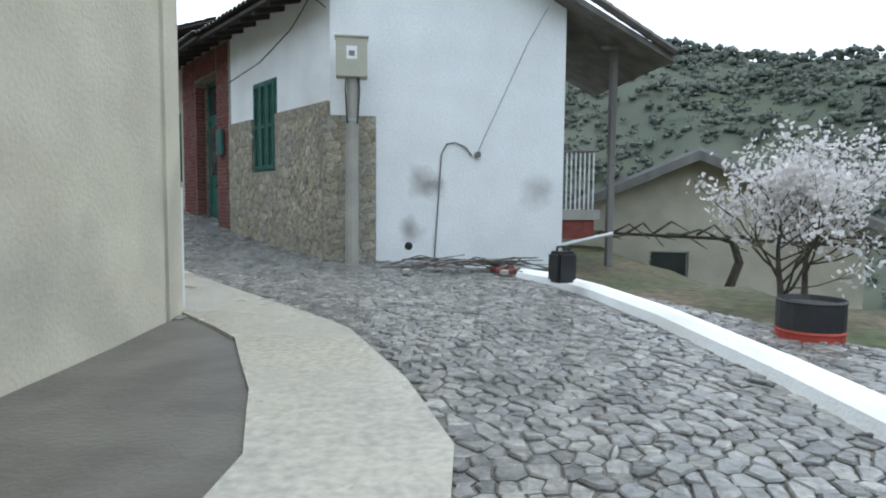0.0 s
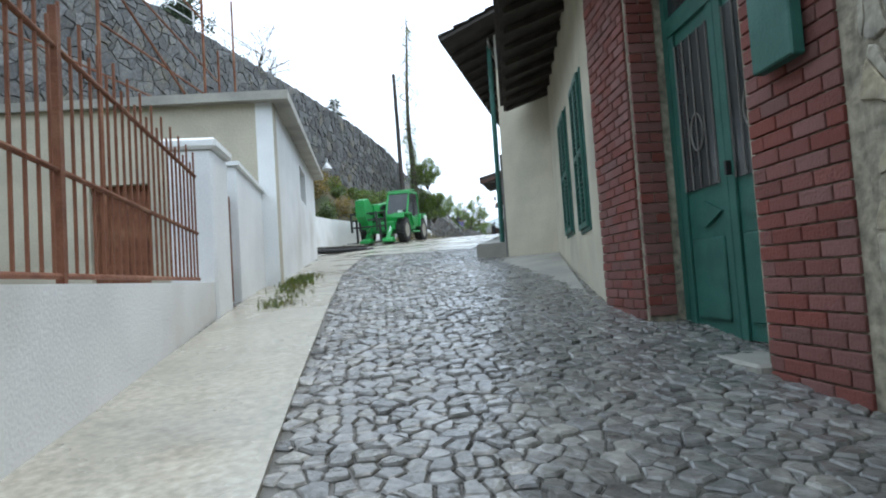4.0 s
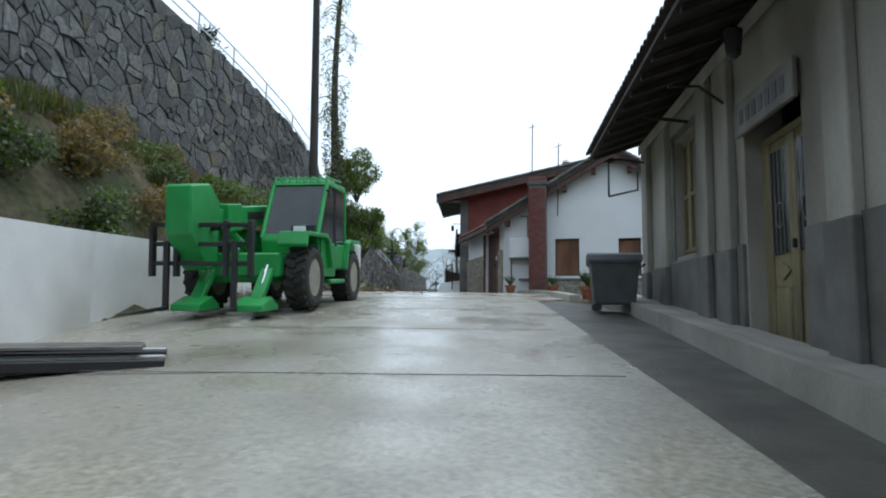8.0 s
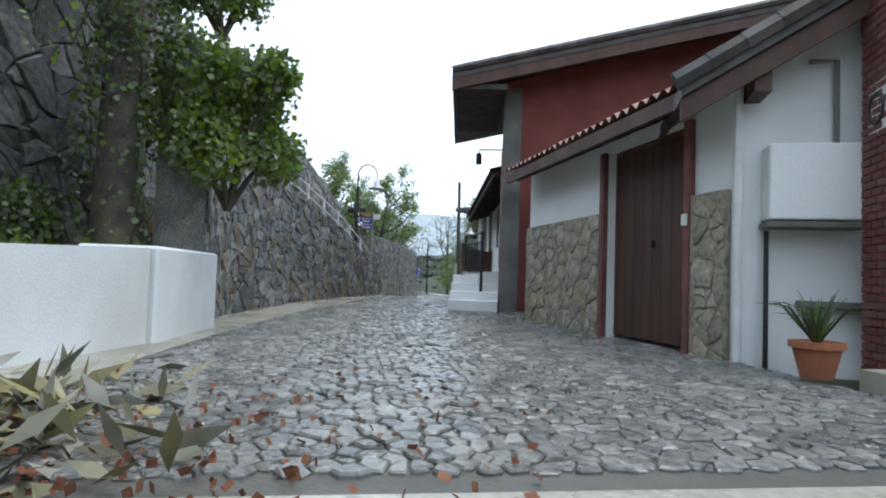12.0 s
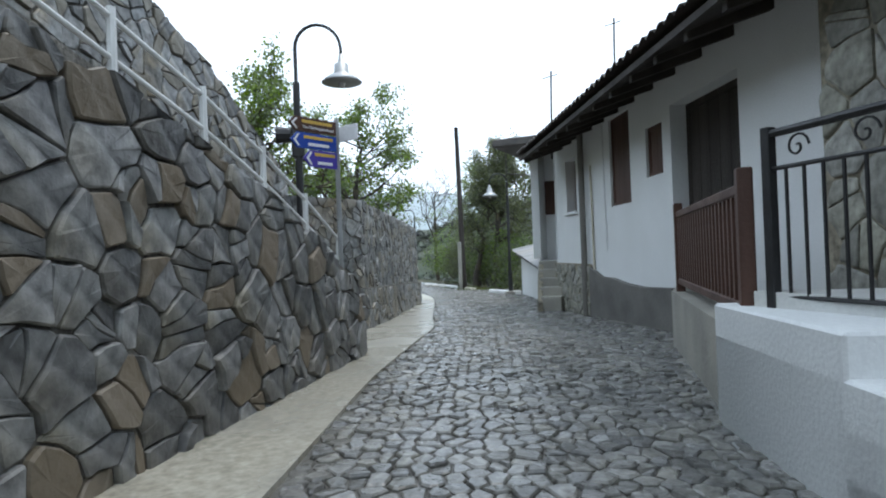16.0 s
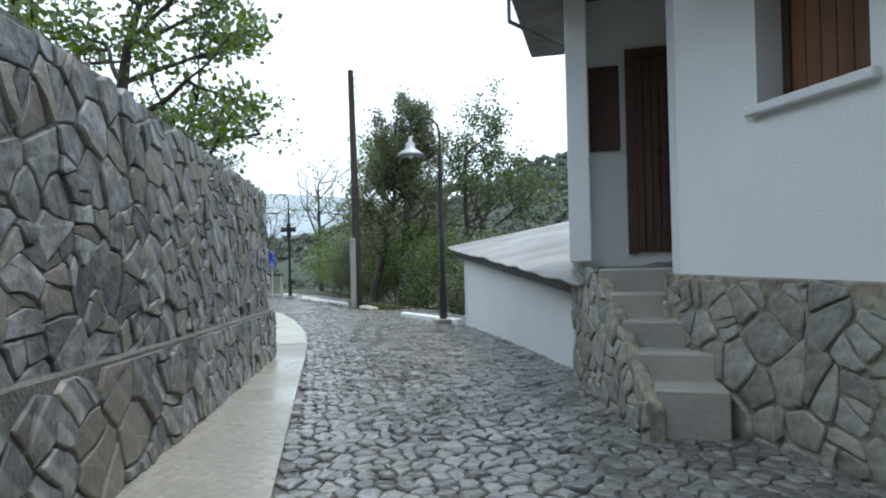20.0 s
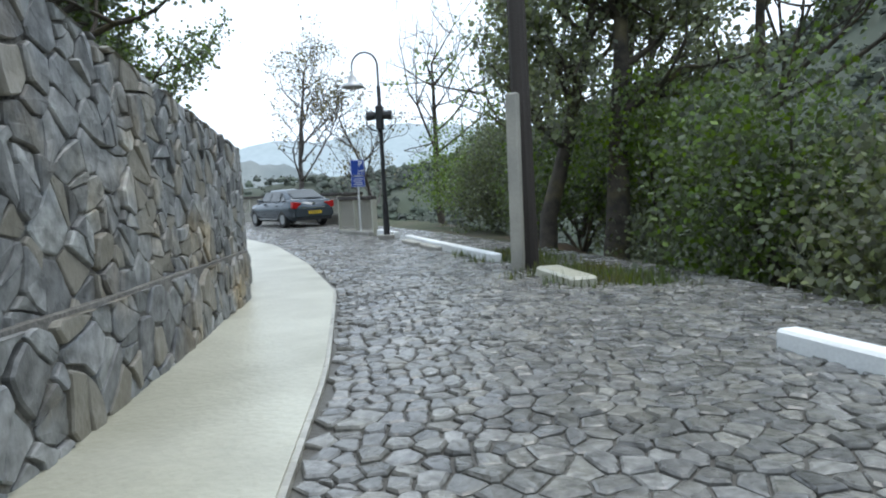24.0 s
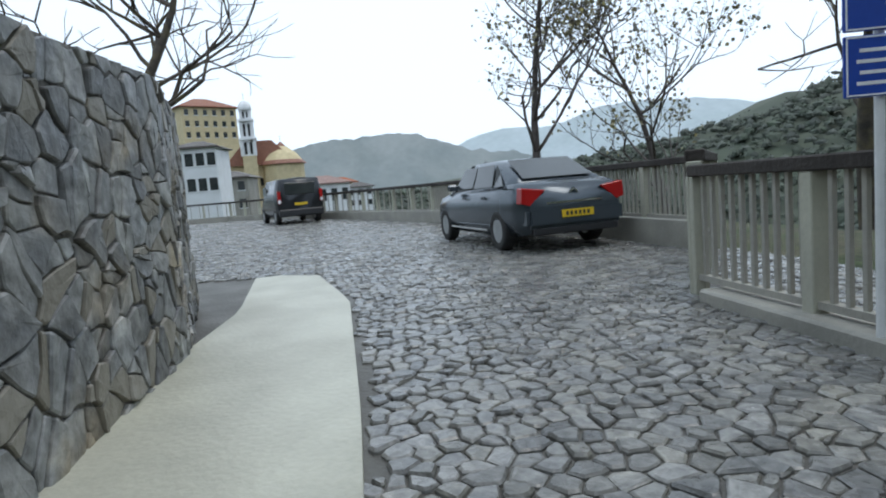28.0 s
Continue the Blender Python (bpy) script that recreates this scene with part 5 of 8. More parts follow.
my1, _ = facing(Y0, Y1)
part("vent", box(2.6, 2.8, -0.03, 0.0, 2.0, 2.25, 0.01), M["grey_wood"], yard, "grey vent cover", my1)
part("notice", box(3.0, 3.4, -0.012, 0.0, 1.25, 1.55), M["ink"], yard, "pale paper notice", my1)

# ---- trees and plants ----


class Shape:
    """Gathers many small pieces into one mesh."""

    def __init__(self):
        self.v, self.f = [], []

    def tube(self, pts, r0, r1, n=6):
        pts = [np.array(p, float) for p in pts]
        base = len(self.v)
        for i, p in enumerate(pts):
            d = pts[min(i + 1, len(pts) - 1)] - pts[max(i - 1, 0)]
            d /= np.linalg.norm(d) + 1e-9
            a = np.cross(d, (0.3, 0.9, 0.1) if abs(d[2]) > 0.8 else (0, 0, 1))
            a /= np.linalg.norm(a) + 1e-9
            c = np.cross(d, a)
            r = r0 + (r1 - r0) * i / max(1, len(pts) - 1)
            for k in range(n):
                t = 2 * math.pi * k / n
                self.v.append(tuple(p + r * (math.cos(t) * a + math.sin(t) * c)))
        for i in range(len(pts) - 1):
            for k in range(n):
                self.f.append((base + i * n + k, base + i * n + (k + 1) % n, base + (i + 1) * n + (k + 1) % n, base + (i + 1) * n + k))

    def leaves(self, points, size, seed, droop=0.3, narrow=0.45):
        """A pointed leaf at every point, turned at random."""
        r = np.random.default_rng(seed)
        p = np.array(points, float)
        n = len(p)
        d = r.normal(size=(n, 3)) - (0, 0, droop)
        s = np.cross(d, r.normal(size=(n, 3)))
        ln = size * r.uniform(0.6, 1.35, (n, 1))
        d = d / (np.linalg.norm(d, axis=1, keepdims=True) + 1e-9) * ln
        s = s / (np.linalg.norm(s, axis=1, keepdims=True) + 1e-9) * ln * narrow
        b = len(self.v)
        self.v += np.stack([p, p + d * 0.5 + s, p + d, p + d * 0.5 - s], 1).reshape(-1, 3).tolist()
        self.f += (b + np.arange(4 * n).reshape(-1, 4)).tolist()

    def mesh(self, name, material, smooth=False):
        return mesh(name, self.v, self.f, material, smooth)


def branch(sh, p, d, length, r, level, rng, tips, bend=0.25, split=3, up=0.15, nmin=4):
    """A limb that wanders, tapers and forks; the thin ends are noted in tips."""
    pts = [np.array(p, float)]
    d = np.array(d, float)
    n = 5
    for _ in range(n):
        d = d + np.array([rng.gauss(0, bend), rng.gauss(0, bend), rng.gauss(0, bend) + up]) * 0.4
        d /= np.linalg.norm(d)
        pts.append(pts[-1] + d * length / n)
    sh.tube(pts, r, r * 0.6, max(nmin, 8 - 2 * (3 - level)) if level > 0 else 3)
    if level == 0:
        tips += [(pts[k], d) for k in (2, 3, 4, 5)]
        return
    for k in range(split):
        at = pts[rng.randint(2, n)] if k else pts[n]
        e = d * rng.uniform(0.5, 1.0) + np.array([rng.gauss(0, 0.75), rng.gauss(0, 0.75), rng.gauss(0.1, 0.45)])
        e /= np.linalg.norm(e)
        branch(sh, at, e, length * rng.uniform(0.55, 0.8), r * rng.uniform(0.45, 0.62), level - 1, rng, tips, bend, split, up, nmin)


def tree(name, at, height, label, seed, leaf=None, count=0, size=0.12, trunk_r=0.16, levels=3, split=3, lean=(0, 0, 1), first=0.35, up=0.15, spread=0.35, bark="bark", narrow=0.45, category="tree"):
    """A tree: trunk with limbs, and a crown of single leaves round the thin ends."""
    rng = random.Random(seed)
    ob = thing(name, Matrix.Translation(at), label, category)
    sh, tips = Shape(), []
    d = np.array(lean, float)
    d /= np.linalg.norm(d)
    pts = [np.zeros(3)]
    n = 8
    for k in range(n):
        d = d + np.array([rng.gauss(0, 0.07), rng.gauss(0, 0.07), 0.05])
        d /= np.linalg.norm(d)
        pts.append(pts[-1] + d * height * 0.8 / n)
    sh.tube([pts[0] - (0, 0, 0.6)] + pts, trunk_r * 1.25, trunk_r * 0.3, 9)
    for k in range(n + 1):
        f = k / n
        if f < first:
            continue
        for _ in range(2 if k < n else 3):
            a = rng.uniform(0, 6.28)
            e = (math.cos(a), math.sin(a), rng.uniform(0.2, 1.0))
            branch(sh, pts[k], np.array(e) / np.linalg.norm(e), height * spread * (1.15 - 0.6 * f) * rng.uniform(0.7, 1.1), trunk_r * 0.42 * (1.2 - f * 0.7), levels - 1, rng, tips, up=up, split=split)
    part("trunk", sh.mesh("trunk", M[bark], True), None, ob)
    if leaf and count:
        lf = Shape()
        g = np.random.default_rng(seed)
        ends = np.array([p for p, _d in tips])
        lf.leaves(ends[g.integers(0, len(ends), count)] + g.normal(0, size * 1.6, (count, 3)), size, seed, narrow=narrow)
        tagged(part("crown", lf.mesh("crown", M[leaf]), None, ob), kind="stuff")
    return ob


def bush(name, at, r, label, seed, leaf, count, size, category="bush", flat=0.8, stems=True):
    """A shrub: stems and leaves in uneven lobes."""
    rng = random.Random(seed)
    ob = thing(name, Matrix.Translation(at), label, category)
    lobes = [(np.array([rng.uniform(-0.6, 0.6) * r, rng.uniform(-0.6, 0.6) * r, rng.uniform(0.25, 1.0) * r * flat]), rng.uniform(0.3, 0.55) * r) for _ in range(9)]
    lf = Shape()
    g = np.random.default_rng(seed)
    pick = g.integers(0, len(lobes), count)
    u = g.normal(size=(count, 3))
    u /= np.linalg.norm(u, axis=1, keepdims=True)
    lf.leaves(np.array([c for c, q in lobes])[pick] + u * np.array([q for c, q in lobes])[pick][:, None] * g.uniform(0.5, 1.1, (count, 1)), size, seed)
    tagged(part("foliage", lf.mesh("foliage", M[leaf]), None, ob), kind="stuff")
    if stems:
        for c, q in lobes[:5]:
            st = Shape()
            st.tube([(0, 0, -0.4), c * 0.5 + np.array([0, 0, -0.1]), c], 0.05, 0.015, 5)
            part("stem", st.mesh("stem", M["bark"]), None, ob)
    return ob


def gz(x, y):
    return ground_z(x, y)


# The tall tree at the wall corner: one straight trunk, short drooping twigs, ivy on its lower half.
rt = thing("roadside_tree", Matrix.Translation((-29.95, 43.6, 2.1)), "tall slim tree with hanging twigs and ivy on its trunk", "tree")
rng = random.Random(3)
tr, lf, ivy = Shape(), Shape(), Shape()
axis_at = lambda z: np.array([0.10 * math.sin(z * 0.5) + 0.012 * z, 0.08 * math.sin(z * 0.37 + 1), z])
tr.tube([axis_at(z) for z in np.linspace(-0.6, 16.5, 18)], 0.27, 0.035, 12)
ends = []
for k in range(74):
    z = 3.6 + 12.6 * (k / 74) ** 0.9
    a, ln = rng.uniform(0, 6.28), rng.uniform(0.5, 1.35) * (1.15 - 0.045 * z)
    out = np.array([math.cos(a), math.sin(a), 0.0])
    p0 = axis_at(z)
    way = [p0, p0 + out * ln * 0.45 + (0, 0, 0.22 * ln), p0 + out * ln * 0.85 + (0, 0, 0.05 * ln), p0 + out * ln * 1.05 - (0, 0, 0.4 * ln)]
    tr.tube(way, 0.03, 0.006, 5)
    for _ in range(5):
        f = rng.uniform(0.35, 1.0)
        q = way[1] + (way[3] - way[1]) * f
        e = q + np.array([rng.gauss(0, 0.16), rng.gauss(0, 0.16), -rng.uniform(0.1, 0.5)])
        tr.tube([q, (q + e) / 2 + (0, 0, 0.05), e], 0.008, 0.004, 3)
        ends += [q, e]
ends = np.array(ends)
gen = np.random.default_rng(3)
lf.leaves(ends[gen.integers(0, len(ends), 2600)] + gen.normal(0, 0.1, (2600, 3)), 0.075, 3)
zs, an = gen.uniform(0.4, 8.5, 5200) ** 1.0, gen.uniform(0, 6.28, 5200)
rr_ = 0.28 + 0.16 * gen.random(5200) + 0.14 * np.sin(zs * 1.7 + an)
keep = gen.random(5200) < np.interp(zs, [0.4, 2.0, 3.4, 8.5], [0.25, 0.3, 1.0, 0.35])
ivy.leaves(np.array([axis_at(z) + (math.cos(a) * r_, math.sin(a) * r_, 0) for z, a, r_ in zip(zs[keep], an[keep], rr_[keep])]), 0.08, 4)
part("trunk", tr.mesh("trunk", M["bark"], True), None, rt)
tagged(part("crown", lf.mesh("crown", M["leaf_light"]), None, rt), kind="stuff")
tagged(part("ivy", ivy.mesh("ivy", M["leaf"]), None, rt), kind="stuff")
bush("leafy_shrub", (-29.25, 44.85, 4.1), 1.0, "dense bright green shrub against the stone wall", 5, "leaf_light", 8500, 0.085, flat=1.5)
bush("leafy_shrub", (-29.9, 45.2, 6.6), 1.25, "green shrub leaning over the wall corner", 7, "leaf_light", 8000, 0.085, flat=1.2)
bush("leafy_shrub", (-30.9, 42.9, 3.0), 0.8, "low green shrub at the foot of the stone wall", 6, "leaf", 3000, 0.08)
tree("bare_tree", (-34.5, 33.0, gz(-34.5, 33.0)), 8, "bare grey tree above the terrace wall", 8, None, 0, trunk_r=0.15, levels=4, split=3, first=0.3)
tree("bare_tree", (-33.0, 24.0, gz(-33.0, 24.0)), 8, "bare grey tree above the terrace wall", 9, None, 0, trunk_r=0.15, levels=4, split=3, first=0.3)
for k, (x, y, h) in enumerate(((-33.2, 39.5, 6.5), (-38, 31, 7.5), (-41, 42, 6.0), (-36, 21, 7))):
    rng = random.Random(40 + k)
    pine = thing("pine_tree", Matrix.Translation((x, y, gz(x, y))), "dark green pine tree on the terrace", "tree", "pines on the hillside")
    tr, lf = Shape(), Shape()
    tr.tube([(0, 0, -0.5), (0.1, 0, h * 0.5), (0, 0.1, h)], 0.16, 0.03, 7)
    for i in range(46):
        z = h * (0.2 + 0.8 * i / 46)
        a, ln = i * 2.4, (h - z) * 0.34 * rng.uniform(0.6, 1.25) + 0.25
        e = np.array([math.cos(a) * ln, math.sin(a) * ln, ln * 0.15])
        tr.tube([(0.05, 0, z), np.array([0.05, 0, z]) + e], 0.035, 0.01, 4)
        g = np.random.default_rng(i)
        lf.leaves(np.array([0.05, 0, z]) + e * g.uniform(0.25, 1.05, (60, 1)) + g.normal(0, 0.1, (60, 3)), 0.22, i, -0.2, 0.12)
    part("trunk", tr.mesh("trunk", M["bark"], True), None, pine)
    tagged(part("crown", lf.mesh("crown", M["pine"]), None, pine), kind="stuff")
tree("spring_tree", (-40.6, 64.6, gz(-40.6, 64.6)), 5.5, "fresh green feathery tree above the stone wall", 12, "leaf_light", 11000, 0.08, 0.14, 3, 3, lean=(0.3, 0.1, 1), first=0.2, spread=0.36)
tree("spring_tree", (-39.9, 60.6, gz(-39.9, 60.6)), 3.8, "fresh green feathery tree above the stone wall", 13, "leaf_light", 6000, 0.08, 0.12, 3, 3, first=0.2, spread=0.36)
tree("evergreen_tree", (-52.5, 78.6, gz(-52.5, 78.6)), 5.5, "dark evergreen tree above the stone wall", 14, "leaf", 16000, 0.085, 0.16, 3, 3, first=0.15, spread=0.36)
tree("evergreen_tree", (-48.5, 75.0, gz(-48.5, 75.0)), 5.0, "dark evergreen tree above the stone wall", 15, "leaf", 12000, 0.085, 0.16, 3, 3, first=0.15, spread=0.36)
tree("bare_tree", (-62.5, 84.2, gz(-62.5, 84.2)), 7, "bare branching tree above the wall end", 16, None, 0, trunk_r=0.16, levels=4, split=3, first=0.25, lean=(0.3, 0.3, 1))
VAL = lambda x, y: (x, y, gz(x, y))
tree("valley_tree", (-41.6, 81.0, gz(-41.6, 81.0)), 9.6 - gz(-41.6, 81.0), "tall grey-green tree growing from the valley slope", 21, "leaf_olive", 12000, 0.1, 0.2, 3, 3, first=0.35, spread=0.2, up=0.25)
tree("valley_tree", (-42.9, 81.2, gz(-42.9, 81.2)), 8.0 - gz(-42.9, 81.2), "grey-green tree growing from the valley slope", 22, "leaf_olive", 9000, 0.1, 0.16, 3, 3, first=0.3, spread=0.22, up=0.25)
for k, (x, y, r, lf) in enumerate(((-39.0, 78.6, 2.0, "leaf"), (-37.2, 76.6, 2.2, "leaf_olive"), (-35.4, 75.0, 2.0, "leaf_olive"), (-35.0, 73.2, 2.0, "leaf"), (-37.0, 78.4, 2.8, "leaf_olive"),
                                  (-40.9, 81.6, 2.0, "leaf_light"), (-42.8, 83.6, 2.1, "leaf"), (-45.0, 87.0, 2.1, "leaf_olive"), (-43.0, 84.5, 2.8, "leaf"), (-40.8, 82.8, 2.8, "leaf_olive"), (-48.0, 89.5, 2.2, "leaf_light"), (-45.2, 87.8, 2.6, "leaf_olive"))):
    bush("valley_bush", (x, y, gz(x, y) + 0.4 + 0.3 * (k % 3)), r, "dense wet bush on the slope below the lane", 60 + k, lf, 9000, 0.085, flat=1.15 if r < 2.5 else 0.8)
tree("valley_tree", VAL(-44.8, 86.6), 8.5, "feathery young tree with yellow-green leaves", 24, "leaf_light", 5200, 0.1, 0.13, 3, 3, first=0.3, spread=0.32, up=0.25)
tree("valley_tree", VAL(-42.0, 84.6), 9.0, "feathery young tree with grey-green leaves", 25, "leaf_olive", 5200, 0.11, 0.13, 3, 3, first=0.3, spread=0.32, up=0.25)
tree("valley_tree", VAL(-39.6, 82.0), 9.0, "dark leafy tree beside the pole", 26, "leaf", 6500, 0.11, 0.15, 3, 3, first=0.3, spread=0.32, up=0.25)
for k, (x, y) in enumerate(((-31.5, 27.5), (-35.5, 25.0), (-38.0, 35.5))):
    tree("evergreen_tree", VAL(x, y), 4.5 + k, "dark evergreen tree above the terrace wall", 140 + k, "pine", 6000, 0.12, 0.14, 3, 3, first=0.25, spread=0.3)
tree("bare_tree", VAL(-46.0, 90.5), 8.5, "bare grey tree with a few new leaves", 31, "leaf_light", 900, 0.1, 0.15, 4, 3, first=0.3, spread=0.34)
tree("bare_tree", (-61.0, 96.5, gz(-61.0, 96.5)), 10.0, "bare tree with reddish seed clusters", 32, "deadleaf", 2200, 0.12, 0.14, 4, 3, first=0.25, spread=0.27, up=0.3, bark="twig")
tree("bare_tree", (-58.0, 99.5, gz(-58.0, 99.5)), 9.0, "bare tree with reddish seed clusters", 33, "deadleaf", 1800, 0.12, 0.12, 4, 3, first=0.25, spread=0.3, up=0.3, bark="twig")
tree("bare_tree", (-51.5, 94.5, gz(-51.5, 94.5)), 9.5, "bare branching tree beyond the fence", 34, None, 0, trunk_r=0.17, levels=4, split=3, first=0.35, spread=0.36)
tree("blossom_tree", (7.4, 7.6, gz(7.4, 7.6) - 0.1), 1.5, "small tree full of white spring blossom", 41, "blossom", 2100, 0.055, 0.045, 3, 3, first=0.15, spread=0.6, narrow=0.8, up=0.35)
tree("blossom_tree", (8.6, 9.4, gz(8.6, 9.4) - 0.1), 1.8, "small tree full of white spring blossom", 42, "blossom", 2100, 0.055, 0.045, 3, 3, first=0.15, spread=0.6, narrow=0.8, up=0.35)

# Grass and weeds on the slopes.
rng = random.Random(7)


def tufts(name, label, spots, material, blades, length, seed):
    r = random.Random(seed)
    sh = Shape()
    for x, y, z in spots:
        for _ in range(blades):
            a, t = r.uniform(0, 6.28), r.uniform(0.1, 0.6)
            ln = length * r.uniform(0.5, 1.3)
            bx, by = x + r.gauss(0, 0.12), y + r.gauss(0, 0.12)
            w = 0.012 + 0.01 * r.random()
            k = len(sh.v)
            dx, dy = math.cos(a), math.sin(a)
            sh.v += [(bx - dy * w, by + dx * w, z - 0.03), (bx + dy * w, by - dx * w, z - 0.03), (bx + dx * ln * t, by + dy * ln * t, z + ln)]
            sh.f.append((k, k + 1, k + 2))
    ob = new(name, sh.mesh(name, M[material]))
    return tagged(ob, label, "grass", kind="stuff")


def scatter(n, s0, s1, d0, d1, seed):
    r = random.Random(seed)
    out = []
    for _ in range(n):
        s, d = r.uniform(s0, s1), r.uniform(d0, d1)
        p, nr = along(s)
        x, y = p[0] + nr[0] * d, p[1] + nr[1] * d
        out.append((x, y, ground_z(x, y)))
    return out


tufts("grass", "wet green grass and weeds on the bank", [(x, y, z + 0.1) for x, y, z in scatter(2600, 26, 62, 6.8, 11.5, 71)], "grass", 26, 0.3, 1)
tufts("grass", "dry straw-coloured grass on the bank", [(x, y, z + 0.1) for x, y, z in scatter(1300, 22, 60, 7.2, 18, 72)], "drygrass", 24, 0.36, 2)
tufts("grass", "yellow-green grass above the stone wall", scatter(1500, 62, 100, 2.9, 9, 73), "drygrass", 24, 0.36, 3)
tufts("grass", "green weeds above the stone wall", scatter(900, 58, 104, 2.9, 8, 74), "grass", 24, 0.3, 4)
tufts("grass", "green verge weeds beside the kerb", [(x + rng.gauss(0, 0.3), y + rng.gauss(0, 0.25), rz(x, y) - 0.05) for x, y in [(-41.6, 77.7), (-42.6, 79.0), (-40.9, 76.9), (-43.4, 79.9)] for _ in range(45)], "grass", 22, 0.14, 5)
tufts("grass", "grass strip at the foot of the white house", [(Wp(u)[0] + 0.22 + rng.gauss(0, 0.07), Wp(u)[1] + 0.22 + rng.gauss(0, 0.07), rz(*Wp(u)) - 0.03) for u in np.linspace(-1.3, 3.5, 90)], "grass", 16, 0.1, 6)
for k, (s, d, r, lf) in enumerate(((31, 8.4, 1.2, "leaf_light"), (35, 8.8, 1.3, "leaf_light"), (39, 9.2, 1.2, "leaf_light"), (43, 9.0, 1.1, "leaf_light"), (33, 9.0, 0.9, "leaf_light"), (37, 8.6, 1.0, "leaf"), (41, 8.4, 1.0, "leaf_light"), (45, 8.2, 1.0, "leaf"), (49, 7.4, 1.0, "leaf_light"), (29, 10, 1.1, "leaf"), (47, 9.6, 1.1, "leaf"))):
    p, nr = along(s)
    x, y = p[0] + nr[0] * d, p[1] + nr[1] * d
    bush("bank_shrub", (x, y, ground_z(x, y) - 0.1), r, "low green shrub on the grassy bank", 90 + k, lf, 3000, 0.08, stems=False)

for k, (x, y) in enumerate(((-22.8, 26.8), (-23.6, 28.6), (-24.6, 30.4), (-25.4, 32.4), (-26.3, 34.6), (-24.2, 27.4), (-25.0, 29.2), (-25.9, 31.2), (-26.8, 33.4), (-27.6, 36.0))):
    bush("bank_shrub", (x, y, ground_z(x, y) - 0.1), 0.65 + 0.11 * (k % 4), "dark green shrub on the bank below the terrace wall", 800 + k, ("leaf", "leaf_light", "leaf", "drygrass")[k % 4], 2600, 0.075, stems=False)

# Green growth along the foot of the upper wall.
for i in range(len(STONE_U) - 1):
    (x0, y0), (x1, y1) = STONE_U[i][:2], STONE_U[i + 1][:2]
    ln = math.hypot(x1 - x0, y1 - y0)
    for k in range(max(1, int(ln / 1.7))):
        f = (k + rng.random()) / max(1, int(ln / 1.7))
        off = rng.uniform(0.5, 2.0)
        x, y = x0 + f * (x1 - x0) + off * (y1 - y0) / ln, y0 + f * (y1 - y0) - off * (x1 - x0) / ln
        bush("bank_shrub", (x, y, ground_z(x, y) - 0.15), rng.uniform(0.6, 1.1), "bright green shrub at the foot of the stone wall", 300 + 20 * i + k, ("leaf_light", "leaf", "leaf_light", "drygrass")[(i + k) % 4], 2600, 0.075, stems=False)

for k, (x, y, r, lf) in enumerate(((-37.6, 50.6, 1.4, "drygrass"), (-38.3, 52.8, 1.5, "leaf_light"), (-39.0, 55.0, 1.4, "drygrass"), (-39.9, 57.0, 1.4, "leaf_light"), (-40.6, 59.0, 1.2, "drygrass"), (-36.6, 48.0, 1.4, "leaf_light"))):
    bush("bank_shrub", (x, y, ground_z(x, y) + 0.1), r, "yellow-green scrub on the bank above the ramp wall", 700 + k, lf, 5200, 0.08, stems=False, flat=1.1)

# Woods on the far slope.
r9 = random.Random(77)
wood, tops, near_tops = Shape(), [], []
ico = [(0.0, 0.0, 1.0), (0.85, 0.0, 0.35), (0.26, 0.8, 0.4), (-0.68, 0.5, 0.3), (-0.7, -0.5, 0.4), (0.25, -0.82, 0.3), (0.6, 0.55, -0.4), (-0.3, 0.8, -0.4), (-0.9, 0.0, -0.35), (-0.25, -0.8, -0.4), (0.6, -0.6, -0.35)]
icf = [(0, 1, 2), (0, 2, 3), (0, 3, 4), (0, 4, 5), (0, 5, 1), (1, 6, 2), (2, 6, 7), (2, 7, 3), (3, 7, 8), (3, 8, 4), (4, 8, 9), (4, 9, 5), (5, 9, 10), (5, 10, 1), (1, 10, 6)]
made = 0
while made < 20000:
    a, q = r9.uniform(-0.6, 2.6), r9.uniform(55, 420)
    x, y = -20 + q * math.cos(a), 40 + q * math.sin(a)
    s, d, z = nearest(x, y)
    if d > -45:
        continue
    z = ground_z(x, y)
    if noise.noise((x * 0.02, y * 0.02, 5)) + r9.uniform(-0.3, 0.7) < 0.0:
        continue
    made += 1
    w, h = 1.0 * r9.uniform(0.6, 1.0) + q * r9.uniform(0.002, 0.0055), r9.uniform(0.6, 1.1)
    k = len(wood.v)
    for vx, vy, vz in ico:
        j = r9.uniform(0.65, 1.3)
        wood.v.append((x + vx * w * j, y + vy * w * j, z + w * h * (0.6 + vz * j)))
    wood.f += [(k + i, k + j, k + l) for i, j, l in icf]
    for _ in range(12 if q < 160 else 7):
        a2, e2 = r9.uniform(0, 6.28), r9.uniform(-0.2, 1.2)
        (near_tops if q < 160 else tops).append((x + math.cos(a2) * math.cos(e2) * w * 1.15, y + math.sin(a2) * math.cos(e2) * w * 1.15, z + w * h * (0.6 + 1.15 * math.sin(e2))))
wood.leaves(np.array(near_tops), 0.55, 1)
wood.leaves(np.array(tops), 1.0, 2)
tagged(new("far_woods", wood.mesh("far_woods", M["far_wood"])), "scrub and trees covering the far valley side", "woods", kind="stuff")

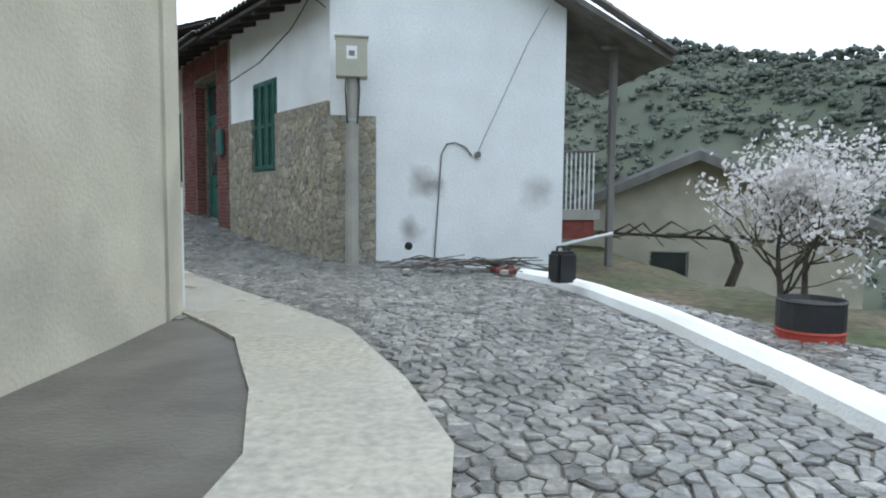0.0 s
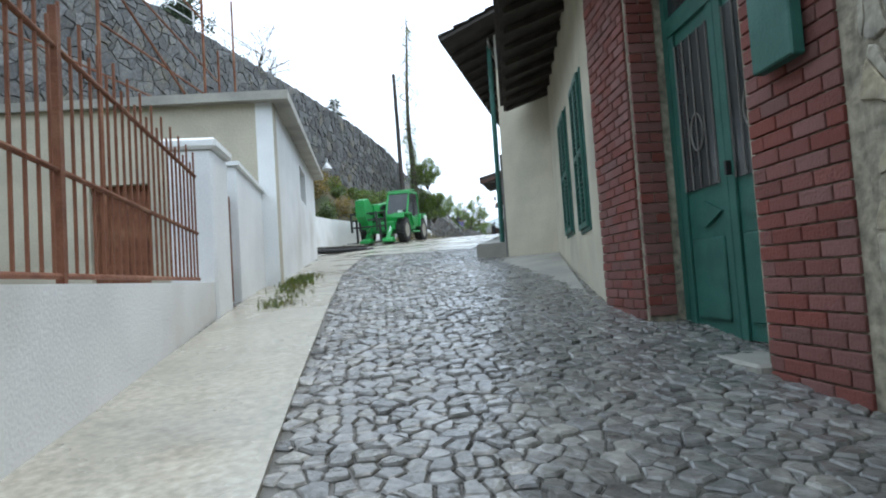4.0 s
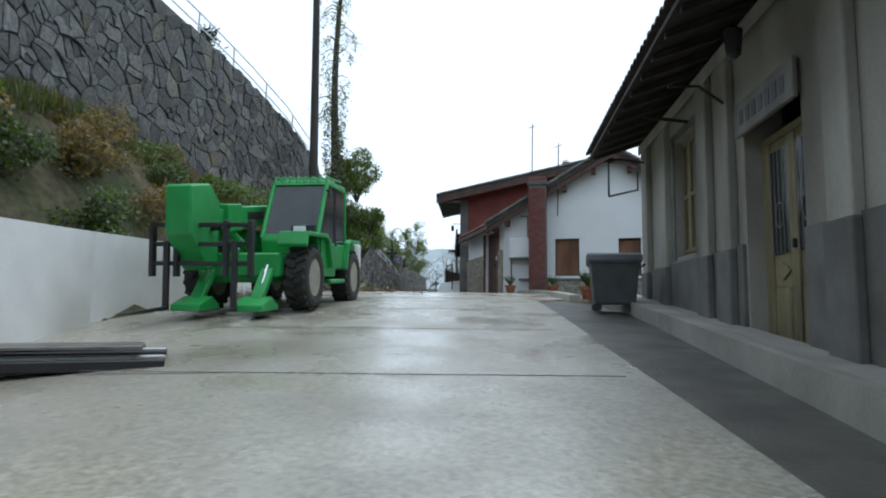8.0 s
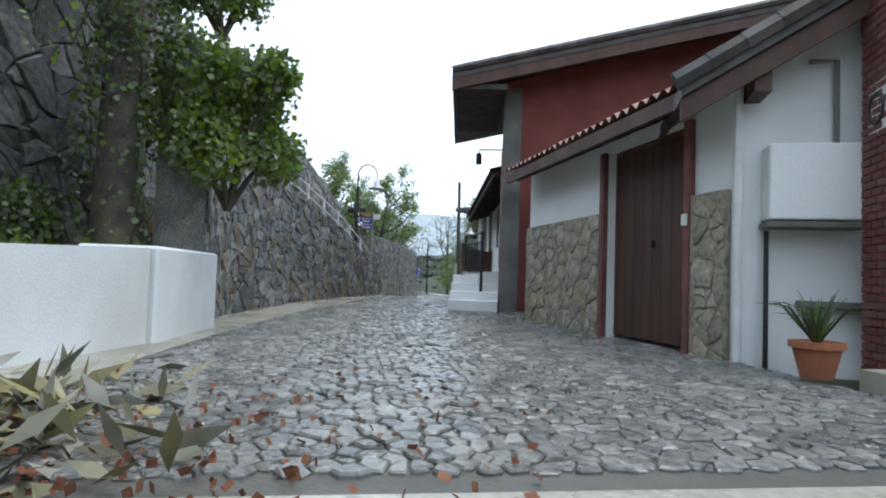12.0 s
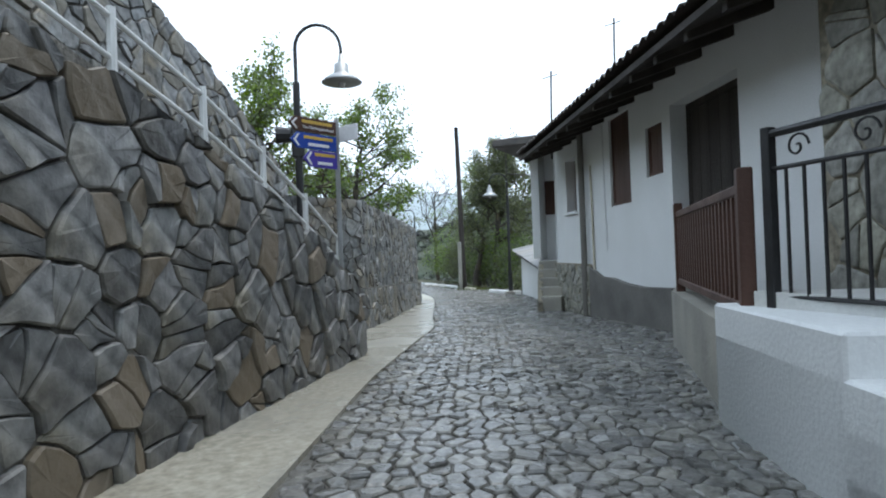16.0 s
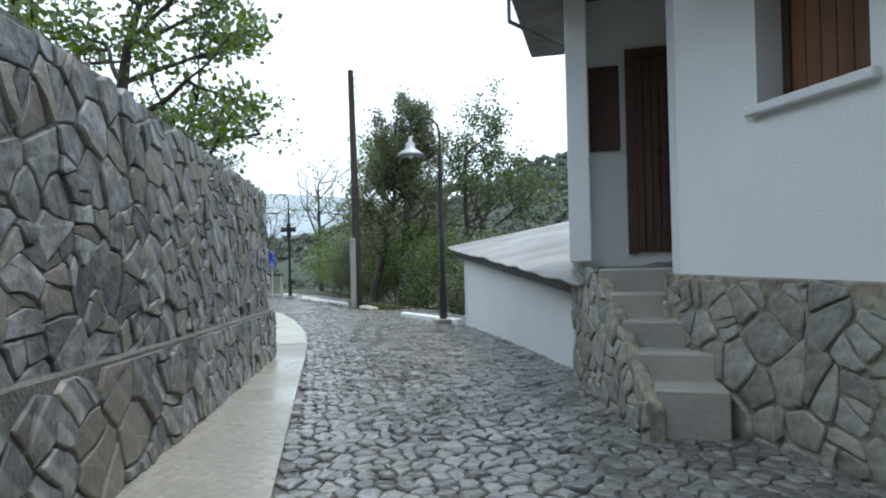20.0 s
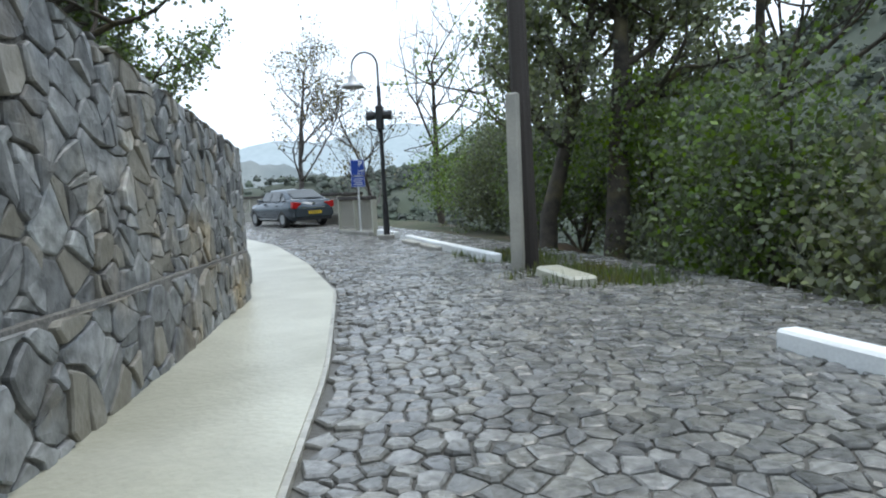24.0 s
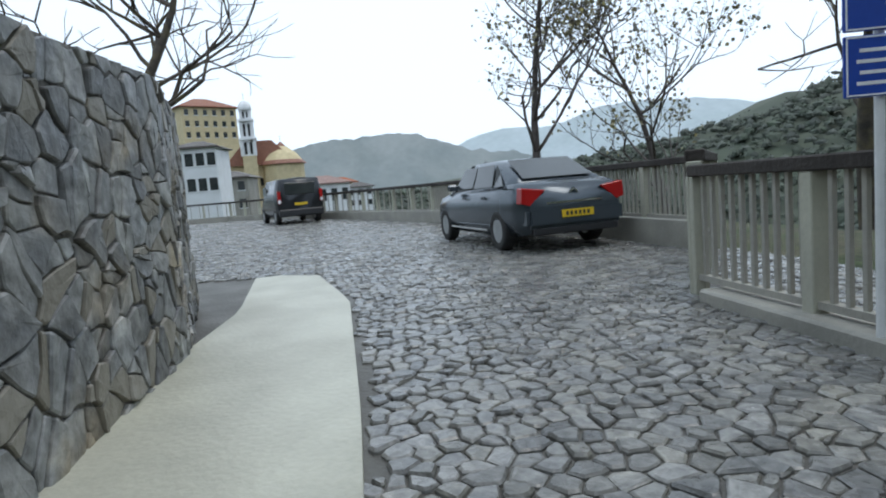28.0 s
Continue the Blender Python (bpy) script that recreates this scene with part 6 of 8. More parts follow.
# Ridges at the horizon; their mist is painted as pale, greyed colour.
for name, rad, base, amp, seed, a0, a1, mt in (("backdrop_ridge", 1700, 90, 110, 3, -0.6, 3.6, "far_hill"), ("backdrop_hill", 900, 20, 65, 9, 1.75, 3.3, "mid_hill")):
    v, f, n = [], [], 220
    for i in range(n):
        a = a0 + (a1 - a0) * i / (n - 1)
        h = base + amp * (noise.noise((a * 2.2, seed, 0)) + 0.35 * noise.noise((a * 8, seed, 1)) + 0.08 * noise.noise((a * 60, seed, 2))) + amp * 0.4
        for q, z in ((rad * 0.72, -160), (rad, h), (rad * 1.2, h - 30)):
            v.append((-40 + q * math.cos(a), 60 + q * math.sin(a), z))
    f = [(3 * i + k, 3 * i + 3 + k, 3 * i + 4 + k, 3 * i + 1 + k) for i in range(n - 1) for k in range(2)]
    tagged(new(name, mesh(name, v, f, M[mt], True)), "wooded mountain ridge with haze painted into its colour", "mountain", kind="structure")

# ---- poles, lamps, signs, rails, kerbs ----


def at(x, y, up=0.0, rot=0.0):
    return Matrix.Translation((x, y, rz(x, y) - yard_fall(x, y) + up)) @ Matrix.Rotation(radians(rot), 4, "Z")


def text(name, body, size, material, parent, m, label=""):
    cu = bpy.data.curves.new(name, "FONT")
    cu.body, cu.size, cu.extrude, cu.align_x, cu.align_y = body, size, 0.002, "CENTER", "CENTER"
    tmp = new("tmp_text", cu)
    me = bpy.data.meshes.new_from_object(tmp)
    bpy.data.objects.remove(tmp)
    me.materials.clear()
    me.materials.append(material)
    ob = new(name, me)
    ob.parent = parent
    ob.matrix_basis = m
    return tagged(ob, label)


UP = Matrix.Rotation(radians(90), 4, "X")

# meter post at the house corner
mp_ = thing("meter_post", at(1.36, 10.62, -0.05, 12), "grey concrete post carrying a beige electricity box", "post")
part("post", tube([(0, 0, -0.4), (0, 0, 1.6), (0.02, 0, 3.3)], 0.125, 0.1, 12), M["conc_dry"], mp_)
bx = part("meter_cabinet", box(-0.27, 0.27, -0.17, 0.1, 3.3, 3.97, 0.012), M["box_paint"], mp_, "beige metal meter cabinet")
part("hood", box(-0.29, 0.29, -0.19, 0.12, 3.97, 4.0, 0.005), M["box_paint"], bx)
part("notice", box(-0.09, 0.09, -0.176, -0.17, 3.6, 3.82), M["ink"], bx, "small white safety notice")
part("notice_mark", box(-0.05, 0.05, -0.18, -0.176, 3.65, 3.74), M["grey_wood"], bx)
part("band", tube([(0, 0, 2.55), (0, 0, 2.6)], 0.118, 0.118, 12), M["metal"], mp_)
for dx in (-0.1, 0.12):
    part("conduit", tube([(dx, -0.05, 3.3), (dx * 1.1, -0.08, 3.1), (dx * 0.8, -0.13, 2.5)], 0.015), M["iron"], mp_)
cable = solo("wall_cable", tube([(*(np.array(A1) + 0.0), 3.7), (0.55, 11.2, 3.98), (0.0, 11.78, 3.55), (-1.0, 12.8, 3.15), (-2.5, 14.4, 2.95)], 0.012, n=6), M["iron"], Matrix.Translation((-0.06, -0.06, -0.75)), "black cable looping along the house wall", "cable")
ct = thing("wall_conduit", mg, "bent grey conduit with a junction box on the white wall", "conduit")
part("pipe", tube([(1.93, -0.03, -1.75), (2.0, -0.03, -0.6), (2.06, -0.03, 0.38), (2.16, -0.03, 0.57), (2.32, -0.03, 0.6), (2.52, -0.03, 0.52), (2.64, -0.03, 0.36)], 0.014), M["grey_wood"], ct)
part("junction_box", tube([(2.75, -0.01, 0.38), (2.75, -0.09, 0.38)], 0.06, 0.06, 10), M["grey_wood"], ct)
part("wire", tube([(2.75, -0.03, 0.42), (3.2, -0.03, 1.4), (3.7, -0.03, 2.5), (4.1, -0.03, 3.2)], 0.005, n=5), M["iron"], ct)
# Near-black disc, coloured as the shade inside the hole.
part("socket_hole", tube([(1.45, -0.012, -1.36), (1.45, 0.0, -1.36)], 0.07, 0.08, 9), M["painted_shade"], ct)

# rubble and kerb where the lane meets the drop
kw = thing("edge_kerb", Matrix(), "rounded white painted edge kerb beside the drop", "kerb")
pts = [(4.35, 9.75, -1.74), (4.75, 9.1, -1.74), (5.2, 7.9, -1.76), (5.6, 6.2, -1.78), (5.85, 4.2, -1.8), (6.0, 1.5, -1.8), (6.05, -3, -1.8)]
part("kerb_wall", tube([(x, y, z) for x, y, z in pts], 0.15, 0.18, 10), M["white"], kw)
kn = thing("jerrycan", Matrix.Translation((4.75, 8.05, -1.6)) @ Matrix.Rotation(radians(30), 4, "Z"), "black plastic canister standing on the kerb", "canister")
part("body", box(-0.16, 0.16, -0.13, 0.13, 0.0, 0.42, 0.04, seg=2), M["black"], kn)
part("spout", tube([(0.1, 0, 0.42), (0.1, 0, 0.47)], 0.03), M["black"], kn)
part("grip", tube([(-0.1, 0, 0.41), (-0.08, 0, 0.48), (0.02, 0, 0.48), (0.04, 0, 0.41)], 0.015), M["black"], kn)
r4 = random.Random(4)
heap = thing("rubble_heap", Matrix.Translation((3.4, 10.2, -1.7)), "heap of sticks, boards and broken bricks against the wall", "rubble")
for k in range(26):
    x, y = r4.uniform(-1.0, 1.1), r4.uniform(-0.5, 0.7)
    a, l = r4.uniform(-0.5, 0.5), r4.uniform(0.5, 1.4)
    part("stick", tube([(x - l / 2 * math.cos(a), y - l / 2 * math.sin(a), 0.05 + r4.uniform(0, 0.12)), (x, y, 0.1 + r4.uniform(0, 0.12)), (x + l / 2 * math.cos(a), y + l / 2 * math.sin(a), 0.04 + r4.uniform(0, 0.2))], 0.014, 0.007, 5), M["twig"], heap)
for k in range(9):
    part("brick", box(-0.11, 0.11, -0.05, 0.05, 0, 0.07, 0.006), M["brick" if k % 3 else "conc_dry"], heap, m=pose(r4.uniform(-1, 1), r4.uniform(-0.6, 0.5), 0.01, r4.uniform(-10, 10), 0, r4.uniform(0, 180)))
for k in range(4):
    part("board", box(-0.4, 0.4, -0.08, 0.08, 0, 0.025, 0.004), M["grey_wood"], heap, m=pose(-0.4 + k * 0.3, -0.1 + 0.12 * k, 0.1 + 0.02 * k, 4, 3, 20 * k - 30))
r5 = random.Random(5)
dm = thing("oil_drum", Matrix.Translation((6.75, 5.7, -2.02)) @ Matrix.Rotation(radians(20), 4, "Z"), "rusty red and black oil drum with an open top", "drum")
part("shell", lathe([(0.285, -0.4), (0.29, 0.0), (0.3, 0.02), (0.29, 0.04), (0.29, 0.28), (0.3, 0.3), (0.29, 0.32)], 24), M["drum_red"], dm)
part("upper_shell", lathe([(0.291, 0.32), (0.291, 0.56), (0.302, 0.58), (0.285, 0.6), (0.27, 0.55)], 24), M["iron"], dm, "sooty black upper half")
for k in range(6):
    a = radians(-125 + k * 9)
    part("letter_bar", box(-0.018, 0.018, -0.002, 0.003, 0.12, 0.2), M["ink"], dm, m=Matrix.Rotation(a + math.pi / 2, 4, "Z") @ Matrix.Translation((0, -0.293, 0)))

# lower house in the gully
low_h = house_of("lower_house", "cream rendered house below the lane with a tin roof")
ml = Matrix.Translation((9.3, 16.4, 0)) @ Matrix.Rotation(radians(-12), 4, "Z")
part("gable_wall", wall_bm(8.0, -6.5, -0.9, 0.3, [(2.9, 3.9, -4.2, -1.75)], top=lambda u: -0.95 + 1.75 * (1 - abs(u - 4) / 4)), M["cream"], low_h, "", ml @ Matrix.Translation((-4.0, 0, 0)))
part("door", box(-1.05, -0.15, 0.1, 0.16, -4.2, -2.6), M["wood_warm"], low_h, "", ml)
part("door_window", box(-1.05, -0.15, 0.1, 0.16, -2.55, -1.8), M["darkpane"], low_h, "", ml)
for sg in (-1, 1):
    part("roof", prism([(0, 0.95), (sg * 4.6, -1.05), (sg * 4.6, -1.15), (0, 0.8)], -0.6, 7), M["tin"], low_h, "wet tin roof slope", ml)
    part("barge_board", prism([(0, 0.86), (sg * 4.6, -1.14), (sg * 4.6, -1.36), (0, 0.62)], -0.66, -0.6), M["grey_wood"], low_h, "", ml)
pg = thing("vine_pergola", ml @ Matrix.Translation((0, -1.3, 0)), "bare vine tangled over a thin pergola beam", "pergola")
part("beam", tube([(-3.6, 0, -1.2), (5.5, 0, -1.5)], 0.04), M["dark_wood"], pg)
vn = Shape()
for k in range(26):
    x = -3.4 + k * 0.33
    vn.tube([(x, r5.uniform(-0.2, 0.2), -1.25), (x + 0.4, r5.uniform(-0.3, 0.3), -1.1 + r5.uniform(-0.35, 0.2)), (x + 0.9, r5.uniform(-0.3, 0.3), -1.35 + r5.uniform(-0.3, 0.15))], 0.04, 0.012, 5)
vn.tube([(0.6, 0, -5.5), (0.5, 0.1, -3.2), (0.9, 0, -1.9), (0.7, 0, -1.3)], 0.16, 0.08, 7)
part("vine", vn.mesh("vine", M["bark"]), None, pg)

# steel pergola pipes over the flat roof, rail on the high wall, small house above
pf = thing("pipe_frame", Matrix(), "rusty steel pipe frame standing over the flat roof", "frame")
for x, y, h in ((-12.2, 15.2, 6.2), (-13.8, 14.2, 5.6), (-14.8, 18.6, 7.2), (-16.6, 20.6, 7.6), (-16.4, 17.0, 7.0), (-18.6, 21.4, 7.0)):
    part("upright", tube([(x, y, -0.5), (x, y, h)], 0.03), M["rust"], pf)
for a, c in (((-12.2, 15.2, 5.2), (-18.6, 21.4, 6.0)), ((-10.4, 13.4, 5.6), (-14.8, 18.6, 5.9)), ((-13.8, 14.2, 4.2), (-18.6, 21.4, 4.6)), ((-12.2, 15.2, 4.0), (-16.6, 20.6, 4.4)), ((-16.4, 17.0, 6.9), (-13.2, 20.4, 7.3)), ((-14.8, 18.6, 7.1), (-12.6, 15.4, 5.4)), ((-11.4, 14.6, 4.9), (-14.8, 18.6, 3.4))):
    part("pipe", tube([a, c], 0.022), M["rust"], pf)


def handrail(name, label, pts, posts, h, material, r=0.025, rails=(1.0, 0.55), post_r=0.03, inset=0.3):
    """A post-and-rail handrail along points of a wall top."""
    ob = thing(name, Matrix(), label, "handrail")
    p = np.array(pts, float)
    ln = np.concatenate([[0], np.cumsum(np.linalg.norm(np.diff(p[:, :2], axis=0), axis=1))])
    pos = lambda s: np.array([np.interp(s, ln, p[:, i]) for i in range(3)])
    for k in range(posts):
        q = pos(ln[-1] * k / (posts - 1))
        part("post", tube([q - (0, 0, 0.1), q + (0, 0, h)], post_r, n=8), material, ob)
    for f in rails:
        part("rail", tube([pos(ln[-1] * k / 12) + (0, 0, h * f) for k in range(13)], r, n=8), material, ob)
    return ob


def inward(pts, tops, d):
    out = []
    for i, p in enumerate(pts):
        a, c = Vector(pts[max(0, i - 1)]), Vector(pts[min(len(pts) - 1, i + 1)])
        t = (c - a).normalized()
        out.append((p[0] - t.y * d, p[1] + t.x * d, tops[i]))
    return out


handrail("handrail", "white painted steel handrail on the ramp wall", inward(STONE_A, STONE_A_TOP, 0.25)[1:], 13, 0.62, M["rail_paint"], 0.018, rails=(0.9, 0.5), post_r=0.028)
handrail("handrail", "white steel railing along the high terrace wall", inward(STONE_U, STONE_U_TOP, 0.3), 16, 1.0, M["rail_paint"], 0.022)
hill_h = house_of("hill_house", "small white house with a dark roof up the hill")
mh = Matrix.Translation((-44, 36, gz(-44, 36) + 0.4)) @ Matrix.Rotation(radians(40), 4, "Z")
part("wall", box(-3.5, 3.5, -2.5, 2.5, -1, 2.8), M["white_clean"], hill_h, "", mh)
part("roof", prism([(-4.1, 2.8), (4.1, 2.8), (0, 4.4)], -3, 3), M["tile"], hill_h, "", mh)
part("window", box(-0.6, 0.6, -2.55, -2.5, 0.6, 1.8), M["darkpane"], hill_h, "", mh)
st = thing("timber_post", at(-7.6, 22.6, 0.0), "weathered wooden utility pole behind the eave", "pole")
part("shaft", tube([(0, 0, -0.5), (0.2, 0.5, 6.2)], 0.09, 0.06), M["grey_wood"], st)


def wood_pole(name, x, y, top, lean, label, stub=None, stub_at=(0.25, -0.25)):
    ob = thing(name, at(x, y), label, "pole")
    part("shaft", tube([(0, 0, -0.6), (lean[0] * 0.5, lean[1] * 0.5, top * 0.5), (lean[0], lean[1], top)], 0.15, 0.1, 12), M["dark_wood"], ob, "dark creosoted timber shaft")
    if stub:
        part("stub", box(stub_at[0] - 0.085, stub_at[0] + 0.085, stub_at[1] - 0.07, stub_at[1] + 0.07, -0.5, stub, 0.02), M["conc_dry"], ob, "grey concrete stub strapped to the shaft")
    for k in range(4):
        z = top - 0.3 - k * 0.28
        part("insulator", tube([(lean[0] + 0.1, lean[1], z), (lean[0] + 0.2, lean[1], z), (lean[0] + 0.2, lean[1], z + 0.12)], 0.025), M["rail_paint"], ob)
    return ob


wood_pole("utility_pole", -25.75, 37.75, 10.0, (-0.3, 0.1), "tall dark timber utility pole with a concrete stub", 2.9, (0.28, -0.3))
wood_pole("utility_pole", -42.3, 78.1, 8.3, (-0.2, 0.15), "tall dark timber utility pole with a concrete stub", 2.4, (-0.08, -0.26))
far_pole = wood_pole("utility_pole", -28.0, 96.0, 7.0, (0.1, 0), "distant timber utility pole on the slope", None)
far_pole.location.z = gz(-28, 96) + 4


def street_lamp(x, y, h, rot, label, boxes=True, base=True):
    """A dark steel lamp post with a crook and a bell-shaped shade."""
    ob = thing("street_lamp", at(x, y, 0.0, rot), label, "street lamp", "lamps along the lane")
    part("post", tube([(0, 0, -0.3), (0, 0, h * 0.5), (0, 0, h - 0.6)], 0.06, 0.05, 12), M["iron"], ob)
    part("sleeve", tube([(0, 0, 0.0), (0, 0, 0.9)], 0.085, 0.075, 12), M["iron"], ob)
    arc = [(0, 0, h - 0.6)] + [(-0.33 + 0.33 * math.cos(a), 0, h - 0.1 + 0.35 * math.sin(a)) for a in np.linspace(0, math.pi, 13)] + [(-0.66, 0, h - 0.3)]
    part("crook", tube(arc, 0.028, 0.022, 8), M["iron"], ob)
    shd = part("shade", lathe([(0.03, 0.12), (0.05, 0.0), (0.1, -0.03), (0.11, -0.16), (0.24, -0.24), (0.3, -0.3), (0.28, -0.31)], 20), M["metal"], ob, "galvanised bell-shaped shade", Matrix.Translation((-0.66, 0, h - 0.3)), smooth=True)
    part("bulb", lathe([(0.02, -0.24), (0.06, -0.3), (0.04, -0.36), (0.01, -0.38)], 10), M["ink"], shd)
    if boxes:
        for s in (-1, 1):
            part("floodlight", tube([(s * 0.1, -0.1, h - 1.35), (s * 0.32, -0.1, h - 1.35)], 0.1, 0.13, 10), M["iron"], ob)
        part("junction_box", box(-0.09, 0.09, -0.14, 0.06, h - 1.7, h - 1.1, 0.02), M["iron"], ob)
        part("bracket", tube([(-0.35, -0.1, h - 1.55), (-0.2, -0.1, h - 1.7), (0, 0, h - 1.75)], 0.02), M["iron"], ob)
    if base:
        part("base", box(-0.2, 0.2, -0.2, 0.2, -0.3, 0.1, 0.015), M["conc_dry"], ob)
    return ob


street_lamp(-47.83, 83.45, 4.48, 20, "dark steel street lamp with floodlights on a concrete base")
street_lamp(-37.6, 71.55, 4.35, 25, "dark steel street lamp on a square concrete base", boxes=False)
street_lamp(-35.7, 56.6, 4.35, 213, "dark steel street lamp beside the ramp")

# direction signs at the foot of the ramp
sg = thing("direction_sign", Matrix.Translation((-34.0, 55.1, 2.98)) @ Matrix.Rotation(radians(75), 4, "Z"), "grey steel post with brown, blue and violet direction boards", "signpost")
part("post", tube([(0, 0, -0.75), (0, 0, 1.93)], 0.028, n=10), M["metal"], sg)
for k, (mt, z, h, w) in enumerate((("brown_sign", 1.74, 0.15, 0.58), ("blue", 1.56, 0.165, 0.56), ("violet", 1.37, 0.18, 0.4))):
    sb = part("sign_board", prism([(-w - 0.08, z + h / 2), (-w, z), (-0.03, z), (-0.03, z + h), (-w, z + h)], -0.03, -0.012), M[mt], sg, ("brown", "blue", "violet")[k] + " arrow-shaped direction board")
    part("arrow", prism([(-w - 0.05, z + h / 2), (-w + 0.005, z + 0.02), (-w + 0.03, z + 0.02), (-w - 0.018, z + h / 2), (-w + 0.03, z + h - 0.02), (-w + 0.005, z + h - 0.02)], -0.034, -0.0305), M["ink"], sb, "white chevron")
    if k == 0:
        text("lettering", "The Old Neighborhood", 0.044, M["ink"], sb, Matrix.Translation((-w / 2 + 0.01, -0.034, z + 0.045)) @ UP)
    part("lettering_bar", box(-w * 0.85, -w * 0.15, -0.034, -0.03, z + h - 0.06, z + h - 0.028), M["ink_gold"], sb)
    if k:
        part("lettering_bar", box(-w * 0.75, -w * 0.25, -0.034, -0.03, z + 0.03, z + 0.062), M["ink"], sb)
part("small_board", box(0.03, 0.055, -0.3, 0.02, 1.68, 1.85, 0.004), M["ink"], sg, "small white board seen edge-on")

# low wooden notice board beside the lamp
nb = thing("notice_board", Matrix.Translation((-35.4, 55.95, 2.2)) @ Matrix.Rotation(radians(45), 4, "Z"), "low brown wooden notice board behind the handrail", "notice board")
part("post", box(-0.06, 0.04, -0.04, 0.06, -0.2, 1.36, 0.01), M["wood"], nb)
part("board", box(-0.3, 0.3, -0.075, -0.045, 1.34, 1.62, 0.008), M["wood"], nb)
for z in (1.38, 1.47, 1.56):
    part("slat", box(-0.28, 0.28, -0.09, -0.075, z, z + 0.035, 0.004), M["wood_warm"], nb)

# parking sign
ps = thing("parking_sign", at(-49.47, 84.74, 0.0, 42), "blue parking sign on a white steel post", "signpost")
part("post", tube([(0, 0, -0.3), (0, 0, 2.1)], 0.026, n=10), M["rail_paint"], ps)
pb = part("sign_board", box(-0.2, 0.2, -0.05, -0.03, 1.7, 2.14, 0.006), M["blue"], ps, "blue parking board with a white edge")
text("letter", "P", 0.24, M["ink"], pb, Matrix.Translation((0.08, -0.054, 2.02)) @ UP)
text("letter", "2T", 0.15, M["ink"], pb, Matrix.Translation((0.08, -0.054, 1.79)) @ UP)
pb2 = part("lower_board", box(-0.2, 0.2, -0.05, -0.03, 1.37, 1.68, 0.006), M["blue"], ps, "blue lower board with small white lines")
for k in range(4):
    part("text_line", box(-0.14 + 0.015 * (k % 2), 0.14 - 0.02 * (k % 3), -0.053, -0.05, 1.43 + k * 0.055, 1.448 + k * 0.055), M["ink"], pb2)
for o_, z0, z1 in ((pb, 1.7, 2.14), (pb2, 1.37, 1.68)):
    for z in (z0 + 0.006, z1 - 0.014):
        part("edge_line", box(-0.19, 0.19, -0.0525, -0.05, z, z + 0.008), M["ink"], o_)
    for x in (-0.19, 0.182):
        part("edge_line", box(x, x + 0.008, -0.0525, -0.05, z0 + 0.016, z1 - 0.016), M["ink"], o_)

# kerbs
for a, c, h in (((-37.25, 71.25), (-39.45, 74.05), 0.1), ((-43.1, 78.75), (-47.0, 82.9), 0.12), ((-47.65, 83.5), (-48.72, 84.38), 0.16)):
    m, w = facing(c, a, rz(*c))
    solo("kerb", prism([(0, -0.3), (w, -0.3 + rz(*a) - rz(*c)), (w, h + rz(*a) - rz(*c)), (0, h)], 0.0, 0.16, bevel=0.02), M["white"], m, "white painted concrete edge kerb", "kerb", "kerbs along the drop")
solo("kerb_block", box(-0.55, 0.55, -0.16, 0.16, -0.2, 0.1, 0.03), M["conc_pale"], at(-41.5, 76.95, 0.0, 128), "loose pale concrete kerb block", "kerb")
for k, (x, y) in enumerate(((-46.2, 82.2), (-45.2, 81.2))):
    solo("step_block", box(-0.55, 0.55, -0.3, 0.3, -0.3, 0.06, 0.02), M["conc_dry"], at(x, y, 0.0, 135), "flat stone step beside the kerb", "step")
solo("fence_plinth", box(-1.2, 1.2, -0.2, 0.3, -0.4, 0.09, 0.02), M["conc_dry"], at(-49.8, 85.16, 0, -35), "grey concrete plinth under the fence panel", "plinth")

# railings round the parking place
FENCE = [(-48.8, 84.48), (-51.0, 86.0), (-52.1, 88.9), (-57.5, 92.0), (-63.0, 93.9), (-70, 95.6), (-77, 96.8), (-82.5, 96.0), (-85.5, 92.5)]
fence = thing("railing", Matrix(), "grey concrete baluster railing along the parking edge", "railing")
plinth_line(FENCE[2:], [1.2] * 7, [1.78] * 7, 0.25, M["conc_dry"], "wall_parking", "low concrete wall under the railing")
slat = frm(box(-0.018, 0.018, -0.018, 0.018, 0, 1.0, 0.003), "slat", M["conc_dry"])
for i, (p, q) in enumerate(zip(FENCE, FENCE[1:])):
    w = math.hypot(q[0] - p[0], q[1] - p[1])
    z0 = 1.46 if i < 1 else 1.7
    top = 2.42 if i < 1 else 2.55
    m, _ = facing(p, q)
    part("top_rail", box(-0.04, w + 0.04, -0.06, 0.1, top, top + 0.1, 0.012), M["dark_wood"], fence, m=m)
    part("bottom_rail", box(0, w, -0.01, 0.06, z0 + 0.08, z0 + 0.13), M["conc_dry"], fence, m=m)
    n = max(1, round(w / 1.5))
    for k in range(n + 1):
        part("post", box(w * k / n - 0.055, w * k / n + 0.055, -0.04, 0.09, z0 - 0.3, top, 0.008), M["conc_pale"], fence, m=m)
    step = 0.125 if i < 4 else 0.5
    for k in range(int(w / step)):
        part("slat", slat, None, fence, m=m @ Matrix.Translation((step / 2 + k * step, 0.025, z0 + 0.1)) @ Matrix.Diagonal((1, 1, top - z0 - 0.1, 1)))

